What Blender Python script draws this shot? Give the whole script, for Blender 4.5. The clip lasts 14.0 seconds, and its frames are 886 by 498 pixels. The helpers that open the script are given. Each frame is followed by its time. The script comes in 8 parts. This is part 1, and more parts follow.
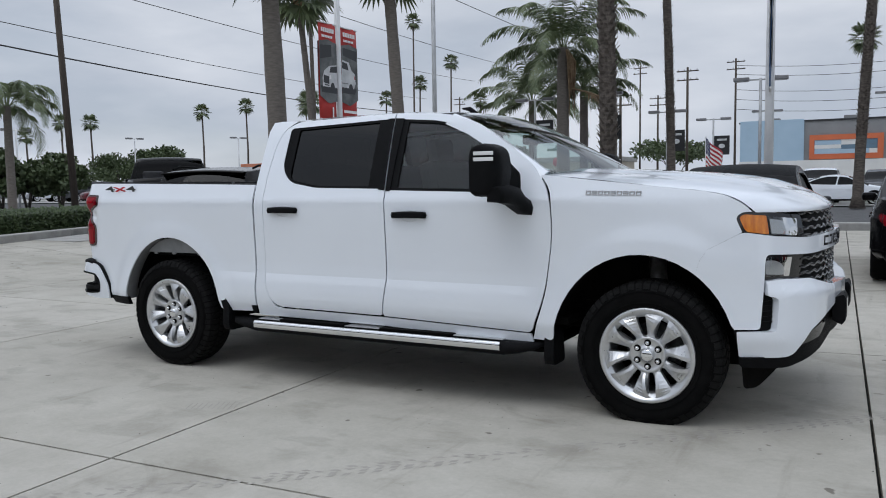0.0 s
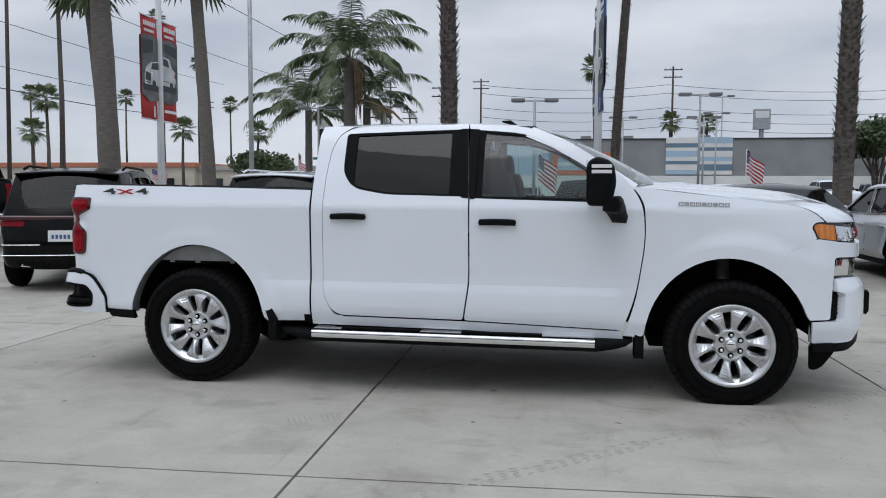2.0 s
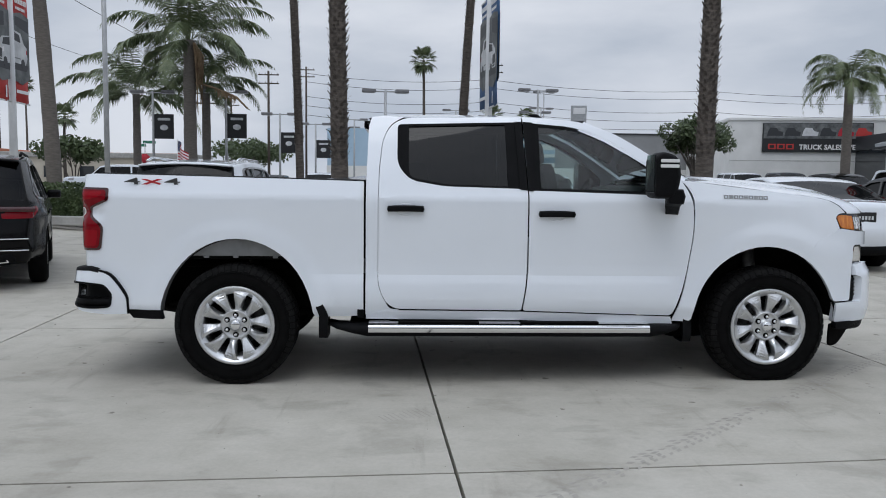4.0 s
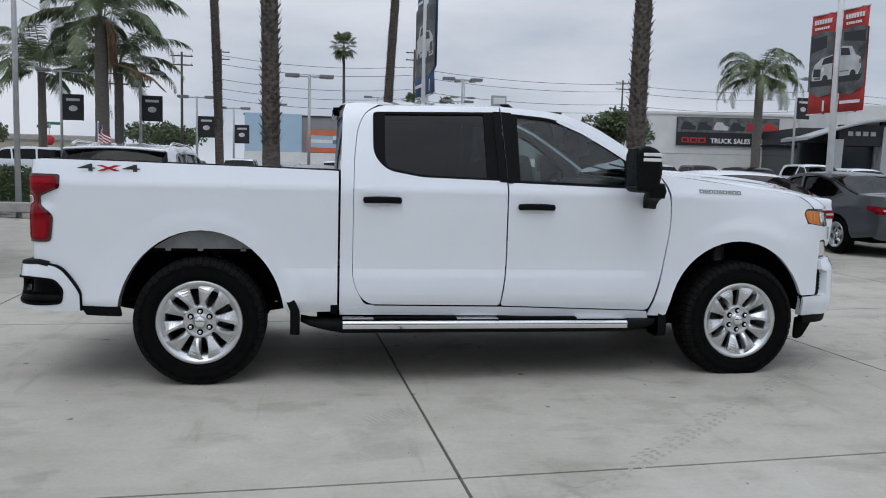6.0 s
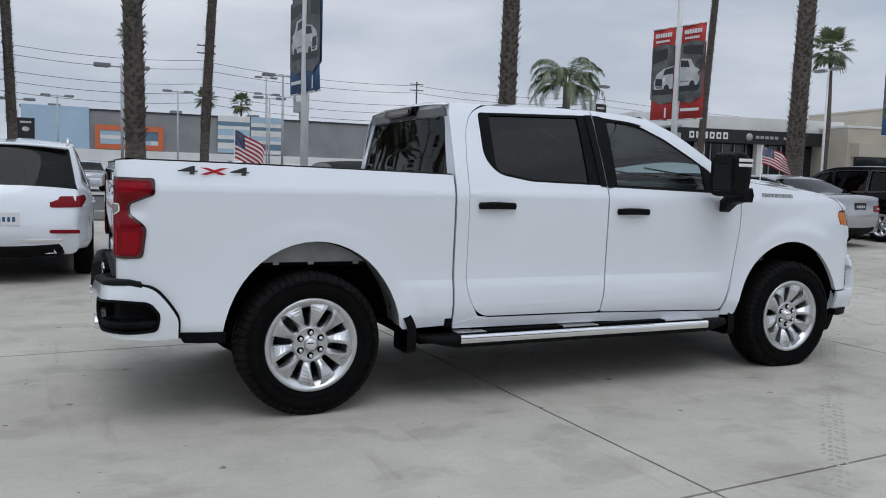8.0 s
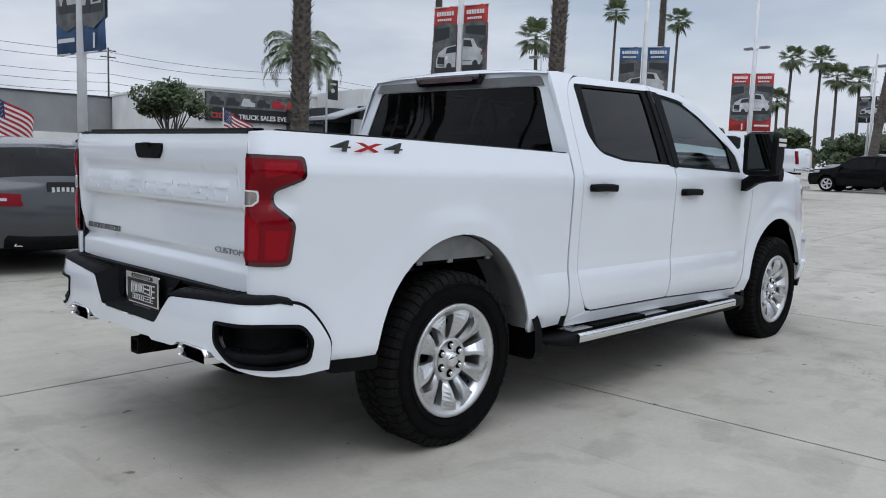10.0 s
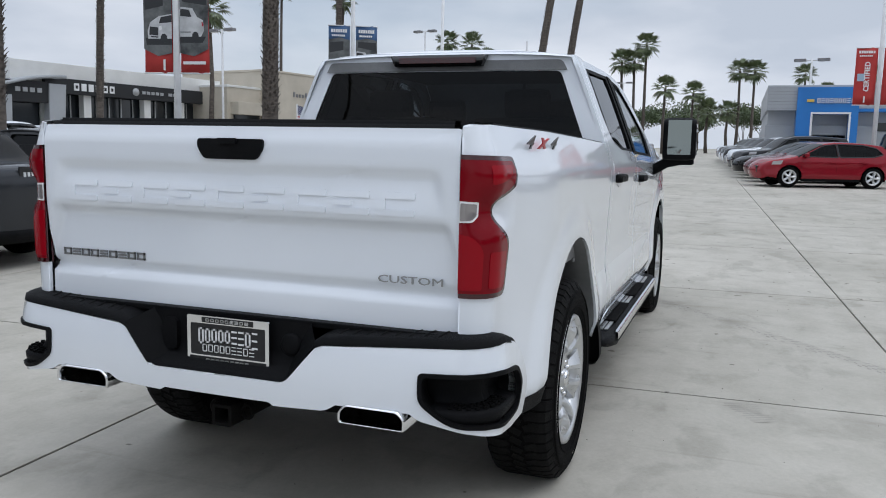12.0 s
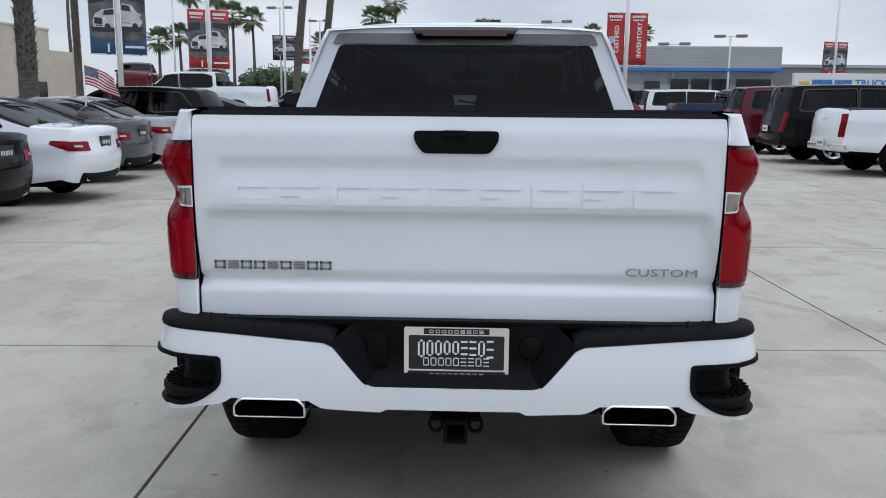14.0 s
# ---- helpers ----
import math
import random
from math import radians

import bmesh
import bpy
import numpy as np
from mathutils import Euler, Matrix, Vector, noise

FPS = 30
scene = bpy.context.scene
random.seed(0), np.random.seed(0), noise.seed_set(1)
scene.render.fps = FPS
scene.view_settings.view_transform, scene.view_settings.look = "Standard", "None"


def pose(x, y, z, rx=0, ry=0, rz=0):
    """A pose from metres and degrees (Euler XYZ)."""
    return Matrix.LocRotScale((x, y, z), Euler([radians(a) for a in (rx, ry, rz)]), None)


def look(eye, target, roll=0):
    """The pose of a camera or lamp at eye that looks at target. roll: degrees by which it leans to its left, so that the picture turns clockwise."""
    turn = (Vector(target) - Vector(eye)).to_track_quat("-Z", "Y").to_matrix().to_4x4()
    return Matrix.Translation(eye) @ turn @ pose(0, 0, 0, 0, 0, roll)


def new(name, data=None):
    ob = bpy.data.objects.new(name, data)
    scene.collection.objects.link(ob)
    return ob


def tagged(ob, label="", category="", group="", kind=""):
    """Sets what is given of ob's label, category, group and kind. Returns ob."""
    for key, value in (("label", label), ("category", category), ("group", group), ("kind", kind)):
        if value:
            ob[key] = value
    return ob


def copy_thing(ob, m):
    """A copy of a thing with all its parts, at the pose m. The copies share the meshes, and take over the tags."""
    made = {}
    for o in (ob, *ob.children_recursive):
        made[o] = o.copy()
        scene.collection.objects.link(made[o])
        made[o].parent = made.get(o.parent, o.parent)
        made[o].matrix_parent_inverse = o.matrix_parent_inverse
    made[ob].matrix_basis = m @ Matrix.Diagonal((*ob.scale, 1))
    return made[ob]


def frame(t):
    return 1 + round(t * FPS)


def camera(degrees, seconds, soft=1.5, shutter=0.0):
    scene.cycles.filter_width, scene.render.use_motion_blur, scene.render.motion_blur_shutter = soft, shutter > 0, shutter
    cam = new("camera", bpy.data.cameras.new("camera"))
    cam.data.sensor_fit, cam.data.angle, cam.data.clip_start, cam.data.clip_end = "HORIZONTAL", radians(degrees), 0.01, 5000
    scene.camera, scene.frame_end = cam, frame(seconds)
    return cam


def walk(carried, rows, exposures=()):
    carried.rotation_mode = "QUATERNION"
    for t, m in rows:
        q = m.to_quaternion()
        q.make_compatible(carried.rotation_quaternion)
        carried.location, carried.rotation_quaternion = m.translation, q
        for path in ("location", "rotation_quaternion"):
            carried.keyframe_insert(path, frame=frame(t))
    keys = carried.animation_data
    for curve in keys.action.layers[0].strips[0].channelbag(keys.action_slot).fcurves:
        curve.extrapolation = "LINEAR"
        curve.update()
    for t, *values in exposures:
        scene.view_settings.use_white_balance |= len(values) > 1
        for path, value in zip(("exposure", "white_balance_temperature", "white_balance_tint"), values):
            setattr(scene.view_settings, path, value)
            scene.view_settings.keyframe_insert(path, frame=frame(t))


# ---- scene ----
cam = camera(57.9, 14.0, soft=1.0)
PATH = [
    (0, (4.886, -5.413, 1.406), (3.929, -3.665, 1.241), -0.9),
    (0.5, (4.461, -5.763, 1.409), (3.631, -3.95, 1.252), -0.4),
    (1, (3.886, -6.033, 1.425), (3.212, -4.156, 1.27), -0.0),
    (1.5, (3.405, -6.244, 1.45), (2.874, -4.322, 1.295), 0.1),
    (2, (2.804, -6.352, 1.417), (2.452, -4.389, 1.27), 0.3),
    (2.5, (2.322, -6.476, 1.417), (2.112, -4.493, 1.267), 0.5),
    (3, (1.879, -6.493, 1.405), (1.797, -4.5, 1.247), 0.6),
    (3.2, (1.694, -6.501, 1.407), (1.657, -4.508, 1.25), 0.6),
    (5.3, (0.792, -6.335, 1.44), (1.035, -4.36, 1.247), 1.2),
    (5.5, (0.79, -6.318, 1.445), (1.048, -4.344, 1.251), 1.3),
    (6, (0.732, -6.233, 1.427), (1.047, -4.268, 1.234), 1.5),
    (6.5, (0.365, -6.166, 1.401), (0.765, -4.215, 1.214), 1.7),
    (7, (-0.125, -6.017, 1.393), (0.395, -4.095, 1.206), 1.9),
    (7.5, (-0.675, -5.705, 1.387), (-0.009, -3.828, 1.204), 1.8),
    (8, (-1.204, -5.389, 1.403), (-0.38, -3.576, 1.222), 1.7),
    (8.2, (-1.391, -5.217, 1.397), (-0.502, -3.436, 1.203), 1.7),
    (10.3, (-2.808, -3.238, 1.332), (-1.323, -1.916, 1.111), 1.9),
    (10.5, (-2.849, -3.079, 1.326), (-1.331, -1.798, 1.099), 1.9),
    (11, (-2.997, -2.569, 1.328), (-1.349, -1.459, 1.097), 1.8),
    (11.5, (-3.197, -2.096, 1.361), (-1.429, -1.191, 1.123), 1.5),
    (12, (-3.283, -1.58, 1.367), (-1.419, -0.899, 1.119), 1.2),
    (12.5, (-3.363, -1.092, 1.36), (-1.439, -0.617, 1.09), 0.9),
    (13, (-3.354, -0.658, 1.377), (-1.397, -0.37, 1.085), 0.7),
    (13.5, (-3.342, -0.282, 1.405), (-1.373, -0.129, 1.089), 0.6),
    (14, (-3.44, -0.059, 1.448), (-1.471, 0.01, 1.105), 0.5),
]
walk(cam, [(t, look(eye, target, roll)) for t, eye, target, roll in PATH], exposures=((0.0, -0.12), (5.5, -0.13), (8.0, -0.12), (10.5, 0.04), (14.0, 0.08)))

# ---- daylight under a bright, thin overcast ----
world = bpy.data.worlds.new("sky")
scene.world = world
world.use_nodes = True
wn, wl = world.node_tree.nodes, world.node_tree.links
wn.clear()
w_out = wn.new("ShaderNodeOutputWorld")
w_bg = wn.new("ShaderNodeBackground")
w_sky = wn.new("ShaderNodeTexSky")
w_sky.sky_type = "NISHITA"
w_sky.sun_disc = False
w_sky.sun_elevation = radians(52)
w_sky.sun_rotation = radians(200)
w_dim = wn.new("ShaderNodeMix")
w_dim.data_type, w_dim.blend_type = "RGBA", "MULTIPLY"
w_dim.inputs[0].default_value = 1.0
w_dim.inputs[7].default_value = (0.1, 0.1, 0.1, 1)
w_co = wn.new("ShaderNodeTexCoord")
w_map = wn.new("ShaderNodeMapping")
w_map.inputs["Scale"].default_value = (1.0, 1.0, 3.2)
w_noise = wn.new("ShaderNodeTexNoise")
w_noise.inputs["Scale"].default_value = 1.6
w_noise.inputs["Detail"].default_value = 7
w_noise.inputs["Roughness"].default_value = 0.52
w_cover = wn.new("ShaderNodeValToRGB")
w_cover.color_ramp.elements[0].position, w_cover.color_ramp.elements[0].color = 0.30, (0.62, 0.62, 0.62, 1)
w_cover.color_ramp.elements[1].position, w_cover.color_ramp.elements[1].color = 0.52, (1, 1, 1, 1)
w_noise2 = wn.new("ShaderNodeTexNoise")
w_noise2.inputs["Scale"].default_value = 2.6
w_noise2.inputs["Detail"].default_value = 8
w_grey = wn.new("ShaderNodeValToRGB")
w_grey.color_ramp.elements[0].position, w_grey.color_ramp.elements[0].color = 0.38, (0.50, 0.56, 0.66, 1)
w_grey.color_ramp.elements[1].position, w_grey.color_ramp.elements[1].color = 0.63, (0.74, 0.785, 0.87, 1)
w_mix = wn.new("ShaderNodeMix")
w_mix.data_type = "RGBA"
wl.new(w_co.outputs["Generated"], w_map.inputs["Vector"])
wl.new(w_map.outputs["Vector"], w_noise.inputs["Vector"])
wl.new(w_map.outputs["Vector"], w_noise2.inputs["Vector"])
wl.new(w_noise.outputs["Fac"], w_cover.inputs["Fac"])
wl.new(w_noise2.outputs["Fac"], w_grey.inputs["Fac"])
wl.new(w_sky.outputs["Color"], w_dim.inputs[6])
wl.new(w_cover.outputs["Color"], w_mix.inputs[0])
wl.new(w_dim.outputs[2], w_mix.inputs[6])
wl.new(w_grey.outputs["Color"], w_mix.inputs[7])
# an overcast sky is brightest overhead
w_sep = wn.new("ShaderNodeSeparateXYZ")
w_high = wn.new("ShaderNodeMapRange")
w_high.interpolation_type = "SMOOTHSTEP"
w_high.inputs["From Min"].default_value, w_high.inputs["From Max"].default_value = 0.38, 0.95
w_high.inputs["To Min"].default_value, w_high.inputs["To Max"].default_value = 1.0, 1.85
w_gain = wn.new("ShaderNodeVectorMath")
w_gain.operation = "SCALE"
wl.new(w_co.outputs["Generated"], w_sep.inputs["Vector"])
wl.new(w_sep.outputs["Z"], w_high.inputs["Value"])
wl.new(w_mix.outputs[2], w_gain.inputs[0])
wl.new(w_high.outputs["Result"], w_gain.inputs["Scale"])
wl.new(w_gain.outputs["Vector"], w_bg.inputs["Color"])
w_bg.inputs["Strength"].default_value = 1.0
wl.new(w_bg.outputs["Background"], w_out.inputs["Surface"])

sun = new("sun", bpy.data.lights.new("sun", "SUN"))
sun.data.energy = 0.55
sun.data.angle = radians(35)
sun.data.color = (0.97, 0.98, 1.0)
sun.matrix_world = look((-2, -7, 14), (0, 0, 0))
scene.view_settings.exposure = 0.0

# ---- materials ----
def mat(name, colour, rough=0.5, metal=0.0, coat=0.0, spec=0.5):
    m = bpy.data.materials.new(name)
    m.use_nodes = True
    b = m.node_tree.nodes["Principled BSDF"]
    b.inputs["Base Color"].default_value = (*colour, 1)
    b.inputs["Roughness"].default_value = rough
    b.inputs["Metallic"].default_value = metal
    b.inputs["Coat Weight"].default_value = coat
    b.inputs["Coat Roughness"].default_value = 0.03
    b.inputs["Specular IOR Level"].default_value = spec
    return m


def vary(m, low, high, scale=4.0, detail=6.0, bump=0.0, bump_scale=60.0, stretch=(1, 1, 1), rough=None, spread=(0.3, 0.7)):
    """Gives a material a mottled colour between low and high and a fine relief, both at real size."""
    n, l = m.node_tree.nodes, m.node_tree.links
    b = n["Principled BSDF"]
    co = n.new("ShaderNodeTexCoord")
    mp = n.new("ShaderNodeMapping")
    mp.inputs["Scale"].default_value = stretch
    l.new(co.outputs["Object"], mp.inputs["Vector"])
    t = n.new("ShaderNodeTexNoise")
    t.inputs["Scale"].default_value, t.inputs["Detail"].default_value = scale, detail
    t.inputs["Roughness"].default_value = 0.6
    l.new(mp.outputs["Vector"], t.inputs["Vector"])
    r = n.new("ShaderNodeValToRGB")
    r.color_ramp.elements[0].position, r.color_ramp.elements[1].position = spread
    r.color_ramp.elements[0].color, r.color_ramp.elements[1].color = (*low, 1), (*high, 1)
    l.new(t.outputs["Fac"], r.inputs["Fac"])
    l.new(r.outputs["Color"], b.inputs["Base Color"])
    if rough:
        q = n.new("ShaderNodeMapRange")
        q.inputs["To Min"].default_value, q.inputs["To Max"].default_value = rough
        l.new(t.outputs["Fac"], q.inputs["Value"])
        l.new(q.outputs["Result"], b.inputs["Roughness"])
    if bump:
        t2 = n.new("ShaderNodeTexNoise")
        t2.inputs["Scale"].default_value, t2.inputs["Detail"].default_value = bump_scale, 4
        l.new(mp.outputs["Vector"], t2.inputs["Vector"])
        bp = n.new("ShaderNodeBump")
        bp.inputs["Strength"].default_value, bp.inputs["Distance"].default_value = bump, 0.01
        l.new(t2.outputs["Fac"], bp.inputs["Height"])
        l.new(bp.outputs["Normal"], b.inputs["Normal"])
    return m


def glass(name, tint, gloss=1.0, ior=1.6):
    """Thin tinted pane: what is behind it shows through its tint, and it mirrors the sky by Fresnel."""
    m = bpy.data.materials.new(name)
    m.use_nodes = True
    n, l = m.node_tree.nodes, m.node_tree.links
    n.clear()
    out, mix = n.new("ShaderNodeOutputMaterial"), n.new("ShaderNodeMixShader")
    tr, gl, fr = n.new("ShaderNodeBsdfTransparent"), n.new("ShaderNodeBsdfGlossy"), n.new("ShaderNodeFresnel")
    tr.inputs["Color"].default_value = (*tint, 1)
    gl.inputs["Roughness"].default_value = 0.02
    gl.inputs["Color"].default_value = (gloss, gloss, gloss, 1)
    fr.inputs["IOR"].default_value = ior
    l.new(fr.outputs["Fac"], mix.inputs["Fac"])
    l.new(tr.outputs["BSDF"], mix.inputs[1])
    l.new(gl.outputs["BSDF"], mix.inputs[2])
    l.new(mix.outputs["Shader"], out.inputs["Surface"])
    return m


M = {}
M["white"] = mat("white_paint", (0.80, 0.81, 0.83), 0.22, coat=1.0)
vary(M["white"], (0.785, 0.825, 0.88), (0.815, 0.855, 0.91), 1.3, 3)
M["trim"] = vary(mat("black_plastic", (0.008, 0.008, 0.009), 0.5, spec=0.09), (0.0025, 0.003, 0.0035), (0.007, 0.007, 0.008), 9, 6, 0.25, 350, rough=(0.45, 0.65))
M["gloss"] = mat("black_gloss", (0.008, 0.008, 0.009), 0.12, coat=0.5)
M["rubber"] = vary(mat("rubber", (0.008, 0.008, 0.008), 0.8, spec=0.06), (0.003, 0.003, 0.0032), (0.007, 0.007, 0.007), 14, 6, 0.3, 240, rough=(0.65, 0.9))
M["tread"] = vary(mat("tread_rubber", (0.014, 0.014, 0.014), 0.75, spec=0.10), (0.005, 0.005, 0.0055), (0.012, 0.012, 0.0115), 18, 6, 0.3, 240)
M["under"] = vary(mat("underbody", (0.01, 0.01, 0.01), 0.9, spec=0.1), (0.002, 0.002, 0.002), (0.007, 0.0065, 0.006), 6, 6, 0.3, 90)
M["liner"] = vary(mat("arch_liner", (0.2, 0.2, 0.21), 0.7), (0.16, 0.165, 0.17), (0.24, 0.245, 0.25), 7, 6, 0.2, 120)
M["silver"] = vary(mat("wheel_silver", (0.62, 0.63, 0.64), 0.28, 0.85), (0.58, 0.59, 0.60), (0.70, 0.71, 0.72), 20, 4, rough=(0.24, 0.34))
M["disc"] = vary(mat("brake_iron", (0.10, 0.10, 0.10), 0.55, 0.6), (0.06, 0.06, 0.06), (0.14, 0.14, 0.14), 25, 6)
M["chrome"] = mat("chrome", (0.82, 0.83, 0.84), 0.08, 1.0)
M["steel"] = vary(mat("bare_steel", (0.3, 0.29, 0.28), 0.5, 0.8), (0.2, 0.19, 0.18), (0.38, 0.37, 0.36), 25, 6)
M["red"] = mat("red_lens", (0.19, 0.0025, 0.008), 0.12, coat=0.15, spec=0.12)
M["darkred"] = mat("dark_red_lens", (0.045, 0.002, 0.004), 0.1, coat=0.5)
M["clear"] = mat("clear_lens", (0.48, 0.48, 0.49), 0.2, 0.4, coat=0.6)
M["marker_lens"] = mat("marker_lens", (0.80, 0.80, 0.80), 0.25, coat=0.5)
M["reverse_lens"] = mat("reversing_lens", (0.33, 0.31, 0.31), 0.15, 0.5, coat=0.5)
M["lens_glass"] = glass("lens_glass", (0.88, 0.90, 0.90), 0.8)
M["mirror"] = mat("mirror_glass", (0.22, 0.25, 0.245), 0.03, 1.0)
M["roof_cloth"] = mat("roof_cloth", (0.05, 0.05, 0.052), 0.9)
M["amber"] = vary(mat("amber_lens", (0.62, 0.17, 0.012), 0.2, coat=0.6), (0.50, 0.12, 0.008), (0.72, 0.24, 0.02), 45, 2, stretch=(1, 1, 0.25))
M["seat"] = vary(mat("seat_cloth", (0.03, 0.03, 0.033), 0.85), (0.02, 0.02, 0.022), (0.05, 0.05, 0.055), 40, 5, 0.2, 300)
M["dash"] = vary(mat("dash_plastic", (0.05, 0.05, 0.055), 0.6), (0.04, 0.04, 0.044), (0.07, 0.07, 0.075), 15, 4)
M["paper"] = mat("paper", (0.7, 0.7, 0.68), 0.7)
M["glass_front"] = glass("front_glass", (0.68, 0.78, 0.76), 1.0)
M["glass_dark"] = glass("privacy_glass", (0.03, 0.032, 0.034), 0.85, 1.5)
M["glass_rear"] = glass("rear_glass", (0.09, 0.095, 0.10), 0.55, 1.42)
M["letter_grey"] = mat("badge_grey", (0.30, 0.305, 0.31), 0.35, 0.6)
M["badge_dark"] = mat("badge_dark", (0.07, 0.072, 0.075), 0.4, 0.5)
M["red_bright"] = mat("bright_red_lens", (0.28, 0.003, 0.010), 0.12, coat=0.15, spec=0.12)
M["letter_red"] = mat("badge_red", (0.5, 0.01, 0.02), 0.35)
M["letter_white"] = mat("plain_white", (0.8, 0.8, 0.8), 0.5)
M["plate_black"] = mat("plate_black", (0.012, 0.012, 0.013), 0.4)

# ---- shaping tools ----
def put(name, data, material=None, parent=None, label=""):
    ob = new(name, data)
    if material is not None:
        data.materials.append(material)
    if parent is not None:
        ob.parent = parent
    return tagged(ob, label)


def part(name, bm, material, parent=None, label=""):
    """Links a bmesh as one mesh object under a thing or a part."""
    me = bpy.data.meshes.new(name)
    bm.to_mesh(me)
    bm.free()
    return put(name, me, material, parent, label)


def thing(name, m, label, category, group="", kind=""):
    ob = new(name)
    ob.empty_display_size = 0.2
    ob.matrix_world = m
    return tagged(ob, label, category, group, kind)


def fillet(points, n=5):
    """A closed outline; points with a third number get their corner rounded by that radius."""
    out, k = [], len(points)
    for i, p in enumerate(points):
        if len(p) < 3 or p[2] <= 0:
            out.append((p[0], p[1]))
            continue
        a, b, c = Vector(points[i - 1][:2]), Vector(p[:2]), Vector(points[(i + 1) % k][:2])
        u, v = (a - b), (c - b)
        r = min(p[2], u.length * 0.49, v.length * 0.49)
        s, e = b + u.normalized() * r, b + v.normalized() * r
        for j in range(n + 1):
            t = j / n
            q = s * (1 - t) ** 2 + b * 2 * t * (1 - t) + e * t * t
            out.append((q.x, q.y))
    return out


def panel(loops, bend, step=0.07, lip=0.012, flip=False, creases=()):
    """A sheet cut to loops[0] with the holes loops[1:], in (u, v), bent by bend(u, v, depth), with its edges turned in."""
    bm = bmesh.new()
    edges = []
    for loop in loops:
        vs = [bm.verts.new((u, v, 0)) for u, v in loop]
        edges += [bm.edges.new((vs[i], vs[(i + 1) % len(vs)])) for i in range(len(vs))]
    bmesh.ops.triangle_fill(bm, use_beauty=True, use_dissolve=False, edges=edges)
    for axis in (0, 1):
        values = [v.co[axis] for v in bm.verts]
        lo, hi = min(values), max(values)
        count = max(1, round((hi - lo) / step))
        no = Vector((1, 0, 0)) if axis == 0 else Vector((0, 1, 0))
        for i in range(1, count):
            co = no * (lo + (hi - lo) * i / count + 0.00013)
            bmesh.ops.bisect_plane(bm, geom=bm.verts[:] + bm.edges[:] + bm.faces[:], dist=1e-6, plane_co=co, plane_no=no)
    for v in creases:
        cut = bmesh.ops.bisect_plane(bm, geom=bm.verts[:] + bm.edges[:] + bm.faces[:], dist=1e-6, plane_co=(0, v, 0), plane_no=(0, 1, 0))["geom_cut"]
        for e in cut:
            if isinstance(e, bmesh.types.BMEdge):
                e.smooth = False
    for f in bm.faces:
        f.normal_update()
        if f.normal.z < 0:
            f.normal_flip()
    if lip:
        rim = [e for e in bm.edges if e.is_boundary]
        made = bmesh.ops.extrude_edge_only(bm, edges=rim)["geom"]
        for e in rim:
            e.smooth = False
        for v in made:
            if isinstance(v, bmesh.types.BMVert):
                v.co.z = lip
    for f in bm.faces:
        f.smooth = True
    for v in bm.verts:
        v.co = bend(v.co.x, v.co.y, v.co.z)
    if flip:
        bmesh.ops.reverse_faces(bm, faces=bm.faces[:])
    return bm


def loft(rows, close=False, cap=False, smooth=True):
    """A skin through rows of points, all of one length."""
    bm = bmesh.new()
    vs = [[bm.verts.new(p) for p in row] for row in rows]
    n = len(vs[0])
    for a, b in zip(vs, vs[1:]):
        for i in range(n if close else n - 1):
            f = bm.faces.new((a[i], a[(i + 1) % n], b[(i + 1) % n], b[i]))
            f.smooth = smooth
    if cap:
        bm.faces.new(list(reversed(vs[0])))
        bm.faces.new(vs[-1])
    bmesh.ops.recalc_face_normals(bm, faces=bm.faces[:])
    return bm


def add_box(bm, size, at=(0, 0, 0), bevel=0.0, turn=None):
    """Adds a box with eased edges to a bmesh."""
    m = Matrix.Translation(at) @ (turn.to_4x4() if turn else Matrix()) @ Matrix.Diagonal((*size, 1))
    got = bmesh.ops.create_cube(bm, size=1, matrix=m)["verts"]
    if bevel:
        bmesh.ops.bevel(bm, geom=list({e for v in got for e in v.link_edges}), offset=bevel, segments=2, affect="EDGES", profile=0.6)
    return bm


def box(size, at=(0, 0, 0), bevel=0.0, turn=None):
    return add_box(bmesh.new(), size, at, bevel, turn)


def prism(outline, place, depth):
    """An outline in (u, v) given thickness: place(u, v, d) with d from 0 to depth."""
    bm = bmesh.new()
    a = [bm.verts.new(place(u, v, 0)) for u, v in outline]
    b = [bm.verts.new(place(u, v, depth)) for u, v in outline]
    bm.faces.new(a)
    bm.faces.new(list(reversed(b)))
    for i in range(len(a)):
        j = (i + 1) % len(a)
        bm.faces.new((a[i], b[i], b[j], a[j]))
    bmesh.ops.recalc_face_normals(bm, faces=bm.faces[:])
    return bm


def add_tube(bm, path, radii, sides=10, cap=True):
    """A round bar along a path of points, with a radius at each."""
    rings = []
    for i, p in enumerate(path):
        p = Vector(p)
        way = Vector(path[min(i + 1, len(path) - 1)]) - Vector(path[max(i - 1, 0)])
        q = way.to_track_quat("Z", "Y")
        r = radii[i] if isinstance(radii, (list, tuple)) else radii
        rings.append([bm.verts.new(p + q @ Vector((r * math.cos(2 * math.pi * k / sides), r * math.sin(2 * math.pi * k / sides), 0))) for k in range(sides)])
    for a, b in zip(rings, rings[1:]):
        for k in range(sides):
            f = bm.faces.new((a[k], a[(k + 1) % sides], b[(k + 1) % sides], b[k]))
            f.smooth = True
    if cap:
        bm.faces.new(list(reversed(rings[0])))
        bm.faces.new(rings[-1])
    return bm


def tube(path, radii, sides=10, cap=True):
    return add_tube(bmesh.new(), path, radii, sides, cap)


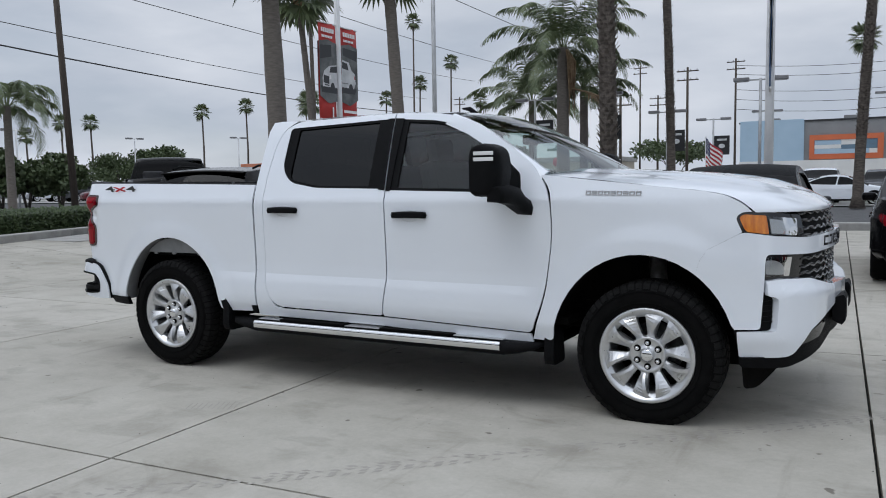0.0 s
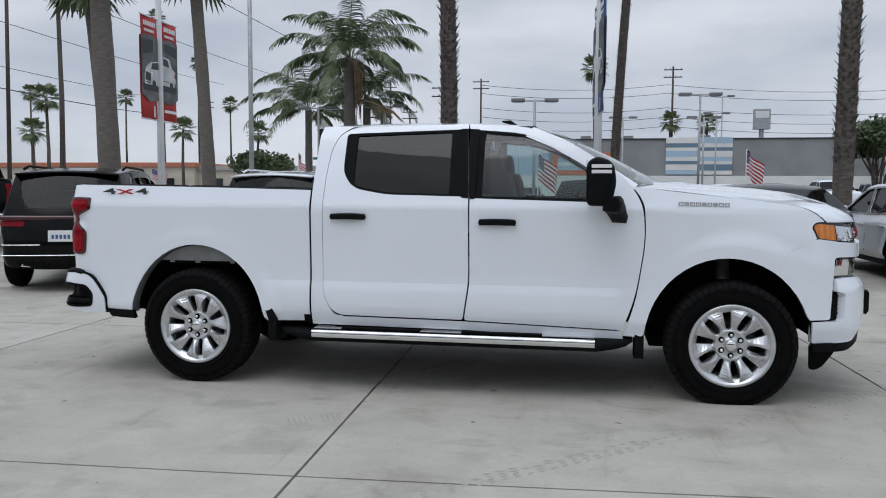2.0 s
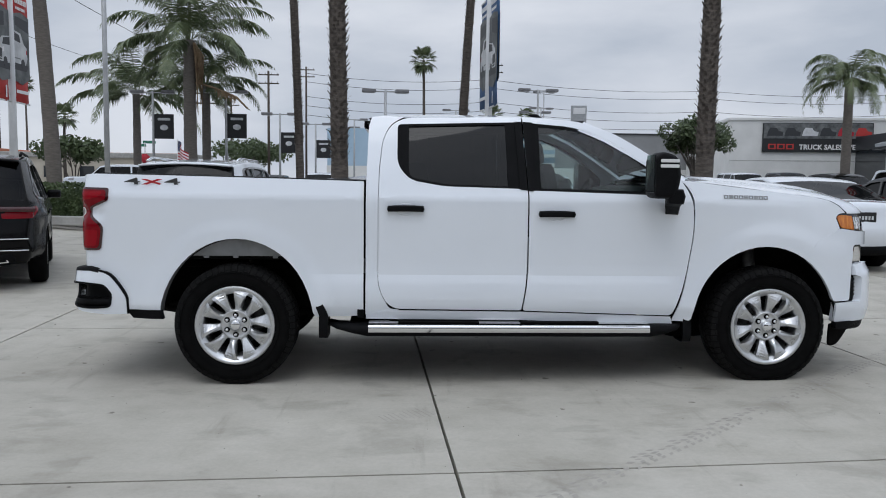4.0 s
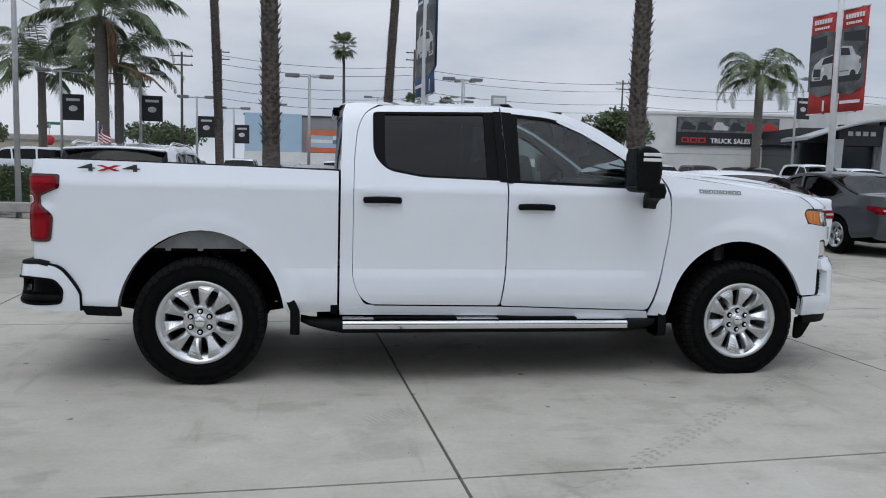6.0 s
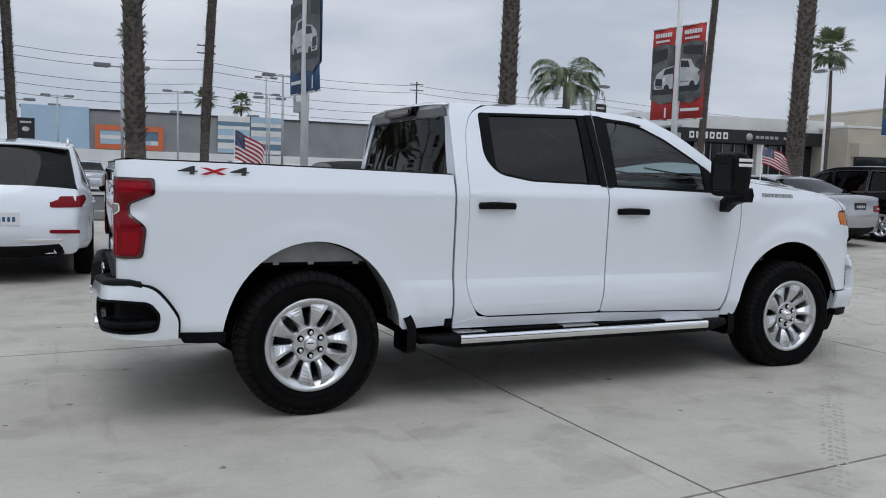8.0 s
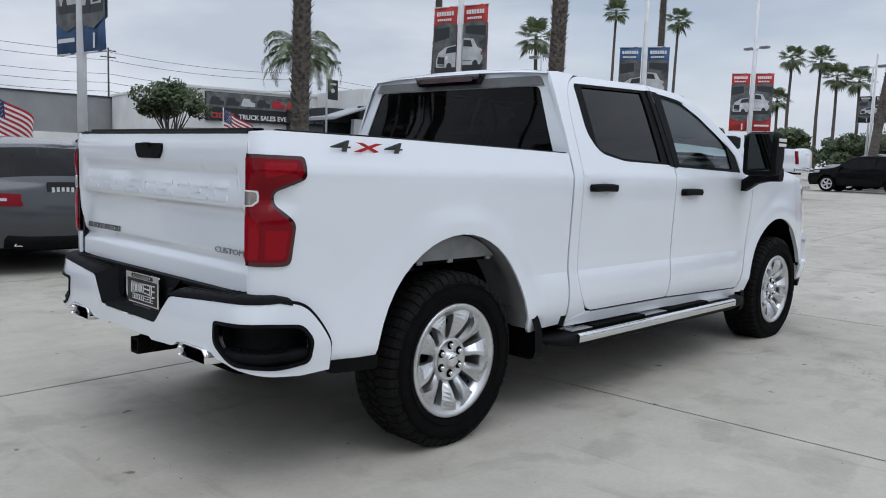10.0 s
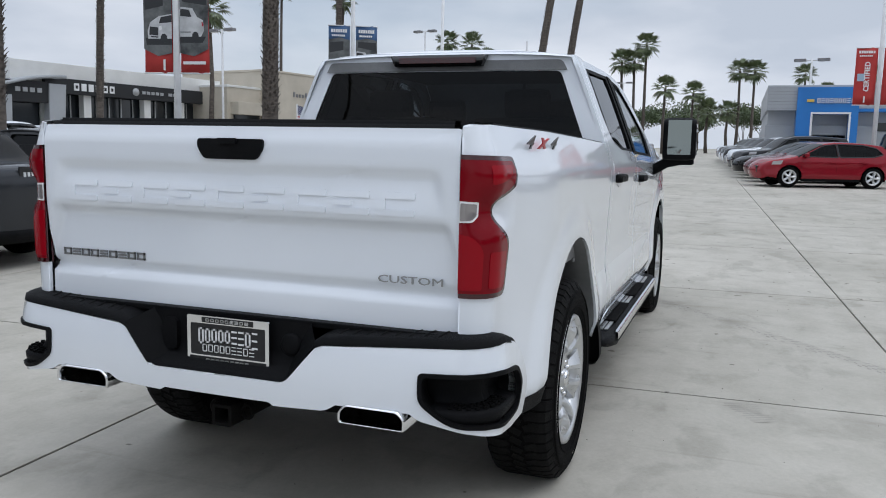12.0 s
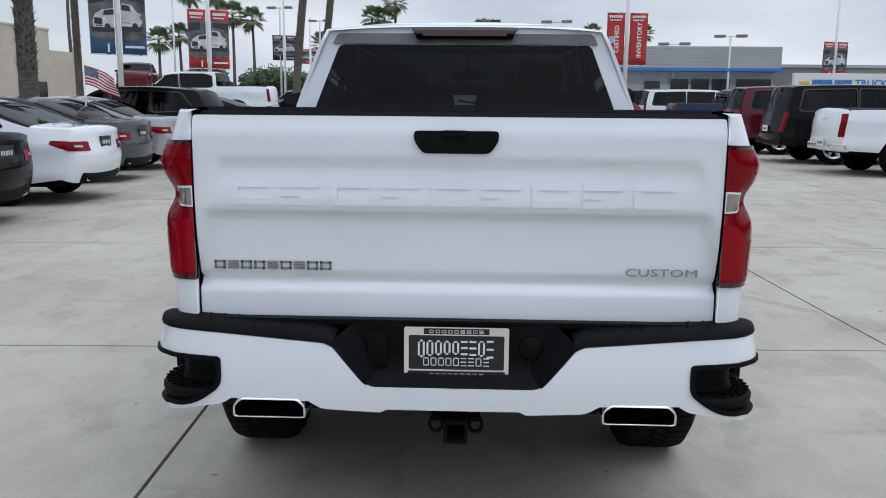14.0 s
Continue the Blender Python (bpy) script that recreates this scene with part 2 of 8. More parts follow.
def lathe(profile, sides=32, place=lambda a, r, h: Vector((r * math.cos(a), h, r * math.sin(a)))):
    """Turns a profile of (radius, height) about an axis."""
    rows = [[place(2 * math.pi * k / sides, r, h) for r, h in profile] for k in range(sides + 1)]
    bm = loft(rows)
    bmesh.ops.remove_doubles(bm, verts=bm.verts[:], dist=1e-5)
    return bm


def words(body, size, m, material, parent, name="lettering", extrude=0.002, stretch=1.0, bold=0.0, align="LEFT", label=""):
    """Raised letters in the built-in font, turned into a mesh."""
    cu = bpy.data.curves.new(name, "FONT")
    cu.body, cu.size, cu.extrude, cu.offset = body, size, extrude, bold
    cu.align_x = align
    cu.resolution_u = 2
    tmp = bpy.data.objects.new(name, cu)
    me = bpy.data.meshes.new_from_object(tmp)
    bpy.data.objects.remove(tmp)
    me.transform(Matrix.Diagonal((stretch, 1, 1, 1)))
    me.transform(m)
    me.materials.clear()
    return put(name, me, material, parent, label)


def blend(x, a, b):
    t = min(1.0, max(0.0, (x - a) / (b - a)))
    return t * t * (3 - 2 * t)


def lot_height(x, y):
    """Level under the truck; the paving rises very gently further along the lot and at the drive from the street."""
    far = min(x, 150.0) - 2.4
    return 0.008 * (math.sqrt(far * far + 6.0) + far) * blend(x, -4.0, 6.0) + 0.25 * blend(-x, 6.5, 11.0)


def on_lot(x, y, heading=0.0, lift=0.0):
    return pose(x, y, lot_height(x, y) + lift, 0, 0, heading)

# ---- the lot ----
M["concrete"] = mat("concrete", (0.42, 0.42, 0.40), 0.75, spec=0.35)
cn, cl = M["concrete"].node_tree.nodes, M["concrete"].node_tree.links
c_co = cn.new("ShaderNodeTexCoord")


def c_noise(scale, detail, stretch=(1, 1, 1), turn=0.0, rough=0.6, warp=0.0):
    mp = cn.new("ShaderNodeMapping")
    mp.inputs["Scale"].default_value = stretch
    mp.inputs["Rotation"].default_value = (0, 0, turn)
    cl.new(c_co.outputs["Object"], mp.inputs["Vector"])
    t = cn.new("ShaderNodeTexNoise")
    t.inputs["Scale"].default_value, t.inputs["Detail"].default_value = scale, detail
    t.inputs["Roughness"].default_value, t.inputs["Distortion"].default_value = rough, warp
    cl.new(mp.outputs["Vector"], t.inputs["Vector"])
    return t.outputs["Fac"]


def c_ramp(fac, a, b, low, high):
    r = cn.new("ShaderNodeValToRGB")
    r.color_ramp.elements[0].position, r.color_ramp.elements[1].position = a, b
    r.color_ramp.elements[0].color, r.color_ramp.elements[1].color = (*low, 1), (*high, 1)
    cl.new(fac, r.inputs["Fac"])
    return r.outputs["Color"]


def c_times(a, b):
    x = cn.new("ShaderNodeMix")
    x.data_type, x.blend_type = "RGBA", "MULTIPLY"
    x.inputs[0].default_value = 1.0
    cl.new(a, x.inputs[6])
    cl.new(b, x.inputs[7])
    return x.outputs[2]


# broad weathering, blotches, swept streaks, old spills, a rough speckle and scattered black spots
c_base = c_ramp(c_noise(0.45, 5), 0.30, 0.70, (0.422, 0.400, 0.352), (0.530, 0.505, 0.452))
c_base = c_times(c_base, c_ramp(c_noise(2.6, 9, rough=0.66, warp=0.15), 0.26, 0.58, (0.84, 0.835, 0.82), (1.0, 1.0, 1.0)))
c_base = c_times(c_base, c_ramp(c_noise(1.0, 6, (0.25, 2.4, 1), radians(8), warp=0.4), 0.30, 0.52, (0.92, 0.915, 0.905), (1.0, 1.0, 1.0)))
c_base = c_times(c_base, c_ramp(c_noise(0.9, 7, warp=1.2), 0.64, 0.74, (1.0, 1.0, 1.0), (0.72, 0.71, 0.68)))
c_base = c_times(c_base, c_ramp(c_noise(38, 6, rough=0.75), 0.32, 0.66, (0.93, 0.93, 0.925), (1.03, 1.03, 1.03)))
c_base = c_times(c_base, c_ramp(c_noise(9.0, 2, rough=0.4), 0.735, 0.765, (1.0, 1.0, 1.0), (0.42, 0.41, 0.39)))
c_base = c_times(c_base, c_ramp(c_noise(1.5, 8, (1, 1.5, 1), 0.5, 0.58, 0.35), 0.545, 0.625, (1.0, 1.0, 1.0), (0.85, 0.848, 0.84)))
c_base = c_times(c_base, c_ramp(c_noise(0.75, 5, (1.3, 1, 1), 1.1, 0.6, 0.8), 0.60, 0.70, (1.0, 1.0, 1.0), (1.06, 1.06, 1.06)))
c_base = c_times(c_base, c_ramp(c_noise(1.2, 7, (5.0, 0.6, 1), radians(55), 0.6, 0.1), 0.60, 0.72, (1.0, 1.0, 1.0), (0.84, 0.83, 0.82)))
# each slab was poured apart and aged a little differently
c_info = cn.new("ShaderNodeObjectInfo")
c_base = c_times(c_base, c_ramp(c_info.outputs["Random"], 0.0, 1.0, (0.94, 0.94, 0.925), (1.03, 1.03, 1.03)))
cl.new(c_base, cn["Principled BSDF"].inputs["Base Color"])
c_bump = cn.new("ShaderNodeBump")
c_bump.inputs["Strength"].default_value, c_bump.inputs["Distance"].default_value = 0.22, 0.006
cl.new(c_noise(95, 5, rough=0.7), c_bump.inputs["Height"])
cl.new(c_bump.outputs["Normal"], cn["Principled BSDF"].inputs["Normal"])
M["joint"] = mat("joint_dirt", (0.03, 0.03, 0.028), 0.9)
span = [-400, -250, -150, -100, -70] + [-50 + 2 * i for i in range(51)] + [70, 100, 150, 250, 400]
bm = bmesh.new()
grid = [[bm.verts.new((x, y, lot_height(x, y) - 0.07)) for x in span] for y in span]
for a, b in zip(grid, grid[1:]):
    for i in range(len(span) - 1):
        bm.faces.new((a[i], a[i + 1], b[i + 1], b[i])).smooth = True
ground = part("ground", bm, M["joint"])
tagged(ground, "dark dirt bed below the paving joints", "ground", kind="structure")

# ---- the white pickup truck ----
AXLE_F, HUB_Z = 3.745, 0.415
SIDE = [(0.30, 0.90), (0.47, 0.928), (0.55, 0.955), (0.60, 0.963), (0.66, 0.963), (0.72, 0.956), (0.772, 0.9445), (0.84, 0.9425), (1.00, 0.948), (1.15, 0.955),
        (1.25, 0.958), (1.300, 0.957), (1.325, 0.947), (1.42, 0.914), (1.50, 0.885), (1.70, 0.806), (1.80, 0.764), (1.87, 0.728), (1.91, 0.690)]
SIDE_Z, SIDE_W = [a for a, _ in SIDE], [b for _, b in SIDE]


CREASES = (0.772,)


def half_width(x, z):
    w = float(np.interp(z, SIDE_Z, SIDE_W))
    # the scooped lower doors fade out towards both wheels
    if 0.55 < z < 0.84:
        plain = 0.955 - 0.0125 * blend(z, 0.55, 0.84)
        k = blend(x, 0.45, 0.75) * (1 - blend(x, 2.95, 3.15))
        w = plain + (w - plain) * k
    if z < 1.36:
        for hub in (0.0, AXLE_F):
            r = math.hypot(x - hub, (z - HUB_Z) * 0.92)
            w += 0.015 * (1 - blend(r, 0.575, 0.70))
    w -= 0.052 * blend(-x, 0.35, 1.0)
    if x > 3.2:
        w -= 0.035 * blend(x, 3.2, 4.2) * blend(z, 1.0, 1.35)
    if x > 4.02:
        w -= 0.55 * (x - 4.02) ** 2
    return w


def truck_side(sgn):
    return lambda x, z, d: Vector((x, sgn * (half_width(x, z) - d), z))


def bed_bend(sgn):
    """Follows the side of the bed and turns round its rear corner to the tailgate."""
    def f(s, z, d):
        d = d + 0.034 * math.exp(-((z - 1.185) / 0.05) ** 2) * blend(-s, 0.84, 0.96) * blend(1.09 + s, 0.0, 0.06)
        if s >= -0.955:
            return Vector((s, sgn * (half_width(s, z) - d), z))
        w, r = half_width(-0.955, z), 0.08
        a = (-0.955 - s) / r
        if a < math.pi / 2:
            return Vector((-0.955 - (r - d) * math.sin(a), sgn * max(0.800, w - r + (r - d) * math.cos(a)), z))
        return Vector((-0.955 - r + d, sgn * max(0.800, w - r - (-0.955 - s - r * math.pi / 2)), z))
    return f


def arch(cx, r, z0, z1, forward=True, squash=1.0, n=22):
    """A wheel arch's outline from its rear foot at height z0 over the top to its front foot at z1."""
    a0 = math.pi - math.asin((z0 - HUB_Z) / (r * squash))
    a1 = math.asin((z1 - HUB_Z) / (r * squash))
    return [(cx + r * math.cos(a0 + (a1 - a0) * i / n), HUB_Z + r * squash * math.sin(a0 + (a1 - a0) * i / n)) for i in range(n + 1)]


truck = thing("pickup_truck", pose(0, -0.012, 0), "white crew cab pickup truck with black trim parked on pale concrete", "pickup truck")

REAR_ARCH = arch(0.015, 0.525, 0.50, 0.50, squash=1.14)
FRONT_ARCH = arch(3.71, 0.525, 0.47, 0.47, squash=1.09)
LAMP_SIDE = [(-1.135, 0.923), (-0.905, 0.923, 0.03), (-0.885, 1.09, 0.03), (-0.975, 1.165, 0.02), (-0.975, 1.205, 0.02), (-0.845, 1.262, 0.02), (-0.845, 1.348, 0.02), (-1.135, 1.352)]

# plan of the nose, from the side of the wing round the corner to the middle
NOSE_X = [4.10, 4.20, 4.30, 4.38, 4.45, 4.51, 4.55, 4.585, 4.62, 4.645, 4.655]
NOSE_W = [0.950, 0.944, 0.926, 0.896, 0.848, 0.778, 0.705, 0.605, 0.440, 0.230, 0.0]
NOSE_S = [4.10]
for k in range(1, len(NOSE_X)):
    NOSE_S.append(NOSE_S[-1] + math.hypot(NOSE_X[k] - NOSE_X[k - 1], NOSE_W[k] - NOSE_W[k - 1]))
NOSE_END = NOSE_S[-1] - 0.001


def at_y(y):
    """How far along the nose's plan the half width y lies."""
    return float(np.interp(-y, [-w for w in NOSE_W], NOSE_S))


def along(outline):
    """Turns an outline in (x, z) on the wing and corner into one along the nose's plan."""
    return [(float(np.interp(p[0], NOSE_X, NOSE_S)) if 4.10 < p[0] <= 4.655 else p[0], *p[1:]) for p in outline]


def nose(s, z, d, sgn, out=0.0):
    """Follows the wing and turns round the front corner to the middle of the nose; s runs on past the corner."""
    if s < 4.10:
        return Vector((s, sgn * (half_width(s, z) - d + out), z))
    w = half_width(4.10, z)
    s = min(s, NOSE_END)
    x = sum(float(np.interp(s + k, NOSE_S, NOSE_X)) for k in (-0.02, -0.01, 0, 0.01, 0.02)) / 5
    y = sum(float(np.interp(s + k, NOSE_S, NOSE_W)) for k in (-0.02, -0.01, 0, 0.01, 0.02)) / 5 * w / 0.95
    if s > NOSE_END - 0.002:
        y = 0.0
    a = blend(s, 4.12, 4.75) * math.pi / 2
    lean = -0.03 * blend(z, 1.10, 1.26) * math.sin(a)
    return Vector((x + lean + (out - d) * math.sin(a), sgn * max(0.0, y + (out - d) * math.cos(a)), z))


for sgn in (-1, 1):
    fl = sgn > 0
    side = truck_side(sgn)
    # bed side
    top = [(0.878, 1.412), (0.3, 1.424), (-0.4, 1.436), (-0.95, 1.443, 0.02), (-1.135, 1.425, 0.01)]
    outline = fillet([(0.878, 0.485)] + top + [(-1.135, 0.815), (-0.98, 0.805), (-0.86, 0.775, 0.04), (-0.745, 0.60, 0.03), (-0.735, 0.505)] + REAR_ARCH + [(0.56, 0.475)])
    part("bed_side", panel([outline[::-1]], bed_bend(sgn), 0.024, 0.014, fl, CREASES), M["white"], truck)
    # rear lamp
    skin = lambda out: (lambda s, z, d, f=bed_bend(sgn): f(s, z, d - out))
    lamp = part("tail_lamp", panel([fillet(LAMP_SIDE)], skin(0.008), 0.015, 0.03, fl), M["darkred"], truck, "red tail lamp with a dark rim and a clear reversing light")
    inner = [(-1.120, 0.938), (-0.920, 0.938, 0.03), (-0.901, 1.082, 0.03), (-0.992, 1.158, 0.02), (-0.992, 1.212, 0.02), (-0.862, 1.270, 0.02), (-0.862, 1.334, 0.02), (-1.120, 1.338)]
    part("lens", panel([fillet(inner)], skin(0.0105), 0.015, 0.004, fl), M["red"], lamp)
    part("light_block", panel([fillet([(-1.112, 0.948, 0.01), (-1.030, 0.948, 0.01), (-1.030, 1.070, 0.02), (-1.060, 1.110, 0.02), (-1.112, 1.118, 0.01)])], skin(0.0125), 0.015, 0.003, fl), M["red_bright"], lamp)
    part("light_block", panel([fillet([(-1.010, 0.952, 0.01), (-0.936, 0.952, 0.02), (-0.922, 1.062, 0.02), (-1.010, 1.064, 0.01)])], skin(0.0125), 0.015, 0.003, fl), M["red_bright"], lamp)
    part("light_block", panel([fillet([(-1.015, 1.262, 0.01), (-0.905, 1.286, 0.02), (-0.885, 1.322, 0.01), (-1.015, 1.322, 0.01)])], skin(0.0125), 0.015, 0.003, fl), M["red_bright"], lamp)
    rev = part("reversing_light", panel([fillet([(-1.108, 1.150, 0.004), (-1.066, 1.152, 0.006), (-1.050, 1.170, 0.004), (-1.050, 1.212, 0.006), (-1.108, 1.215, 0.004)])], skin(0.0130), 0.012, 0.008, fl), M["marker_lens"], lamp, "clear reversing light")
    part("reflector", panel([fillet([(-1.102, 1.156, 0.004), (-1.068, 1.158, 0.006), (-1.056, 1.173, 0.004), (-1.056, 1.206, 0.006), (-1.102, 1.209, 0.004)])], skin(0.0145), 0.012, 0.002, fl), M["reverse_lens"], rev)
    # near-black strip standing in for the shade between bed side and tailgate
    part("gate_gap", box((0.016, 0.010, 0.58), (-0.980, sgn * 0.798, 1.13), 0.001), M["under"], truck)
    part("rail_corner", loft([[p, Vector((p.x, sgn * 0.801, p.z + 0.002))] for p in [bed_bend(sgn)(q, float(np.interp(q, [-1.135, -0.95, -0.40], [1.425, 1.443, 1.436])), 0) for q in [-0.90 - 0.0235 * k for k in range(11)]]]), M["white"], truck)
    # rail cap on the bed
    rail = [[(x, sgn * (half_width(x, 1.43) - 0.004 - k), z + dz) for k, dz in ((0, -0.004), (0.004, 0.006), (0.05, 0.009), (0.085, 0.006), (0.09, -0.25))] for x, z in ((-0.905, 1.4415), (-0.4, 1.436), (0.3, 1.424), (0.878, 1.412))]
    part("bed_rail_cap", loft(rail), M["trim"], truck)
    # cab corner behind the rear door
    corner = fillet([(0.892, 0.492), (1.12, 0.5265), (1.12, 0.5305), (1.0585, 0.5318, 0.115), (0.9745, 0.6795, 0.10), (0.9745, 1.29), (0.980, 1.50), (1.001, 1.70, 0.05), (1.0515, 1.8125, 0.07), (1.15, 1.868), (1.0, 1.872), (0.925, 1.865), (0.905, 1.80), (0.893, 1.42)])
    part("cab_corner", panel([corner], side, 0.06, 0.02, fl), M["white"], truck)
    # rear door
    door_r = fillet([(0.978, 1.29), (0.978, 0.68, 0.10), (1.06, 0.535, 0.12), (1.975, 0.527, 0.02), (2.012, 0.77, 0.10), (2.008, 1.33), (1.978, 1.880), (1.16, 1.862, 0.05), (1.055, 1.81, 0.08), (1.005, 1.70, 0.05), (0.984, 1.50)])
    win_r = fillet([(1.105, 1.815, 0.03), (1.955, 1.842, 0.01), (1.982, 1.372, 0.01), (1.43, 1.384, 0.05), (1.19, 1.425, 0.08), (1.105, 1.53, 0.06)])
    door = part("rear_door", panel([door_r, win_r[::-1]], side, 0.024, 0.016, fl, CREASES), M["white"], truck)
    part("window_frame", panel([win_r, fillet([(1.185, 1.800, 0.01), (1.865, 1.822, 0.01), (1.872, 1.388, 0.01), (1.44, 1.398, 0.05), (1.185, 1.445, 0.05)])[::-1]], lambda x, z, d, f=side: f(x, z, d + 0.004), 0.1, 0.014, fl), M["trim"], door)
    part("window_pane", panel([fillet([(1.17, 1.815), (1.88, 1.835), (1.885, 1.375), (1.44, 1.385), (1.17, 1.435)])], lambda x, z, d, f=side: f(x, z, d + 0.014), 0.1, 0, fl), M["glass_dark"], door)
    # front door
    door_f = fillet([(2.018, 1.33), (2.022, 0.77, 0.10), (1.985, 0.525, 0.02), (3.045, 0.492, 0.03), (3.13, 0.72, 0.15), (3.185, 1.10, 0.15), (3.165, 1.34, 0.10), (3.055, 1.495, 0.05), (2.88, 1.625, 0.10), (2.62, 1.785, 0.15), (2.38, 1.858, 0.10), (1.988, 1.880)])
    win_f = fillet([(2.03, 1.838, 0.01), (2.36, 1.812, 0.10), (2.60, 1.728, 0.12), (2.80, 1.595, 0.10), (2.965, 1.455, 0.02), (2.985, 1.338, 0.01), (2.02, 1.362, 0.01)])
    door = part("front_door", panel([door_f, win_f], side, 0.024, 0.016, fl, CREASES), M["white"], truck)
    pane_f = [(2.10, 1.815, 0.01), (2.36, 1.795, 0.10), (2.59, 1.712, 0.12), (2.79, 1.58, 0.08), (2.855, 1.525, 0.02), (2.86, 1.362, 0.01), (2.10, 1.378, 0.01)]
    part("window_frame", panel([win_f[::-1], fillet(pane_f)], lambda x, z, d, f=side: f(x, z, d + 0.004), 0.1, 0.014, fl), M["trim"], door)
    part("window_pane", panel([fillet([(2.085, 1.83, 0.01), (2.36, 1.808, 0.10), (2.60, 1.724, 0.12), (2.80, 1.59, 0.08), (2.875, 1.53, 0.02), (2.88, 1.35, 0.01), (2.085, 1.365, 0.01)])[::-1]], lambda x, z, d, f=side: f(x, z, d + 0.014), 0.1, 0, fl), M["glass_front"], door)
    part("pillar_cover", panel([fillet([(1.93, 1.846, 0.008), (1.980, 1.846, 0.004), (2.006, 1.362, 0.004), (1.955, 1.366, 0.008)])[::-1]], lambda x, z, d, f=side: f(x, z, d - 0.004), 0.1, 0.008, not fl), M["trim"], truck)
    part("pillar_cover", panel([fillet([(1.990, 1.845, 0.004), (2.06, 1.842, 0.008), (2.05, 1.355, 0.008), (2.016, 1.358, 0.004)])[::-1]], lambda x, z, d, f=side: f(x, z, d - 0.004), 0.1, 0.008, not fl), M["trim"], truck)
    # door handles: a bar over a shallow cup
    for hx, hz in ((1.165, 1.228), (2.21, 1.200)):
        y = sgn * (half_width(hx, hz) + 0.012)
        holder = [o for o in truck.children if o.name.startswith("rear_door" if hx < 2 else "front_door")][-1]
        bar = [[(hx + dx, y + sgn * dy, hz + dz) for dx, dz in ((-0.128, 0.0), (-0.12, 0.02), (-0.05, 0.024), (0.05, 0.024), (0.12, 0.02), (0.128, 0.0), (0.12, -0.02), (0.0, -0.018), (-0.12, -0.02))] for dy in (-0.012, 0.016, 0.024)]
        bar[-1] = [(hx + (p[0] - hx) * 0.9, p[1], hz + (p[2] - hz) * 0.6) for p in bar[-1]]
        part("door_handle", loft(bar, close=True, cap=True), M["trim"], holder, "black door handle")
        part("handle_cup", loft([[(hx + 0.07 * k * math.cos(a), y - sgn * dy, hz - 0.004 + 0.042 * k * math.sin(a)) for a in [math.pi * j / 10 for j in range(20)]] for k, dy in ((1.0, 0.0115), (0.9, 0.010), (0.86, 0.013))], close=True, cap=True), M["white"], holder)
    # sill below the doors
    sill = fillet([(0.895, 0.492), (1.05, 0.525), (1.98, 0.516), (3.04, 0.484), (3.06, 0.42), (2.0, 0.455), (0.895, 0.462)])
    part("sill", panel([sill[::-1]], lambda x, z, d, f=side: f(x, z, d - 0.004), 0.08, 0.02, fl), M["white"], truck)
    # front wing, cut off at the slanting seam of the bumper fascia
    SEAM_END = (3.71 + 0.525 * math.cos(math.asin(0.47 / 0.57225)), 0.885)
    FRONT_CUT = [p for p in FRONT_ARCH if p[1] > 0.887 or p[0] < 3.71] + [SEAM_END]
    FASCIA_CUT = [SEAM_END] + [p for p in FRONT_ARCH if 0.60 < p[1] < 0.883 and p[0] > 3.71]
    wing = fillet([(3.052, 0.452), (3.136, 0.70, 0.15), (3.192, 1.10, 0.15), (3.175, 1.345, 0.08), (3.10, 1.445), (3.45, 1.405), (3.85, 1.362), (4.05, 1.338)] + along([(4.16, 1.316, 0.03), (4.25, 1.272, 0.03), (4.30, 1.228), (4.24, 1.224, 0.02), (4.212, 1.195, 0.02), (4.245, 1.120)]) + [(4.072, 1.024), (4.03, 0.96)] + FRONT_CUT[::-1] + [(3.17, 0.452)])
    part("front_wing", panel([wing[::-1]], lambda s, z, d, g=sgn: nose(s, z, d, g), 0.026, 0.014, fl), M["white"], truck)
    fascia = fillet(FASCIA_CUT[::-1] + [(4.0304, 0.9597), (4.0724, 1.0236)] + along([(4.2456, 1.1194, 0.03), (4.40, 1.098), (4.535, 1.086)]) + [(at_y(0.45), 1.098), (NOSE_END, 1.105), (NOSE_END, 1.012), (at_y(0.45), 1.006)] + along([(4.545, 0.998), (4.362, 1.002, 0.03), (4.357, 0.865), (4.352, 0.77), (4.342, 0.604, 0.02), (4.216, 0.600)]))
    part("bumper_fascia", panel([fascia[::-1]], lambda s, z, d, g=sgn: nose(s, z, d, g, 0.012 * blend(s, 4.35, 4.7)), 0.04, 0.03, fl), M["white"], truck)
    # arch linings
    for run, cx, m, deep in ((REAR_ARCH[:10], 0.015, "liner", 0.13), (REAR_ARCH[12:], 0.015, "liner", 0.26), (REAR_ARCH, 0.015, "under", 0.0), (FRONT_ARCH, 3.71, "under", 0.0)):
        steps = ((1.0, 0.012), (1.0, 0.10), (1.035, 0.13), (1.035, deep)) if deep else ((1.05, 0.012), (1.05, 0.42), (0.2, 0.43))
        rows = [[(cx + (x - cx) * k, sgn * (half_width(x, z) - d), HUB_Z + (z - HUB_Z) * k) for x, z in run] for k, d in steps]
        if not deep:
            rows = [[(cx + (x - cx) * 0.998, sgn * (half_width(x, z) - 0.010), HUB_Z + (z - HUB_Z) * 0.998) for x, z in run]] + rows
        part("arch_lining", loft(rows), M[m], truck)
    # grey splash shield hanging in the top of the rear arch, with three clips
    crown = [p for p in arch(0.015, 0.515, 0.89, 0.89, squash=1.145)]
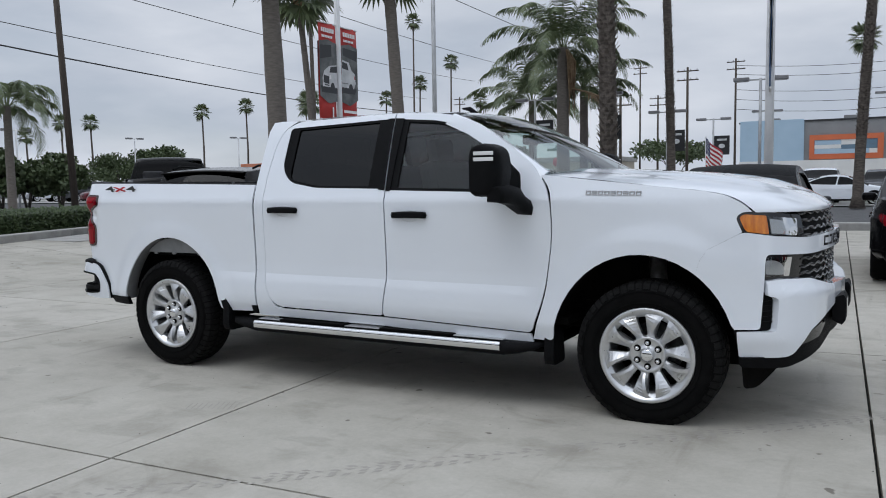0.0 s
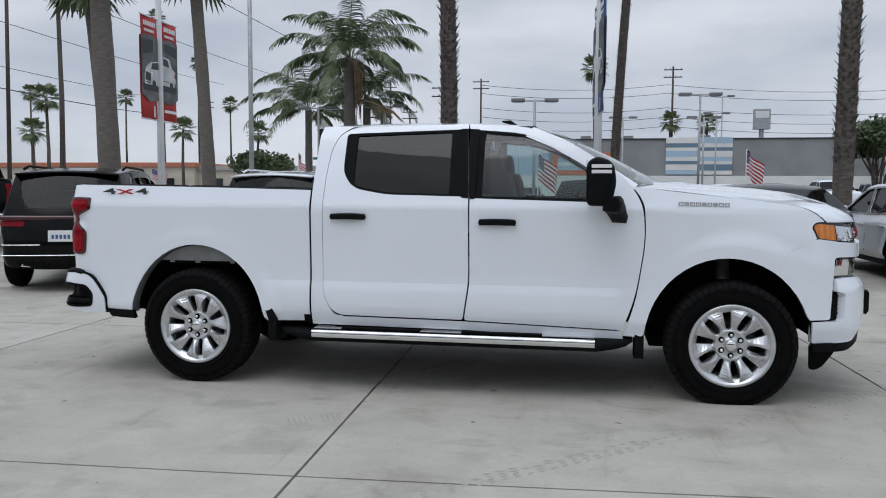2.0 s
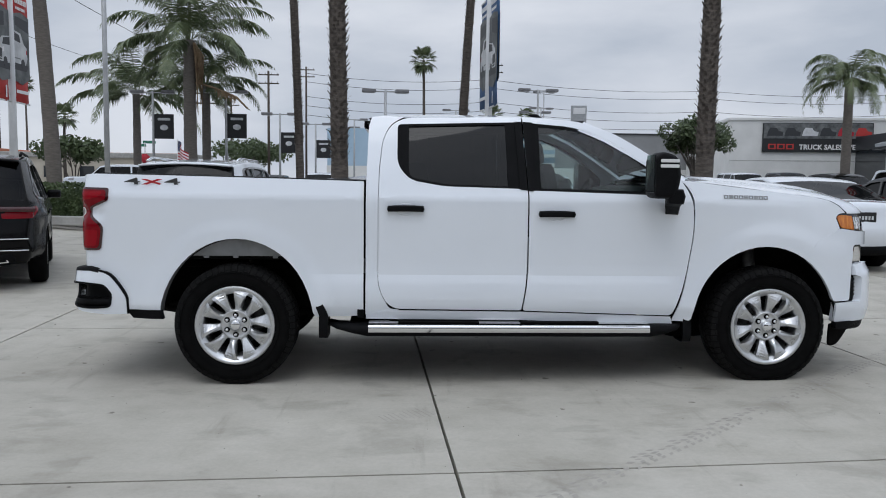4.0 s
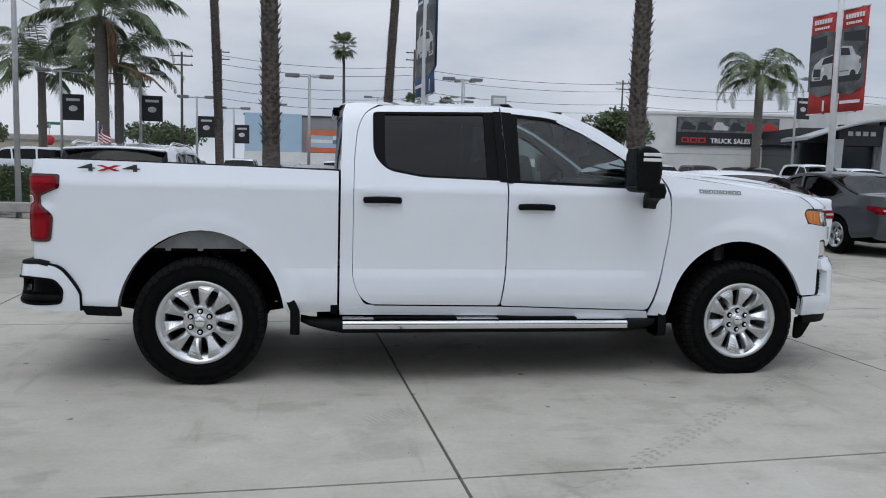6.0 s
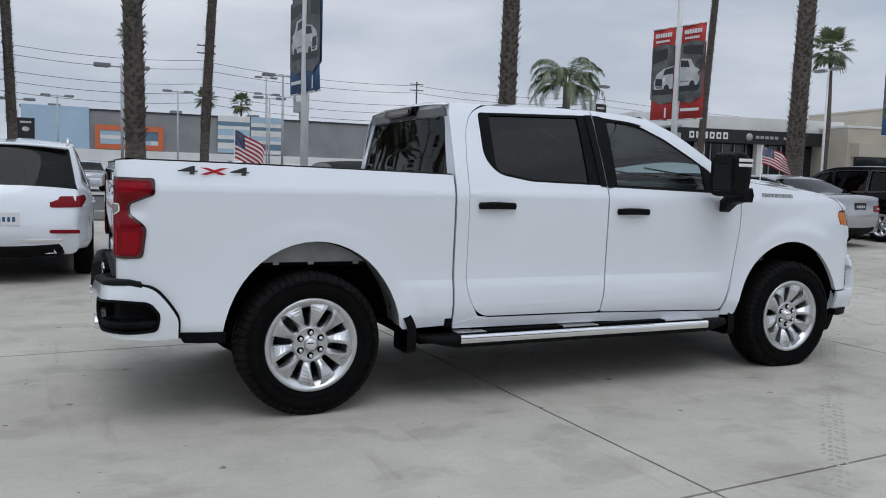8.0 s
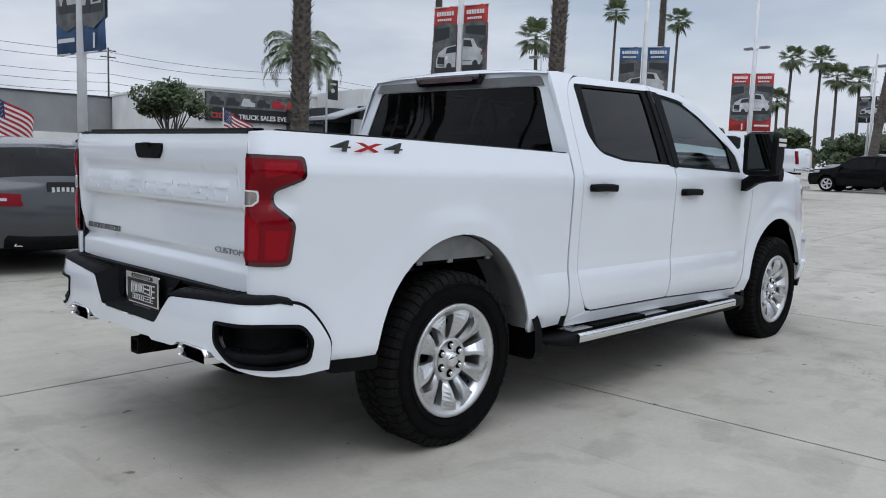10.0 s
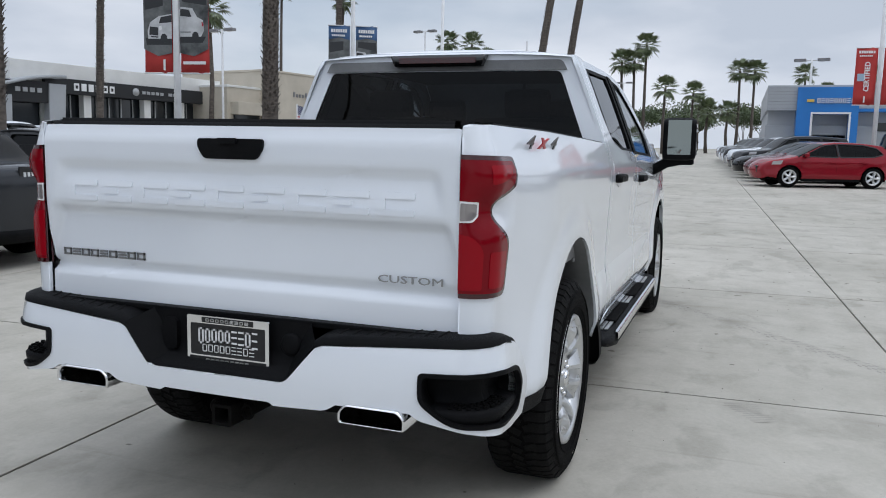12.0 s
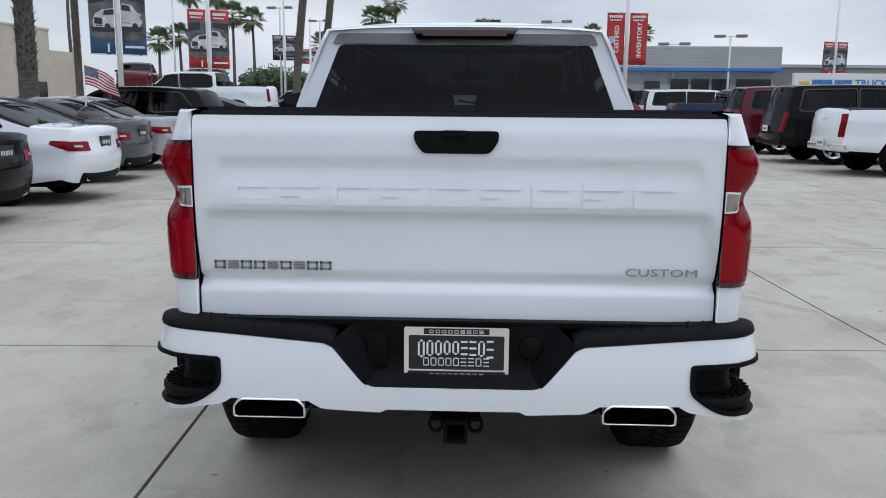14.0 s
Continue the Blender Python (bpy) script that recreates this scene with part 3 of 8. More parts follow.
    part("splash_shield", panel([fillet([(x, z) for x, z in crown])[::-1]], lambda x, z, d, f=side: f(x, z, d + 0.055 + 0.10 * (1.02 - z)), 0.06, 0.01, fl), M["liner"], truck)
    for x in (-0.20, 0.0, 0.27):
        part("shield_clip", box((0.035, 0.012, 0.018), (x, sgn * (half_width(x, 0.89) - 0.066), 0.884), 0.004), M["liner"], truck)
    # black end pieces along the bottom of the bed side
    part("bed_trim", panel([fillet([(-0.735, 0.520, 0.01), (-0.700, 0.458, 0.01), (-0.480, 0.455, 0.01), (-0.488, 0.520, 0.01)])], lambda x, z, d, f=side: f(x, z, d - 0.004), 0.08, 0.03, fl), M["trim"], truck)
    part("bed_trim", panel([fillet([(0.835, 0.530), (0.835, 0.468), (0.882, 0.468), (0.882, 0.530)])], lambda x, z, d, f=side: f(x, z, d - 0.003), 0.08, 0.03, fl), M["trim"], truck)
    # mud flaps
    for x0, z0, z1, w in ((0.585, 0.60, 0.33, 0.0), (3.14, 0.58, 0.30, 0.035)):
        part("mud_flap", panel([fillet([(0.78, z0, 0.02), (0.965 - w, z0, 0.02), (0.985 - w, z1 + 0.05, 0.02), (0.965 - w, z1, 0.03), (0.75, z1, 0.03)])], lambda u, v, d, s=sgn, x=x0, zz=z0: Vector((x - d + 0.05 * blend(zz - v, 0, 0.1), s * u, v)), 0.05, 0.06), M["trim"], truck)
    # side step
    step = part("side_step", loft([[(x, sgn * (y + (dy if q else 0)), 0.434 - (0.434 - z) * k) for q, (y, z) in enumerate(((0.84, 0.40), (0.86, 0.435), (0.96, 0.433), (1.015, 0.42), (1.02, 0.365), (0.99, 0.35), (0.86, 0.36)))] for x, dy, k in ((0.64, -0.10, 0.28), (0.70, -0.03, 0.48), (0.80, -0.005, 0.75), (0.91, 0, 1.0), (2.88, 0, 1.0), (2.98, -0.005, 0.8), (3.07, -0.03, 0.55), (3.12, -0.10, 0.3))], close=True, cap=True), M["trim"], truck, "black side step with a chrome edge")
    part("step_trim", loft([[(x, sgn * y, z) for y, z in ((1.010, 0.4335), (1.021, 0.429), (1.026, 0.421), (1.026, 0.388), (1.018, 0.380))] for x in (0.915, 1.6, 2.2, 2.87)]), M["chrome"], step, "chrome edge strip")
    for x0, x1 in ((0.915, 1.12), (1.68, 1.97), (2.52, 2.87)):
        for k in range(4):
            part("step_rib", box((x1 - x0, 0.020, 0.008), ((x0 + x1) / 2, sgn * (0.88 + 0.027 * k), 0.4385), 0.003), M["silver"], step)
    for x0, x1 in ((1.12, 1.68), (1.97, 2.52)):
        part("step_tread", box((x1 - x0, 0.115, 0.016), ((x0 + x1) / 2, sgn * 0.925, 0.442), 0.004), M["rubber"], step)
    for x0 in (1.10, 1.59, 2.07, 2.60):
        part("step_bracket", box((0.09, 0.30, 0.03), (x0, sgn * 0.76, 0.445), 0.006), M["under"], step)
    # door mirror
    arm = part("door_mirror", loft([[(x0 + dx * k, sgn * y, z0 + dz * k) for dx, dz in ((-0.05, -0.045), (0.05, -0.05), (0.062, 0.0), (0.045, 0.048), (-0.05, 0.045))] for y, x0, z0, k in ((0.92, 3.02, 1.245, 0.85), (0.965, 3.015, 1.25, 0.9), (1.01, 3.0, 1.275, 0.9), (1.06, 2.985, 1.315, 1.05), (1.15, 2.965, 1.335, 1.05), (1.235, 2.95, 1.335, 1.0), (1.25, 2.945, 1.335, 0.8))], close=True, cap=True), M["trim"], truck, "tall black door mirror on an arm")
    shell = fillet([(2.80, 1.32, 0.04), (2.955, 1.32, 0.05), (2.985, 1.47, 0.04), (2.965, 1.60, 0.05), (2.86, 1.635, 0.05), (2.80, 1.60, 0.03)])
    rows = []
    for y, k in ((1.035, 0.80), (1.05, 0.94), (1.075, 1.0), (1.19, 1.0), (1.235, 0.96), (1.26, 0.80), (1.265, 0.6)):
        rows.append([(2.80 + (x - 2.80) * k, sgn * y, 1.475 + (z - 1.475) * (0.5 + 0.5 * k)) for x, z in shell])
    part("mirror_shell", loft(rows, close=True, cap=True), M["trim"], arm)
    part("mirror_glass", box((0.004, 0.165, 0.25), (2.799, sgn * 1.15, 1.485), 0.001), M["mirror"], arm)
    for z in (1.536, 1.570):
        part("marker_strip", box((0.125, 0.010, 0.022), (2.890, sgn * 1.263, z), 0.004), M["marker_lens"], arm)
    # headlamps
    at = lambda out: (lambda s, z, d, g=sgn: nose(s, z, d, g, out))
    hl = part("headlamp", panel([fillet(along([(4.236, 1.228, 0.02), (4.206, 1.196, 0.02), (4.246, 1.110, 0.02), (4.40, 1.092), (4.54, 1.080), (4.54, 1.205), (4.40, 1.222)]))[::-1]], at(-0.014), 0.03, 0.03, not fl), M["gloss"], truck, "headlamp with an amber corner and clear lens")
    part("amber_light", panel([fillet(along([(4.228, 1.200, 0.02), (4.262, 1.122, 0.02), (4.376, 1.108, 0.004), (4.372, 1.206, 0.004), (4.26, 1.214, 0.02)]))[::-1]], at(-0.006), 0.03, 0.012, not fl), M["amber"], hl)
    part("lens", panel([fillet(along([(4.384, 1.107, 0.004), (4.505, 1.098, 0.01), (4.515, 1.188, 0.01), (4.380, 1.202, 0.004)]))[::-1]], at(-0.006), 0.03, 0.012, not fl), M["lens_glass"], hl)
    part("lamp_bowl", panel([fillet(along([(4.390, 1.112, 0.01), (4.478, 1.106, 0.02), (4.470, 1.150, 0.03), (4.455, 1.178, 0.02), (4.388, 1.190, 0.01)]))[::-1]], at(-0.010), 0.03, 0.003, not fl), M["clear"], hl)
    lo = part("lower_lamp", panel([fillet(along([(4.352, 1.004, 0.01), (4.350, 0.862, 0.01), (4.53, 0.862, 0.01), (4.545, 1.000, 0.01)]))[::-1]], at(-0.020), 0.03, 0.03, not fl), M["gloss"], truck, "lower headlamp with a clear lens")
    part("lens", panel([fillet(along([(4.364, 0.985, 0.01), (4.362, 0.884, 0.01), (4.478, 0.884, 0.01), (4.49, 0.985, 0.01)]))[::-1]], at(-0.012), 0.03, 0.012, not fl), M["lens_glass"], lo)
    part("lamp_bowl", panel([fillet(along([(4.370, 0.970, 0.01), (4.368, 0.895, 0.01), (4.462, 0.892, 0.02), (4.455, 0.945, 0.03), (4.42, 0.968, 0.02)]))[::-1]], at(-0.016), 0.03, 0.003, not fl), M["clear"], lo)
    curtain = part("air_curtain", panel([fillet(along([(4.215, 0.615), (4.215, 0.575), (4.41, 0.58), (4.43, 0.80), (4.34, 0.80), (4.33, 0.615)]))[::-1]], at(-0.012), 0.04, 0.02, not fl), M["trim"], truck)
    for k in range(5):
        part("curtain_rib", panel([fillet(along([(4.352, 0.635 + 0.027 * k), (4.40, 0.640 + 0.027 * k), (4.40, 0.650 + 0.027 * k), (4.352, 0.645 + 0.027 * k)]))[::-1]], at(-0.005), 0.1, 0.008, not fl), M["trim"], curtain)
    # front face, half by half: grille mesh above and below the letter bar
    for z0, z1, s0 in ((1.080, 1.215, float(np.interp(4.535, NOSE_X, NOSE_S))), (0.80, 1.010, float(np.interp(4.53, NOSE_X, NOSE_S)))):
        grille = part("grille", panel([fillet([(s0, z0, 0.01), (NOSE_END, z0), (NOSE_END, z1), (s0, z1, 0.01)])], at(-0.06), 0.05, 0.01, not fl), M["trim"], truck)
        rows_n = round((z1 - z0) / 0.034)
        for i in range(rows_n):
            zz = z0 + 0.012 + (z1 - z0 - 0.014) * i / (rows_n - 1)
            for q in (-1, 1):
                wave = [nose(s0 + 0.005 + (NOSE_END - s0 - 0.005) * j / 36, zz + q * 0.007 * math.sin(j * math.pi / 3 + i * math.pi), 0, sgn, -0.026 + 0.006 * q) for j in range(37)]
                part("grille_bar", tube(wave, 0.0055, 5), M["gloss"], grille)
    # the maker's name on the bar as plain dark bars
    for i in range(5):
        y0 = 0.52 - 0.115 * i
        y1 = y0 - 0.075
        for a, b, z0, z1 in ((y0, y1, 1.070, 1.082), (y0, y1, 1.028, 1.040)) + (((y0, y0 - 0.014, 1.040, 1.070),) if i % 2 == 0 else ((y1 + 0.014, y1, 1.040, 1.070),)):
            if min(a, b) > 0:
                part("bar_letter", panel([fillet([(at_y(a), z0), (at_y(b), z0), (at_y(b), z1), (at_y(a), z1)])], at(0.015), 0.06, 0.004, not fl), M["trim"], truck)
    bumper = fillet(along([(4.366, 0.862), (4.364, 0.785, 0.01), (4.405, 0.775, 0.03), (4.398, 0.598, 0.02), (4.228, 0.588, 0.005), (4.236, 0.444, 0.02), (4.45, 0.462, 0.04), (4.53, 0.600, 0.03)]) + [(at_y(0.58), 0.665), (at_y(0.42), 0.700, 0.05), (NOSE_END, 0.705), (NOSE_END, 0.800), (at_y(0.50), 0.815, 0.05)] + along([(4.545, 0.868, 0.02), (4.44, 0.872)]))
    part("front_bumper", panel([bumper[::-1]], lambda s, z, d, g=sgn: nose(s, z, d, g, 0.048 * blend(s, 4.25, 4.48) * (1 - 0.75 * blend(z, 0.79, 0.87)) + 0.004), 0.03, 0.06, fl), M["white"], truck)
    part("bumper_shelf", panel([fillet(along([(4.37, 0.86), (4.54, 0.86)]) + [(at_y(0.5), 0.81), (NOSE_END, 0.795), (NOSE_END, 0.60)] + along([(4.50, 0.60), (4.45, 0.78), (4.37, 0.80)]))[::-1]], at(-0.03), 0.05, 0.01, fl), M["trim"], truck)
    valance = fillet(along([(4.236, 0.447), (4.45, 0.467), (4.525, 0.605)]) + [(at_y(0.58), 0.67), (at_y(0.42), 0.71), (NOSE_END, 0.71), (NOSE_END, 0.535), (at_y(0.42), 0.530), (at_y(0.60), 0.47, 0.05)] + along([(4.44, 0.395, 0.04), (4.24, 0.395, 0.02)]))
    part("lower_valance", panel([valance], at(0.026), 0.05, 0.05, fl), M["trim"], truck)
    part("fog_recess", panel([fillet(along([(4.50, 0.515, 0.01), (4.53, 0.575, 0.01)]) + [(at_y(0.56), 0.62, 0.01), (at_y(0.52), 0.60, 0.01), (at_y(0.62), 0.54, 0.01)])[::-1]], at(0.029), 0.06, 0.004, not fl), M["gloss"], truck)
    part("air_dam", panel([fillet(along([(4.25, 0.42), (4.262, 0.255, 0.03), (4.34, 0.268, 0.03), (4.44, 0.36, 0.04), (4.50, 0.44), (4.40, 0.45)]))[::-1]], at(-0.05), 0.06, 0.02, not fl), M["under"], truck)
    part("tow_loop", loft([[(x, sgn * y, z) for x, z in ((4.66, 0.60), (4.71, 0.575), (4.728, 0.60), (4.728, 0.725), (4.716, 0.745), (4.66, 0.725))] for y in (0.20, 0.215, 0.415, 0.43)], close=True, cap=True), M["trim"], truck)
    part("loop_cap", box((0.006, 0.15, 0.10), (4.730, sgn * 0.315, 0.665), 0.002), M["gloss"], truck)
part("skid_bar", box((0.06, 0.40, 0.09), (4.69, 0, 0.62), 0.015), M["trim"], truck)

# bonnet with a raised middle; its front edge follows the plan of the nose
BON_X = [3.10, 3.30, 3.50, 3.70, 3.85, 4.00, 4.10, 4.16, 4.20, 4.24, 4.27, 4.29, 4.302, 4.306]
BON_Z = [1.442, 1.425, 1.403, 1.379, 1.361, 1.346, 1.331, 1.317, 1.302, 1.281, 1.257, 1.240, 1.229, 1.224]
MID_X = [3.24, 3.44, 3.64, 3.84, 4.00, 4.17, 4.30, 4.40, 4.47, 4.53, 4.58, 4.615, 4.632, 4.625]
MID_Z = [1.470, 1.462, 1.451, 1.437, 1.424, 1.405, 1.383, 1.357, 1.335, 1.308, 1.280, 1.252, 1.230, 1.222]
rows = []
for i in range(len(BON_X)):
    x, zs, xc, zc = BON_X[i], BON_Z[i], MID_X[i], MID_Z[i]
    wide = half_width(min(x, 4.10), zs) * (1.0 if x <= 4.10 else float(np.interp(x, NOSE_X, NOSE_W)) / 0.95) - 0.0015
    front = blend(x, 3.9, 4.30)
    row = []
    for j in range(-18, 19):
        u = j / 18
        flat_bow = 1 - u * u
        y_edge = float(np.interp(-abs(u) * 0.92, [-w for w in NOSE_W], NOSE_X))
        nose_bow = (y_edge - 4.316) / (4.655 - 4.316)
        k = flat_bow * (1 - front) + nose_bow * front
        rise = (1 - abs(u) ** 4) * (1 - front) + k * front
        z = zs + (zc - zs) * rise + 0.016 * blend(0.66 - abs(u), 0.0, 0.10) * (1 - blend(x, 4.05, 4.26))
        row.append((x + (xc - x) * k, u * wide, z))
    rows.append(row)
part("bonnet", loft(rows), M["white"], truck)

# roof, in one skin from rail to rail, and the pillars beside the windscreen
rows = []
for x, zr, zc, y0 in ((0.895, 1.862, 1.885, 0.725), (0.925, 1.872, 1.908, 0.722), (1.0, 1.874, 1.921, 0.722), (1.3, 1.876, 1.932, 0.722), (1.7, 1.882, 1.936, 0.719), (2.0, 1.882, 1.930, 0.719), (2.25, 1.874, 1.912, 0.722), (2.38, 1.862, 1.893, 0.727), (2.44, 1.850, 1.872, 0.730)):
    rows.append([(x + 0.09 * (1 - (j / 12) ** 2) * blend(x, 2.0, 2.44), y0 * j / 12, zr - 0.010 + (zc - zr) * (1 - abs(j / 12) ** 3.0)) for j in range(-12, 13)])
part("roof", loft(rows), M["white"], truck)
SCREEN = [(2.44, 1.850, 0.700, 0.09), (2.62, 1.775, 0.735, 0.11), (2.80, 1.672, 0.775, 0.14), (2.98, 1.560, 0.815, 0.18), (3.14, 1.455, 0.850, 0.22)]
part("windscreen", loft([[(x + bow * (1 - (j / 10) ** 2), y * j / 10, z + 0.02 * (1 - (j / 10) ** 2)) for j in range(-10, 11)] for x, z, y, bow in SCREEN]), M["glass_front"], truck)
for sgn in (-1, 1):
    pillar = []
    for (x, z, y, _), zd in zip(SCREEN, (1.848, 1.775, 1.668, 1.542, 1.44)):
        pillar.append([(x, sgn * (y - 0.01), z - 0.012), (x, sgn * y, z + 0.004), (x - 0.01, sgn * (y + 0.035), z + 0.004), (x - 0.03, sgn * (half_width(x, z - 0.03) + 0.0), z - 0.03), (x - 0.06, sgn * (half_width(x, z - 0.06) - 0.002), z - 0.062)])
    part("windscreen_pillar", loft(pillar), M["white"], truck)
part("cowl", loft([[(x + 0.22 * (1 - (j / 8) ** 2), 0.86 * j / 8, z) for j in range(-8, 9)] for x, z in ((3.02, 1.42), (3.10, 1.440), (3.18, 1.435))]), M["trim"], truck)
for y0 in (-0.55, 0.1):
    part("wiper", tube([(3.24, y0 - 0.05, 1.455), (3.20, y0 + 0.3, 1.475), (3.10, y0 + 0.62, 1.52)], 0.008, 6), M["trim"], truck)
part("aerial", tube([(2.25, -0.05, 1.905), (2.20, -0.05, 1.945), (2.14, -0.05, 1.952)], [0.022, 0.018, 0.006], 8), M["trim"], truck)

# back of the cab with its window and high brake light
back = lambda y, z, d: Vector((0.893 + 0.045 * blend(z, 1.40, 1.88) - 0.03 * (1 - (y / 0.9) ** 2) + d, -y, z))
cab_back = fillet([(-0.90, 0.60), (0.90, 0.60), (0.905, 1.40), (0.725, 1.865, 0.03), (0.45, 1.888), (-0.45, 1.888), (-0.725, 1.865, 0.03), (-0.905, 1.40)])
pane = fillet([(-0.815, 1.40, 0.02), (0.815, 1.40, 0.02), (0.665, 1.785, 0.03), (-0.665, 1.785, 0.03)])
part("cab_back", panel([cab_back, pane[::-1]], back, 0.08, 0.02), M["white"], truck)
part("rear_window", panel([fillet([(-0.83, 1.385), (0.83, 1.385), (0.68, 1.80), (-0.68, 1.80)])], lambda y, z, d: back(y, z, d + 0.008), 0.1, 0), M["glass_rear"], truck)
part("window_shade_band", panel([fillet([(-0.70, 1.789), (0.70, 1.789), (0.672, 1.842, 0.02), (-0.672, 1.842, 0.02)])], lambda y, z, d: back(y, z, d - 0.012), 0.1, 0.012), M["liner"], truck)
brake = part("high_brake_light", loft([[(0.905 - out, y * (0.275 if k < 2 else 0.25), z) for k, (z, out) in enumerate(((1.872, 0.0), (1.868, 0.055), (1.812, 0.050), (1.808, 0.0)))] for y in (-1, -0.95, 0.95, 1)], close=True, cap=True), M["gloss"], truck, "dark red high brake light")
part("lens", box((0.006, 0.44, 0.032), (0.849, 0, 1.840), 0.002), M["darkred"], brake)

# bed: floor, front wall, inner sides and the tailgate
part("bed_floor", box((1.86, 1.56, 0.03), (-0.07, 0, 0.87), 0.004), M["trim"], truck)
part("bed_front", box((0.03, 1.66, 0.55), (0.868, 0, 1.14), 0.004), M["trim"], truck)
for sgn in (-1, 1):
    part("bed_inner_side", box((1.82, 0.03, 0.55), (-0.055, sgn * 0.80, 1.15), 0.004), M["trim"], truck)
    part("wheel_box", box((0.95, 0.22, 0.25), (0.0, sgn * 0.69, 1.0), 0.04), M["trim"], truck)


def gate(y, z, d):
    """The pressed face of the tailgate."""
    out = 0.012 * blend(1.44 - z, 0.0, 0.05)
    inset = blend(0.765 - abs(y) + 0.25 * (1.2 - z), 0, 0.035)
    out += inset * (-0.014 * blend(1.318 - z, 0, 0.014) + 0.010 * blend(1.30 - z, 0.0, 0.12) - 0.030 * blend(1.165 - z, 0.0, 0.035)) - (1 - inset) * 0.012 * blend(1.20 - z, 0, 0.2)
    out += -0.017 * blend(0.962 - z, 0, 0.022) + 0.028 * blend(0.934 - z, 0.0, 0.03)
    return Vector((-1.026 - out + d, -y, z - 0.016))


gate_outline = fillet([(-0.796, 0.812, 0.006), (0.796, 0.812, 0.006), (0.796, 1.443, 0.012), (-0.796, 1.443, 0.012)])
tailgate = part("tailgate", panel([gate_outline], gate, 0.016, 0.03), M["white"], truck, "white pressed steel tailgate with raised lettering")
part("gate_cap", loft([[(x, y, z) for x, z in ((-1.024, 1.428), (-1.016, 1.440), (-0.96, 1.440), (-0.95, 1.425))] for y in (-0.77, -0.4, 0, 0.4, 0.77)]), M["trim"], tailgate)
part("gate_cap", loft([[(x, y, z) for x, z in ((-0.99, 1.438), (-0.985, 1.452), (-0.94, 1.452), (-0.93, 1.42))] for y in (-0.76, -0.28, 0.28, 0.76)]), M["trim"], tailgate)
part("gate_inner", box((0.03, 1.56, 0.58), (-0.955, 0, 1.145), 0.004), M["trim"], tailgate)
part("gate_handle", panel([fillet([(-0.126, 1.402, 0.012), (-0.126, 1.372, 0.015), (-0.10, 1.335, 0.015), (0.10, 1.335, 0.015), (0.126, 1.372, 0.015), (0.126, 1.402, 0.012)])], lambda y, z, d: gate(y, z, d) + Vector((-0.010, 0, 0)), 0.03, 0.02), M["trim"], tailgate, "black tailgate handle")
part("handle_latch", box((0.012, 0.07, 0.02), (-1.054, 0.005, 1.378), 0.003), M["trim"], tailgate)
def mark(w, h, stroke, kind, thick, place):
    """A plain block mark, standing for a letter that is not spelled out."""
    bars = {0: ((0, 0, w, stroke), (0, h - stroke, w, h), (0, 0, stroke, h), (w - stroke, 0, w, h)), 1: ((0, 0, w, stroke), (0, h - stroke, w, h), (0, (h - stroke) / 2, w, (h + stroke) / 2), (0, 0, stroke, h)),
            2: ((0, 0, w, stroke), (0, 0, stroke, h)), 3: ((0, h - stroke, w, h), (0, 0, stroke, h), (w - stroke, 0, w, h), (0, (h - stroke) / 2, w, (h + stroke) / 2)), 4: ((w / 2 - stroke / 2, 0, w / 2 + stroke / 2, h),), 5: ((0, 0, w, stroke), (0, h - stroke, w, h)), 6: ((0, 0, w, stroke), (0, h - stroke, w, h), (0, (h - stroke) / 2, w, (h + stroke) / 2))}[kind]
    bm = bmesh.new()
    for a, b, c, e in bars:
        v = [bm.verts.new(place(u, q, d)) for d in (0, thick) for u, q in ((a, b), (c, b), (c, e), (a, e))]
        for f in ((0, 1, 2, 3), (7, 6, 5, 4), (0, 4, 5, 1), (1, 5, 6, 2), (2, 6, 7, 3), (3, 7, 4, 0)):
            bm.faces.new([v[k] for k in f])
    bmesh.ops.recalc_face_normals(bm, faces=bm.faces[:])
    return bm


MARKS = (0, 6, 0, 0, 6, 0, 6, 0, 0)
# the maker's name is pressed into the gate as plain raised bars
for i in range(9):
    y0 = -0.685 + 1.37 * i / 9
    for z0, z1, a, b in ((1.228, 1.248, 0.0, 0.120), (1.175, 1.195, 0.0, 0.120)) + (((1.202, 1.218, 0.0, 0.06),) if i % 2 else ((1.195, 1.228, 0.0, 0.022),)):
        part("raised_bar", panel([fillet([(y0 + a, z0, 0.005), (y0 + b, z0, 0.005), (y0 + b, z1, 0.005), (y0 + a, z1, 0.005)])], lambda y, z, d: gate(y, z, d) + Vector((-0.0045, 0, 0)), 0.04, 0.006), M["white"], tailgate)


def on_gate(y, z):
    return gate(y, z, 0) + Vector((-0.002, 0, 0))


REARWARD = Matrix(((0, 0, -1, 0), (-1, 0, 0, 0), (0, 1, 0, 0), (0, 0, 0, 1)))
words("CUSTOM", 0.034, Matrix.Translation(on_gate(0.520, 0.964) + Vector((-0.006, 0, 0))) @ REARWARD, M["letter_grey"], tailgate, extrude=0.002, stretch=1.62, bold=0.0, label="grey lettering")
for i in range(9):
    y0 = -0.752 + i * 0.0415
    part("badge_letter", mark(0.034, 0.026, 0.0065, MARKS[i], 0.005, lambda u, v, d, y0=y0: gate(y0 + u, 0.969 + v, 0) + Vector((-0.001 - d, 0, 0))), M["letter_grey"], tailgate)

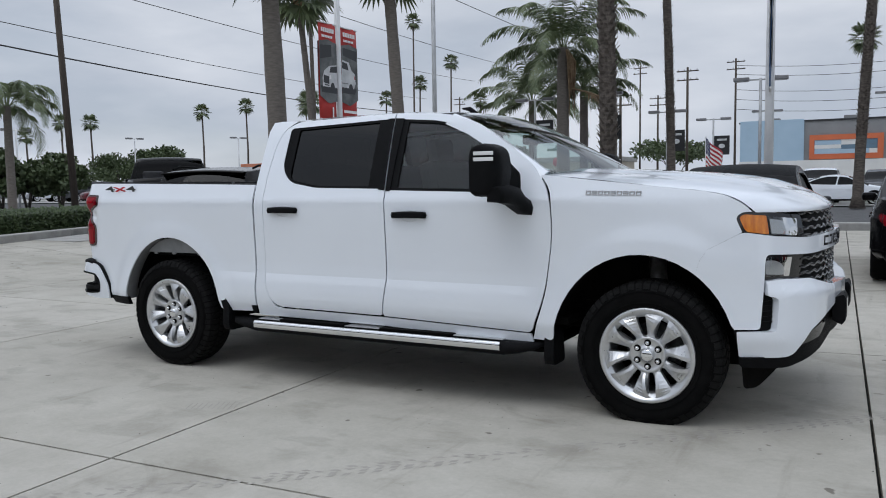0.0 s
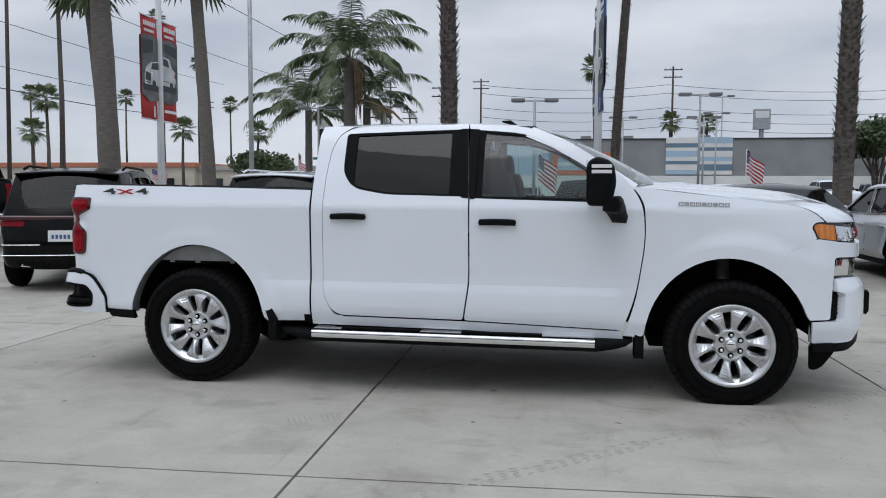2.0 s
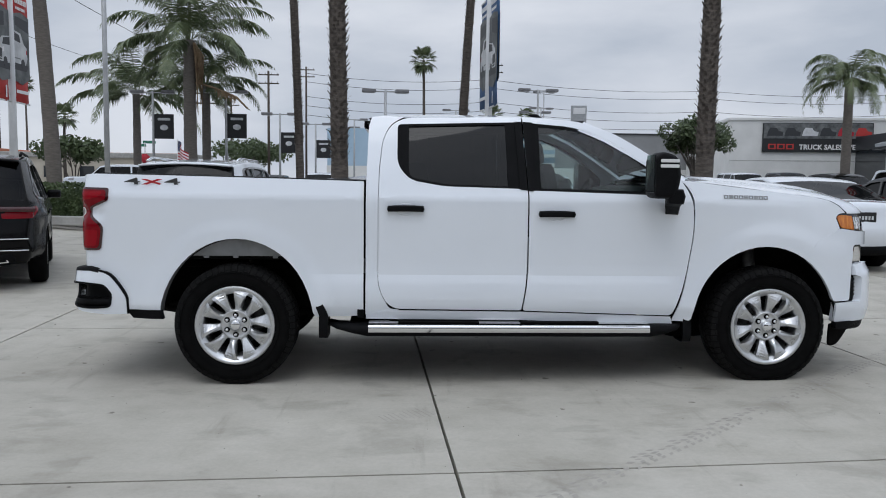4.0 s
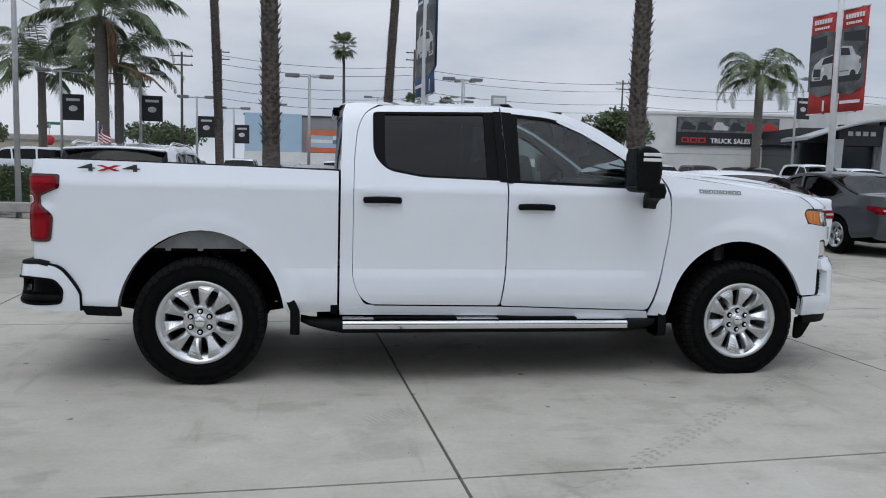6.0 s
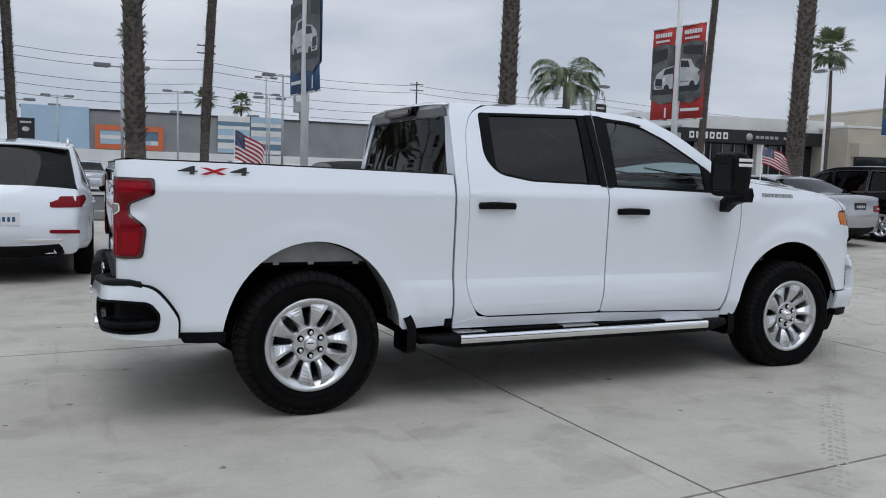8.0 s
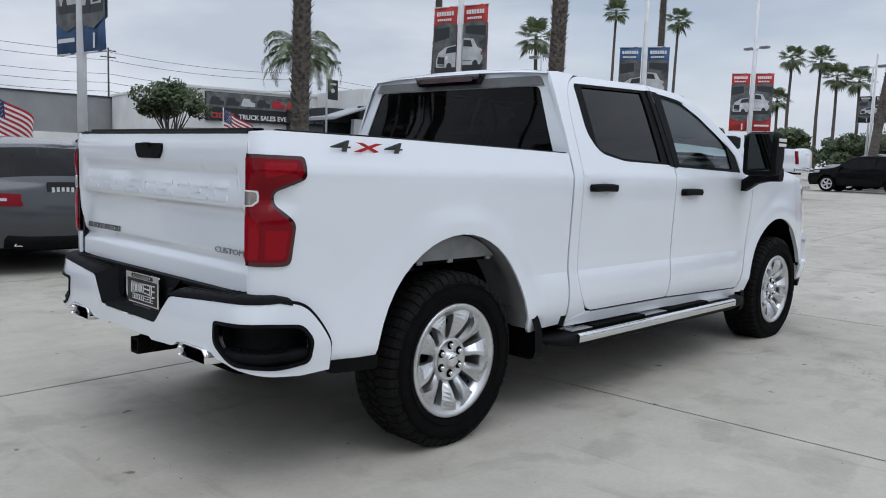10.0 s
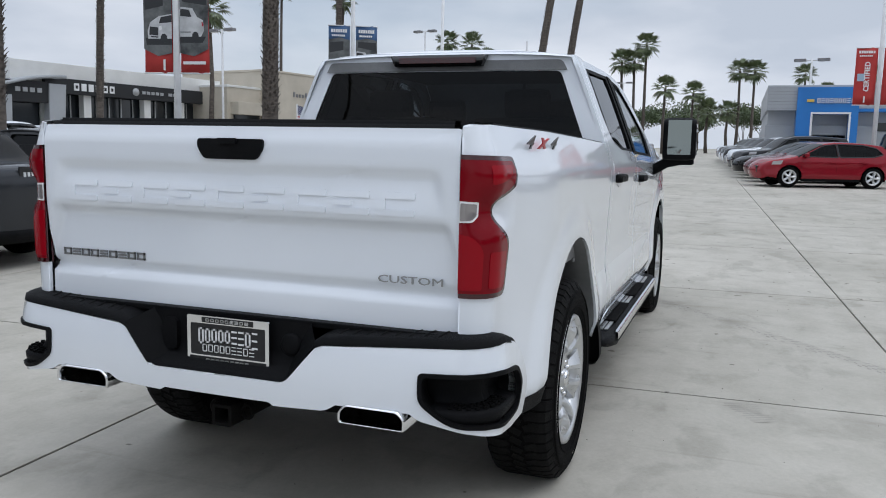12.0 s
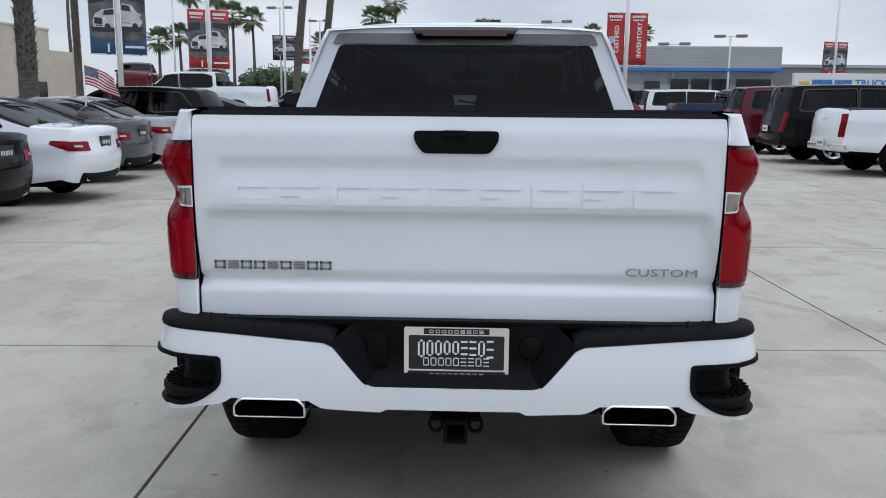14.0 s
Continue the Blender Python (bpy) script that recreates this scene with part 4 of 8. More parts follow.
# badges on the sides
for sgn in (-1, 1):
    flat = Matrix(((1, 0, 0, 0), (0, 0, -1, 0), (0, 1, 0, 0), (0, 0, 0, 1))) if sgn < 0 else Matrix(((-1, 0, 0, 0), (0, 0, 1, 0), (0, 1, 0, 0), (0, 0, 0, 1)))
    y = half_width(-0.5, 1.40) + 0.0
    tilt = Matrix.Rotation(radians(-19 * sgn), 4, "X")
    for body, x0, m in (("4", -0.735, "badge_dark"), ("x", -0.615, "letter_red"), ("4", -0.465, "badge_dark")):
        xx = x0 if sgn < 0 else -1.06 - x0
        words(body, 0.066 if body == "4" else 0.085, Matrix.Translation((xx, sgn * (half_width(x0 + 0.13, 1.376) + 0.003), 1.374)) @ Matrix.Rotation(radians(-2.5 * sgn), 4, "Z") @ tilt @ flat, M[m], truck, "badge", 0.002, 3.3, 0.0006, label="grey and red badge")
    for i in range(9):
        x0 = 3.39 + i * 0.036
        part("badge_letter", mark(0.030, 0.025, 0.0062, MARKS[i], 0.004, lambda u, v, d, x0=x0, f=truck_side(sgn), i=i: f(x0 + u, 1.322 - 0.0006 * i + v, -0.001 - d)), M["letter_grey"], truck)


# rear bumper: it turns round the corners on to the sides
def rump(sgn):
    def f(u, z, d):
        belly = 0.018 * math.sin(math.pi * min(1, max(0, (z - 0.48) / 0.32)))
        if u < 0.80:
            return Vector((-1.135 + 0.035 * (u / 0.8) ** 2 - belly + d, sgn * u, z))
        a = (u - 0.80) / 0.13
        if a < math.pi / 2:
            return Vector((-0.97 - (0.13 + belly - d) * math.sin(math.pi / 2 - a), sgn * (0.80 + (0.13 + belly - d) * math.sin(a)), z))
        return Vector((-0.97 + (u - 0.80 - 0.13 * math.pi / 2), sgn * (0.93 + belly - d), z))
    return f


for sgn in (-1, 1):
    fl = sgn < 0
    shape = fillet([(0, 0.622), (0.262, 0.622, 0.03), (0.372, 0.752, 0.02), (0.84, 0.783), (1.0, 0.792), (1.12, 0.765, 0.05), (1.19, 0.685, 0.05), (1.243, 0.60, 0.03), (1.243, 0.49), (1.10, 0.487), (0.95, 0.505, 0.05), (0.80, 0.535, 0.03), (0.71, 0.552, 0.02), (0.68, 0.572), (0.44, 0.572), (0.40, 0.548, 0.02), (0.22, 0.542), (0.20, 0.553), (0, 0.553)])
    pocket = fillet([(0.708, 0.702, 0.015), (0.708, 0.610, 0.03), (0.80, 0.543, 0.05), (1.02, 0.525, 0.05), (1.14, 0.535, 0.03), (1.155, 0.63, 0.03), (1.10, 0.695, 0.03), (0.95, 0.712, 0.03)])
    rear = part("rear_bumper", panel([shape, pocket], rump(sgn), 0.05, 0.04, not fl), M["white"], truck, "white rear bumper with black corner steps")
    gap = [(u + (0.012 if u > 1.08 else 0.0), z + (0.010 if z > 0.58 and u > 0.3 else 0.0)) for u, z in shape]
    part("bumper_gap", panel([gap, pocket], lambda u, z, d, f=rump(sgn): f(u, z, d + 0.012), 0.06, 0.02, not fl), M["trim"], rear)
    part("corner_step", panel([pocket], lambda u, z, d, f=rump(sgn): f(u, z, (0.075 - 0.055 * blend(0.60 - z, 0.0, 0.03)) * (1 + d / 0.06) + 0.004), 0.03, -0.06, fl), M["trim"], rear)
    part("step_ring", panel([pocket, fillet([(0.722, 0.690, 0.015), (0.722, 0.616, 0.03), (0.805, 0.556, 0.05), (1.02, 0.538, 0.05), (1.128, 0.547, 0.03), (1.14, 0.625, 0.03), (1.09, 0.683, 0.03), (0.95, 0.699, 0.03)])[::-1]], lambda u, z, d, f=rump(sgn): f(u, z, d - 0.006), 0.05, 0.02, fl), M["trim"], rear)
    ledge = []
    for u in [0.74 + 0.40 * k / 12 for k in range(13)]:
        ledge.append([rump(sgn)(u, z, d) for z, d in ((0.535, 0.045), (0.540, 0.016), (0.560, 0.006), (0.582, 0.006), (0.592, 0.016), (0.598, 0.075))])
    part("corner_step", loft(ledge), M["trim"], rear)
    for k in range(9):
        for q in range(3):
            p = rump(sgn)(0.80 + 0.030 * k + 0.015 * (q % 2), 0.597 + 0.001 * q, 0.024 + 0.018 * q)
            part("grip_stud", box((0.014, 0.014, 0.006), p, 0.002, Matrix.Rotation(0.7, 3, "Z")), M["rubber"], rear)
    # black tread pad on top
    pad = []
    for u in (0.36, 0.40, 0.5, 0.6, 0.7, 0.78, 0.84, 0.88, 0.92, 0.96, 1.0, 1.03, 1.06):
        zt = np.interp(u, [0.36, 0.40, 0.85, 1.0, 1.06], [0.768, 0.785, 0.808, 0.812, 0.798])
        a = rump(sgn)(u, zt - 0.026, -0.002)
        b = rump(sgn)(u, zt - 0.008, 0.0)
        c = rump(sgn)(u, zt, 0.02)
        e = rump(sgn)(u, zt + 0.012, 0.13)
        pad.append([a, b, c, e])
    part("tread_pad", loft(pad), M["trim"], rear)
    for k in range(8):
        u = 0.43 + 0.046 * k
        run = []
        for q in range(5):
            d = 0.030 + 0.075 * q / 4
            uu = u + 0.022 * (q / 4) ** 1.6
            zt = float(np.interp(uu, [0.36, 0.40, 0.85, 1.0, 1.06], [0.768, 0.785, 0.808, 0.812, 0.798]))
            run.append(rump(sgn)(uu, zt + 0.012 * (d - 0.02) / 0.11, d))
        part("tread_groove", tube(run, [0.001, 0.0035, 0.0045, 0.0035, 0.002], 6), M["tread"], rear)
    # slanting cheek beside the plate recess
    part("recess_cheek", loft([[(-1.14, sgn * 0.372, 0.757), (-1.15, sgn * 0.262, 0.625)], [(-1.055, sgn * 0.31, 0.80), (-1.06, sgn * 0.235, 0.655)], [(-1.045, sgn * 0.31, 0.81), (-1.045, sgn * 0.22, 0.66)]]), M["trim"], rear)
    # exhaust tip
    tip = fillet([(-0.112, -0.031, 0.010), (0.112, -0.031, 0.010), (0.112, 0.010, 0.010), (0.088, 0.034, 0.010), (-0.088, 0.034, 0.010), (-0.112, 0.010, 0.010)], 3)
    ex = [[(x, sgn * 0.56 + y * k, 0.546 + z * (k if k == 1 else k * 0.86)) for y, z in tip] for x, k in ((-0.95, 1.0), (-1.135, 1.0), (-1.142, 0.985), (-1.142, 0.955), (-1.138, 0.93), (-1.10, 0.90), (-0.97, 0.88))]
    ob = part("exhaust_tip", loft(ex, close=True), M["chrome"], truck, "chrome rectangular exhaust tip")
    part("exhaust_pipe", box((0.03, 0.19, 0.05), (-0.99, sgn * 0.56, 0.546), 0.01), M["under"], ob)
part("plate_recess", loft([[(-1.055, y, 0.80), (-1.05, y, 0.70), (-1.06, y * 0.9, 0.655), (-1.135, y * 0.84, 0.633), (-1.142, y * 0.83, 0.621)] for y in (-0.31, -0.23, 0, 0.23, 0.31)]), M["trim"], truck)
part("gate_sill", box((0.10, 1.60, 0.02), (-1.0, 0, 0.797), 0.004), M["trim"], truck)
part("socket_cover", lathe([(0.0, 0.0), (0.030, 0.0), (0.036, 0.004), (0.038, 0.02)], 20, lambda a, r, h: Vector((-1.066 + h, -0.235 + r * math.cos(a), 0.725 + r * math.sin(a)))), M["trim"], truck)
part("socket_flap", panel([fillet([(-0.265, 0.665, 0.02), (-0.205, 0.665, 0.02), (-0.205, 0.775, 0.025), (-0.265, 0.775, 0.025)])], lambda y, z, d: Vector((-1.070 + d, -y, z)), 0.1, 0.03), M["trim"], truck)
plate = part("licence_plate", box((0.006, 0.305, 0.152), (-1.075, -0.008, 0.713), 0.002), M["plate_black"], truck, "black dealer plate in a chrome frame")
part("plate_frame", panel([fillet([(-0.152, 0.632, 0.008), (0.168, 0.632, 0.008), (0.168, 0.796, 0.008), (-0.152, 0.796, 0.008)]), fillet([(-0.138, 0.662, 0.006), (-0.138, 0.770, 0.006), (0.154, 0.770, 0.006), (0.154, 0.662, 0.006)])], lambda y, z, d: Vector((-1.083 + d, -y, z)), 0.1, 0.008), M["chrome"], plate, "chrome plate frame")
part("plate_band", box((0.002, 0.20, 0.018), (-1.0842, -0.008, 0.783), 0.0005), M["plate_black"], plate)
part("plate_band", box((0.002, 0.298, 0.022), (-1.0842, -0.008, 0.646), 0.0005), M["plate_black"], plate)


for i in range(9):
    arc = ((i - 4) / 4) ** 2
    for w, h, y0, z0, st, x, m in ((0.021, 0.044 + 0.012 * arc, 0.110 - 0.0263 * i, 0.7085 - 0.010 * arc, 0.006, -1.0782, "letter_white"), (0.018, 0.026, 0.094 - 0.0230 * i, 0.6725, 0.003, -1.0782, "letter_white"), (0.014, 0.011, 0.075 - 0.0190 * i, 0.7775, 0.0028, -1.0853, "silver"), (0.014, 0.011, 0.075 - 0.0190 * i, 0.6405, 0.0028, -1.0853, "silver")):
        part("plate_mark", mark(w, h, st, MARKS[(i * 2 + 3) % 9], 0.0015, lambda u, v, d, y0=y0, z0=z0, x=x: Vector((x - d, y0 - u, z0 + v))), M[m], plate)
hitch = part("tow_hitch", panel([fillet([(-0.038, 0.438, 0.008), (0.038, 0.438, 0.008), (0.038, 0.510, 0.008), (-0.038, 0.510, 0.008)]), fillet([(-0.026, 0.449), (-0.026, 0.499), (0.026, 0.499), (0.026, 0.449)])], lambda y, z, d: Vector((-1.12 + d, -y - 0.008, z)), 0.1, 0.25), M["under"], truck, "square black tow hitch receiver")
for sgn in (-1, 1):
    part("chain_loop", tube([(-1.06, -0.008 + sgn * (0.062 + 0.020 * math.cos(a)), 0.478 + 0.024 * math.sin(a)) for a in [math.pi * k / 8 for k in range(17)]], 0.006, 6, False), M["under"], hitch)
    part("chain_plate", box((0.012, 0.045, 0.05), (-1.04, -0.008 + sgn * 0.055, 0.505), 0.003), M["under"], hitch)
part("hitch_tube", box((0.02, 0.055, 0.055), (-0.95, -0.008, 0.474)), M["under"], hitch)
part("hitch_bar", box((0.06, 1.1, 0.07), (-0.90, 0, 0.50), 0.01), M["under"], hitch)

# chassis
part("frame_rail", box((5.0, 0.09, 0.14), (1.7, 0.42, 0.55), 0.01), M["under"], truck)
part("frame_rail", box((5.0, 0.09, 0.14), (1.7, -0.42, 0.55), 0.01), M["under"], truck)
part("cab_floor", box((2.4, 1.70, 0.05), (2.05, 0, 0.56), 0.01), M["under"], truck)
# hidden plates added to block light and darken the ground beneath
part("under_tray", box((2.3, 1.5, 0.03), (1.9, 0, 0.345), 0.01), M["under"], truck)
part("under_tray", box((0.70, 1.3, 0.03), (-0.66, 0, 0.52), 0.01), M["under"], truck)
# the engine tray hangs extra low, also to block light
part("engine_tray", box((1.0, 1.1, 0.08), (3.75, 0, 0.36), 0.01), M["under"], truck)
part("engine_block", box((1.0, 1.15, 0.55), (3.72, 0, 0.92), 0.05), M["under"], truck)
part("bed_belly", box((1.75, 1.10, 0.05), (-0.05, 0, 0.80), 0.01), M["under"], truck)
part("fuel_tank", box((1.3, 0.5, 0.22), (1.6, 0.15, 0.50), 0.04), M["under"], truck)
part("silencer", box((0.6, 0.28, 0.18), (0.75, -0.15, 0.50), 0.06), M["under"], truck)
part("spare_wheel", lathe([(0.05, 0.0), (0.36, 0.0), (0.39, 0.05), (0.39, 0.17), (0.36, 0.22), (0.05, 0.22)], 24, lambda a, r, h: Vector((-0.50 + r * math.cos(a), r * math.sin(a), 0.46 + h))), M["rubber"], truck)
for x in (0.0, AXLE_F):
    part("axle", tube([(x, -0.72, HUB_Z), (x, -0.2, HUB_Z), (x, -0.16, HUB_Z), (x, 0.16, HUB_Z), (x, 0.2, HUB_Z), (x, 0.72, HUB_Z)], [0.05, 0.05, 0.14, 0.14, 0.05, 0.05], 10), M["under"], truck)
for sgn in (-1, 1):
    part("leaf_spring", tube([(-0.75, sgn * 0.5, 0.50), (0.0, sgn * 0.5, 0.37), (0.75, sgn * 0.5, 0.50)], 0.03, 6), M["under"], truck)
    part("shock_absorber", tube([(0.15, sgn * 0.58, 0.40), (0.05, sgn * 0.55, 0.85)], 0.03, 8), M["steel"], truck)
    part("strut", tube([(3.76, sgn * 0.62, 0.45), (3.72, sgn * 0.60, 0.95)], 0.05, 8), M["steel"], truck)

# cabin
for x, name in ((1.32, "rear_seat"), (2.25, "front_seat")):
    for y in ((-0.40, 0.40) if name == "front_seat" else (-0.42, 0.42)):
        wide = 0.54 if name == "front_seat" else 0.72
        seat = part(name, box((0.52, wide, 0.18), (x + 0.28, y, 0.95), 0.06), M["seat"], truck)
        part("seat_back", box((0.15, wide, 0.62), (x - 0.02, y, 1.25), 0.06, Matrix.Rotation(radians(-12), 3, "Y")), M["seat"], seat)
        part("headrest", box((0.10, 0.27, 0.17), (x - 0.11, y, 1.63), 0.045, Matrix.Rotation(radians(-10), 3, "Y")), M["seat"], seat)
        for k in (-0.07, 0.07):
            part("headrest_post", tube([(x - 0.08, y + k, 1.48), (x - 0.10, y + k, 1.58)], 0.007, 6), M["steel"], seat)
part("dashboard", loft([[(x, y, z) for x, z in ((2.80, 1.0), (2.78, 1.25), (2.86, 1.385), (3.0, 1.40), (3.28, 1.40))] for y in (-0.84, -0.5, 0, 0.5, 0.84)]), M["dash"], truck)
wheel_turn = Matrix.Translation((2.68, 0.40, 1.28)) @ Matrix.Rotation(radians(-65), 4, "Y")
ring = [wheel_turn @ Vector((0.185 * math.cos(2 * math.pi * k / 24), 0.185 * math.sin(2 * math.pi * k / 24), 0)) for k in range(25)]
steer = part("steering_wheel", tube(ring, 0.016, 8, False), M["trim"], truck)
part("steering_boss", tube([wheel_turn @ Vector((0, 0, 0.02)), wheel_turn @ Vector((0, 0, -0.25))], [0.07, 0.04], 10), M["trim"], steer)
part("inner_mirror", box((0.03, 0.24, 0.07), (2.66, 0, 1.70), 0.015), M["trim"], truck)
part("mirror_stalk", tube([(2.67, 0, 1.72), (2.72, 0, 1.79)], 0.012, 6), M["trim"], truck)
part("headliner", box((1.45, 1.38, 0.02), (1.72, 0, 1.855), 0.005), M["roof_cloth"], truck)


# wheels
def rim_spoke(a, r0, r1, w0, w1, y0, y1, ridge=0.016):
    """One tapered, faceted spoke from the hub to the rim at the angle a."""
    rows = []
    for r, w, y in ((r0, w0, y0), ((r0 * 0.55 + r1 * 0.45), (w0 * 0.80 + w1 * 0.20), y0 * 0.5 + y1 * 0.5 + 0.010), (r1, w1, y1)):
        rows.append([(Vector((math.cos(a) * r - math.sin(a) * t, y - k, math.sin(a) * r + math.cos(a) * t))) for t, k in ((-w * 0.92, -0.05), (-w, 0.0), (w * 0.25, ridge), (w, -0.004), (w * 0.92, -0.05))])
    return loft(rows, smooth=False)


def paired_spoke(rim, face, lean):
    """A tenth of the wheel's face: a flaring spoke between two half slots, its ridge leaning to one side."""
    half, k = math.pi / 10, rim / 0.262

    def slot(r):
        """Half the width of the opening beside the spoke."""
        return float(np.interp(r, [0.104, 0.108, 0.118, 0.218, 0.236, 0.242], [0.0, 0.010, 0.0155, 0.0275, 0.0235, 0.0])) * k

    rows = []
    for rr in (0.070, 0.088, 0.104, 0.106, 0.109, 0.113, 0.118, 0.135, 0.155, 0.175, 0.195, 0.215, 0.232, 0.239, 0.242, 0.246, 0.257):
        edge = half - math.asin(min(1.0, slot(rr) / (rr * k)))
        crest = lean * half * float(np.interp(rr, [0.085, 0.13, 0.20, 0.257], [0.0, 0.10, 0.42, 0.70]))
        dish = 0.034 * (1 - blend(rr, 0.075, 0.225)) + 0.003 * blend(rr, 0.240, 0.257)
        ridge = 0.026 * blend(rr, 0.085, 0.15) * (1 - 0.80 * blend(rr, 0.19, 0.255))
        row = []
        for a, h in ((-edge, 0.035), (-edge, 0.0), (crest - 0.05, -ridge), (crest + 0.05, -ridge), (edge, 0.0), (edge, 0.035)):
            row.append(Vector((rr * k * math.cos(a), face + 0.003 + dish + h, rr * k * math.sin(a))))
        rows.append(row)
    bm = loft(rows, smooth=False)
    me = bpy.data.meshes.new("spoke")
    bm.to_mesh(me)
    bm.free()
    me.materials.append(M["silver"])
    return me


def road_wheel(radius, width, rim, spokes, lugs, m_rim, tread=True, detail=56, plain=False):
    """A wheel standing upright, its face towards -y, its centre at the origin."""
    w = thing("wheel", Matrix(), "", "")
    h = width / 2
    side = rim + 0.012
    prof = [(side - 0.03, h - 0.03), (side, h - 0.012), (side + 0.02, h), ((side + radius) / 2, h + 0.008), (radius - 0.035, h - 0.004), (radius - 0.012, h - 0.022), (radius - 0.004, h - 0.05), (radius - 0.004, -h + 0.05), (radius - 0.012, -h + 0.022), (radius - 0.035, -h + 0.004), ((side + radius) / 2, -h - 0.008), (side + 0.02, -h), (side, -h + 0.012), (side - 0.03, -h + 0.03)]
    tyre = part("tyre", lathe(prof, 48), M["rubber"], w)
    if tread:
        bm = bmesh.new()
        pitch = 2 * math.pi * radius / detail
        for k in range(detail):
            a = 2 * math.pi * k / detail
            for j, (y, sy, twist) in enumerate(((-h * 0.42, 0.052, 0.4), (0.0, 0.046, -0.4), (h * 0.42, 0.052, 0.4))):
                aa = a + (0.5 if j % 2 else 0) * 2 * math.pi / detail
                mm = Matrix.Rotation(-aa, 4, "Y") @ Matrix.Translation((radius - 0.004, y, 0)) @ Matrix.Rotation(twist, 4, "X")
                bmesh.ops.create_cube(bm, size=1, matrix=mm @ Matrix.Diagonal((0.008, sy, pitch * 0.62, 1)))
            for e in (-1, 1):
                # shoulder block: wraps from the tread over the edge on to the sidewall
                ring = []
                for t in (-0.40, 0.40):
                    aa = a + t * 2 * math.pi / detail
                    m4 = Matrix.Rotation(-aa, 4, "Y")
                    ring.append([bm.verts.new(m4 @ Vector((rr, e * yy, 0))) for rr, yy in ((radius - 0.012, h - 0.085), (radius + 0.0, h - 0.080), (radius - 0.001, h - 0.045), (radius - 0.009, h - 0.018), (radius - 0.038 - 0.008 * (k % 2), h + 0.0015), (radius - 0.042 - 0.008 * (k % 2), h - 0.012))])
                for i in range(5):
                    bm.faces.new((ring[0][i], ring[0][i + 1], ring[1][i + 1], ring[1][i]))
                bm.faces.new(ring[0])
                bm.faces.new(ring[1])
        bmesh.ops.recalc_face_normals(bm, faces=bm.faces[:])
        part("tread", bm, M["tread"], tyre)
        for rr, ww in ((side + 0.030, 0.003), ((side + radius) / 2 + 0.02, 0.002)):
            part("sidewall_ring", lathe([(rr - ww, -h - 0.004), (rr, -h - 0.0095), (rr + ww, -h - 0.004)], 48), M["rubber"], tyre)
    r = part("rim", lathe([(rim + 0.004, h - 0.02), (rim + 0.012, -h + 0.012), (rim + 0.008, -h + 0.002), (rim - 0.010, -h + 0.004), (rim - 0.016, -h + 0.014), (rim - 0.040, -h + 0.024), (rim - 0.046, -h + 0.06), (rim - 0.035, h - 0.02)], 48), m_rim, w)
    face = -h + 0.018
    if plain:
        bm = lathe([(0.0, face - 0.012), (0.06, face - 0.012), (0.08, face + 0.03)], 12)
        for k in range(spokes):
            one = rim_spoke(2 * math.pi * k / spokes, 0.04, rim - 0.01, 0.03, 0.05, face - 0.010, face + 0.004)
            me = bpy.data.meshes.new("spokes")
            one.to_mesh(me)
            one.free()
            bm.from_mesh(me)
            bpy.data.meshes.remove(me)
        part("spokes", bm, m_rim, r)
        part("dust_shield", lathe([(0.0, h - 0.08), (rim - 0.03, h - 0.08)], 16), M["under"], w)
        return w
    if spokes == 10:
        shapes = [paired_spoke(rim, face, lean) for lean in (-1, 1)]
        for k in range(spokes):
            put("spoke", shapes[k % 2], None, r).rotation_euler = (0, -2 * math.pi * (k + 0.25) / spokes, 0)
    else:
        for k in range(spokes):
            a = 2 * math.pi * (k + 0.25) / spokes
            part("spoke", rim_spoke(a, 0.085, rim - 0.012, 0.020, 0.056 * 10 / spokes, face + 0.018, face + 0.004, 0.022), m_rim, r)
    part("hub", lathe([(0.0, face + 0.006), (0.034, face + 0.006), (0.039, face + 0.012), (0.041, face + 0.024), (0.088, face + 0.026), (0.096, face + 0.016), (0.104, face + 0.024), (0.106, face + 0.07)], 30), m_rim, r)
    part("hub_cap", lathe([(0.0, face - 0.004), (0.028, face - 0.003), (0.034, face + 0.002), (0.036, face + 0.02)], 24), M["chrome"], r)
    for k in range(lugs):
        a = 2 * math.pi * (k + 0.5) / lugs
        c, q = 0.068 * math.cos(a), 0.068 * math.sin(a)
        # solid dark disc on the hub, painted shade of a lug recess
        part("lug_hole", tube([(c, face + 0.05, q), (c, face + 0.0235, q)], 0.020, 12), M["under"], r)
        part("lug_nut", tube([(c, face + 0.04, q), (c, face + 0.010, q), (c, face + 0.004, q)], [0.0115, 0.0115, 0.007], 6), M["chrome"], r)
    part("brake_disc", lathe([(0.05, h - 0.07), (0.165, h - 0.07), (0.165, h - 0.05), (0.05, h - 0.05)], 24), M["disc"], w)
    part("dust_shield", lathe([(0.0, h - 0.03), (rim - 0.03, h - 0.03)], 24), M["under"], w)
    part("brake_caliper", box((0.09, 0.07, 0.16), (0.13, h - 0.07, 0.03), 0.02), M["disc"], w)
    return w


truck_wheel = road_wheel(HUB_Z + 0.004, 0.27, 0.262, 10, 6, M["silver"])
truck_wheel.parent = truck
truck_wheel.matrix_basis = pose(0, -0.825, HUB_Z, 0, 0, 0)
for x, y, rz in ((AXLE_F, -0.825, 0), (0, 0.825, 180), (AXLE_F, 0.825, 180)):
    copy_thing(truck_wheel, pose(x, y, HUB_Z, 0, 0, rz))

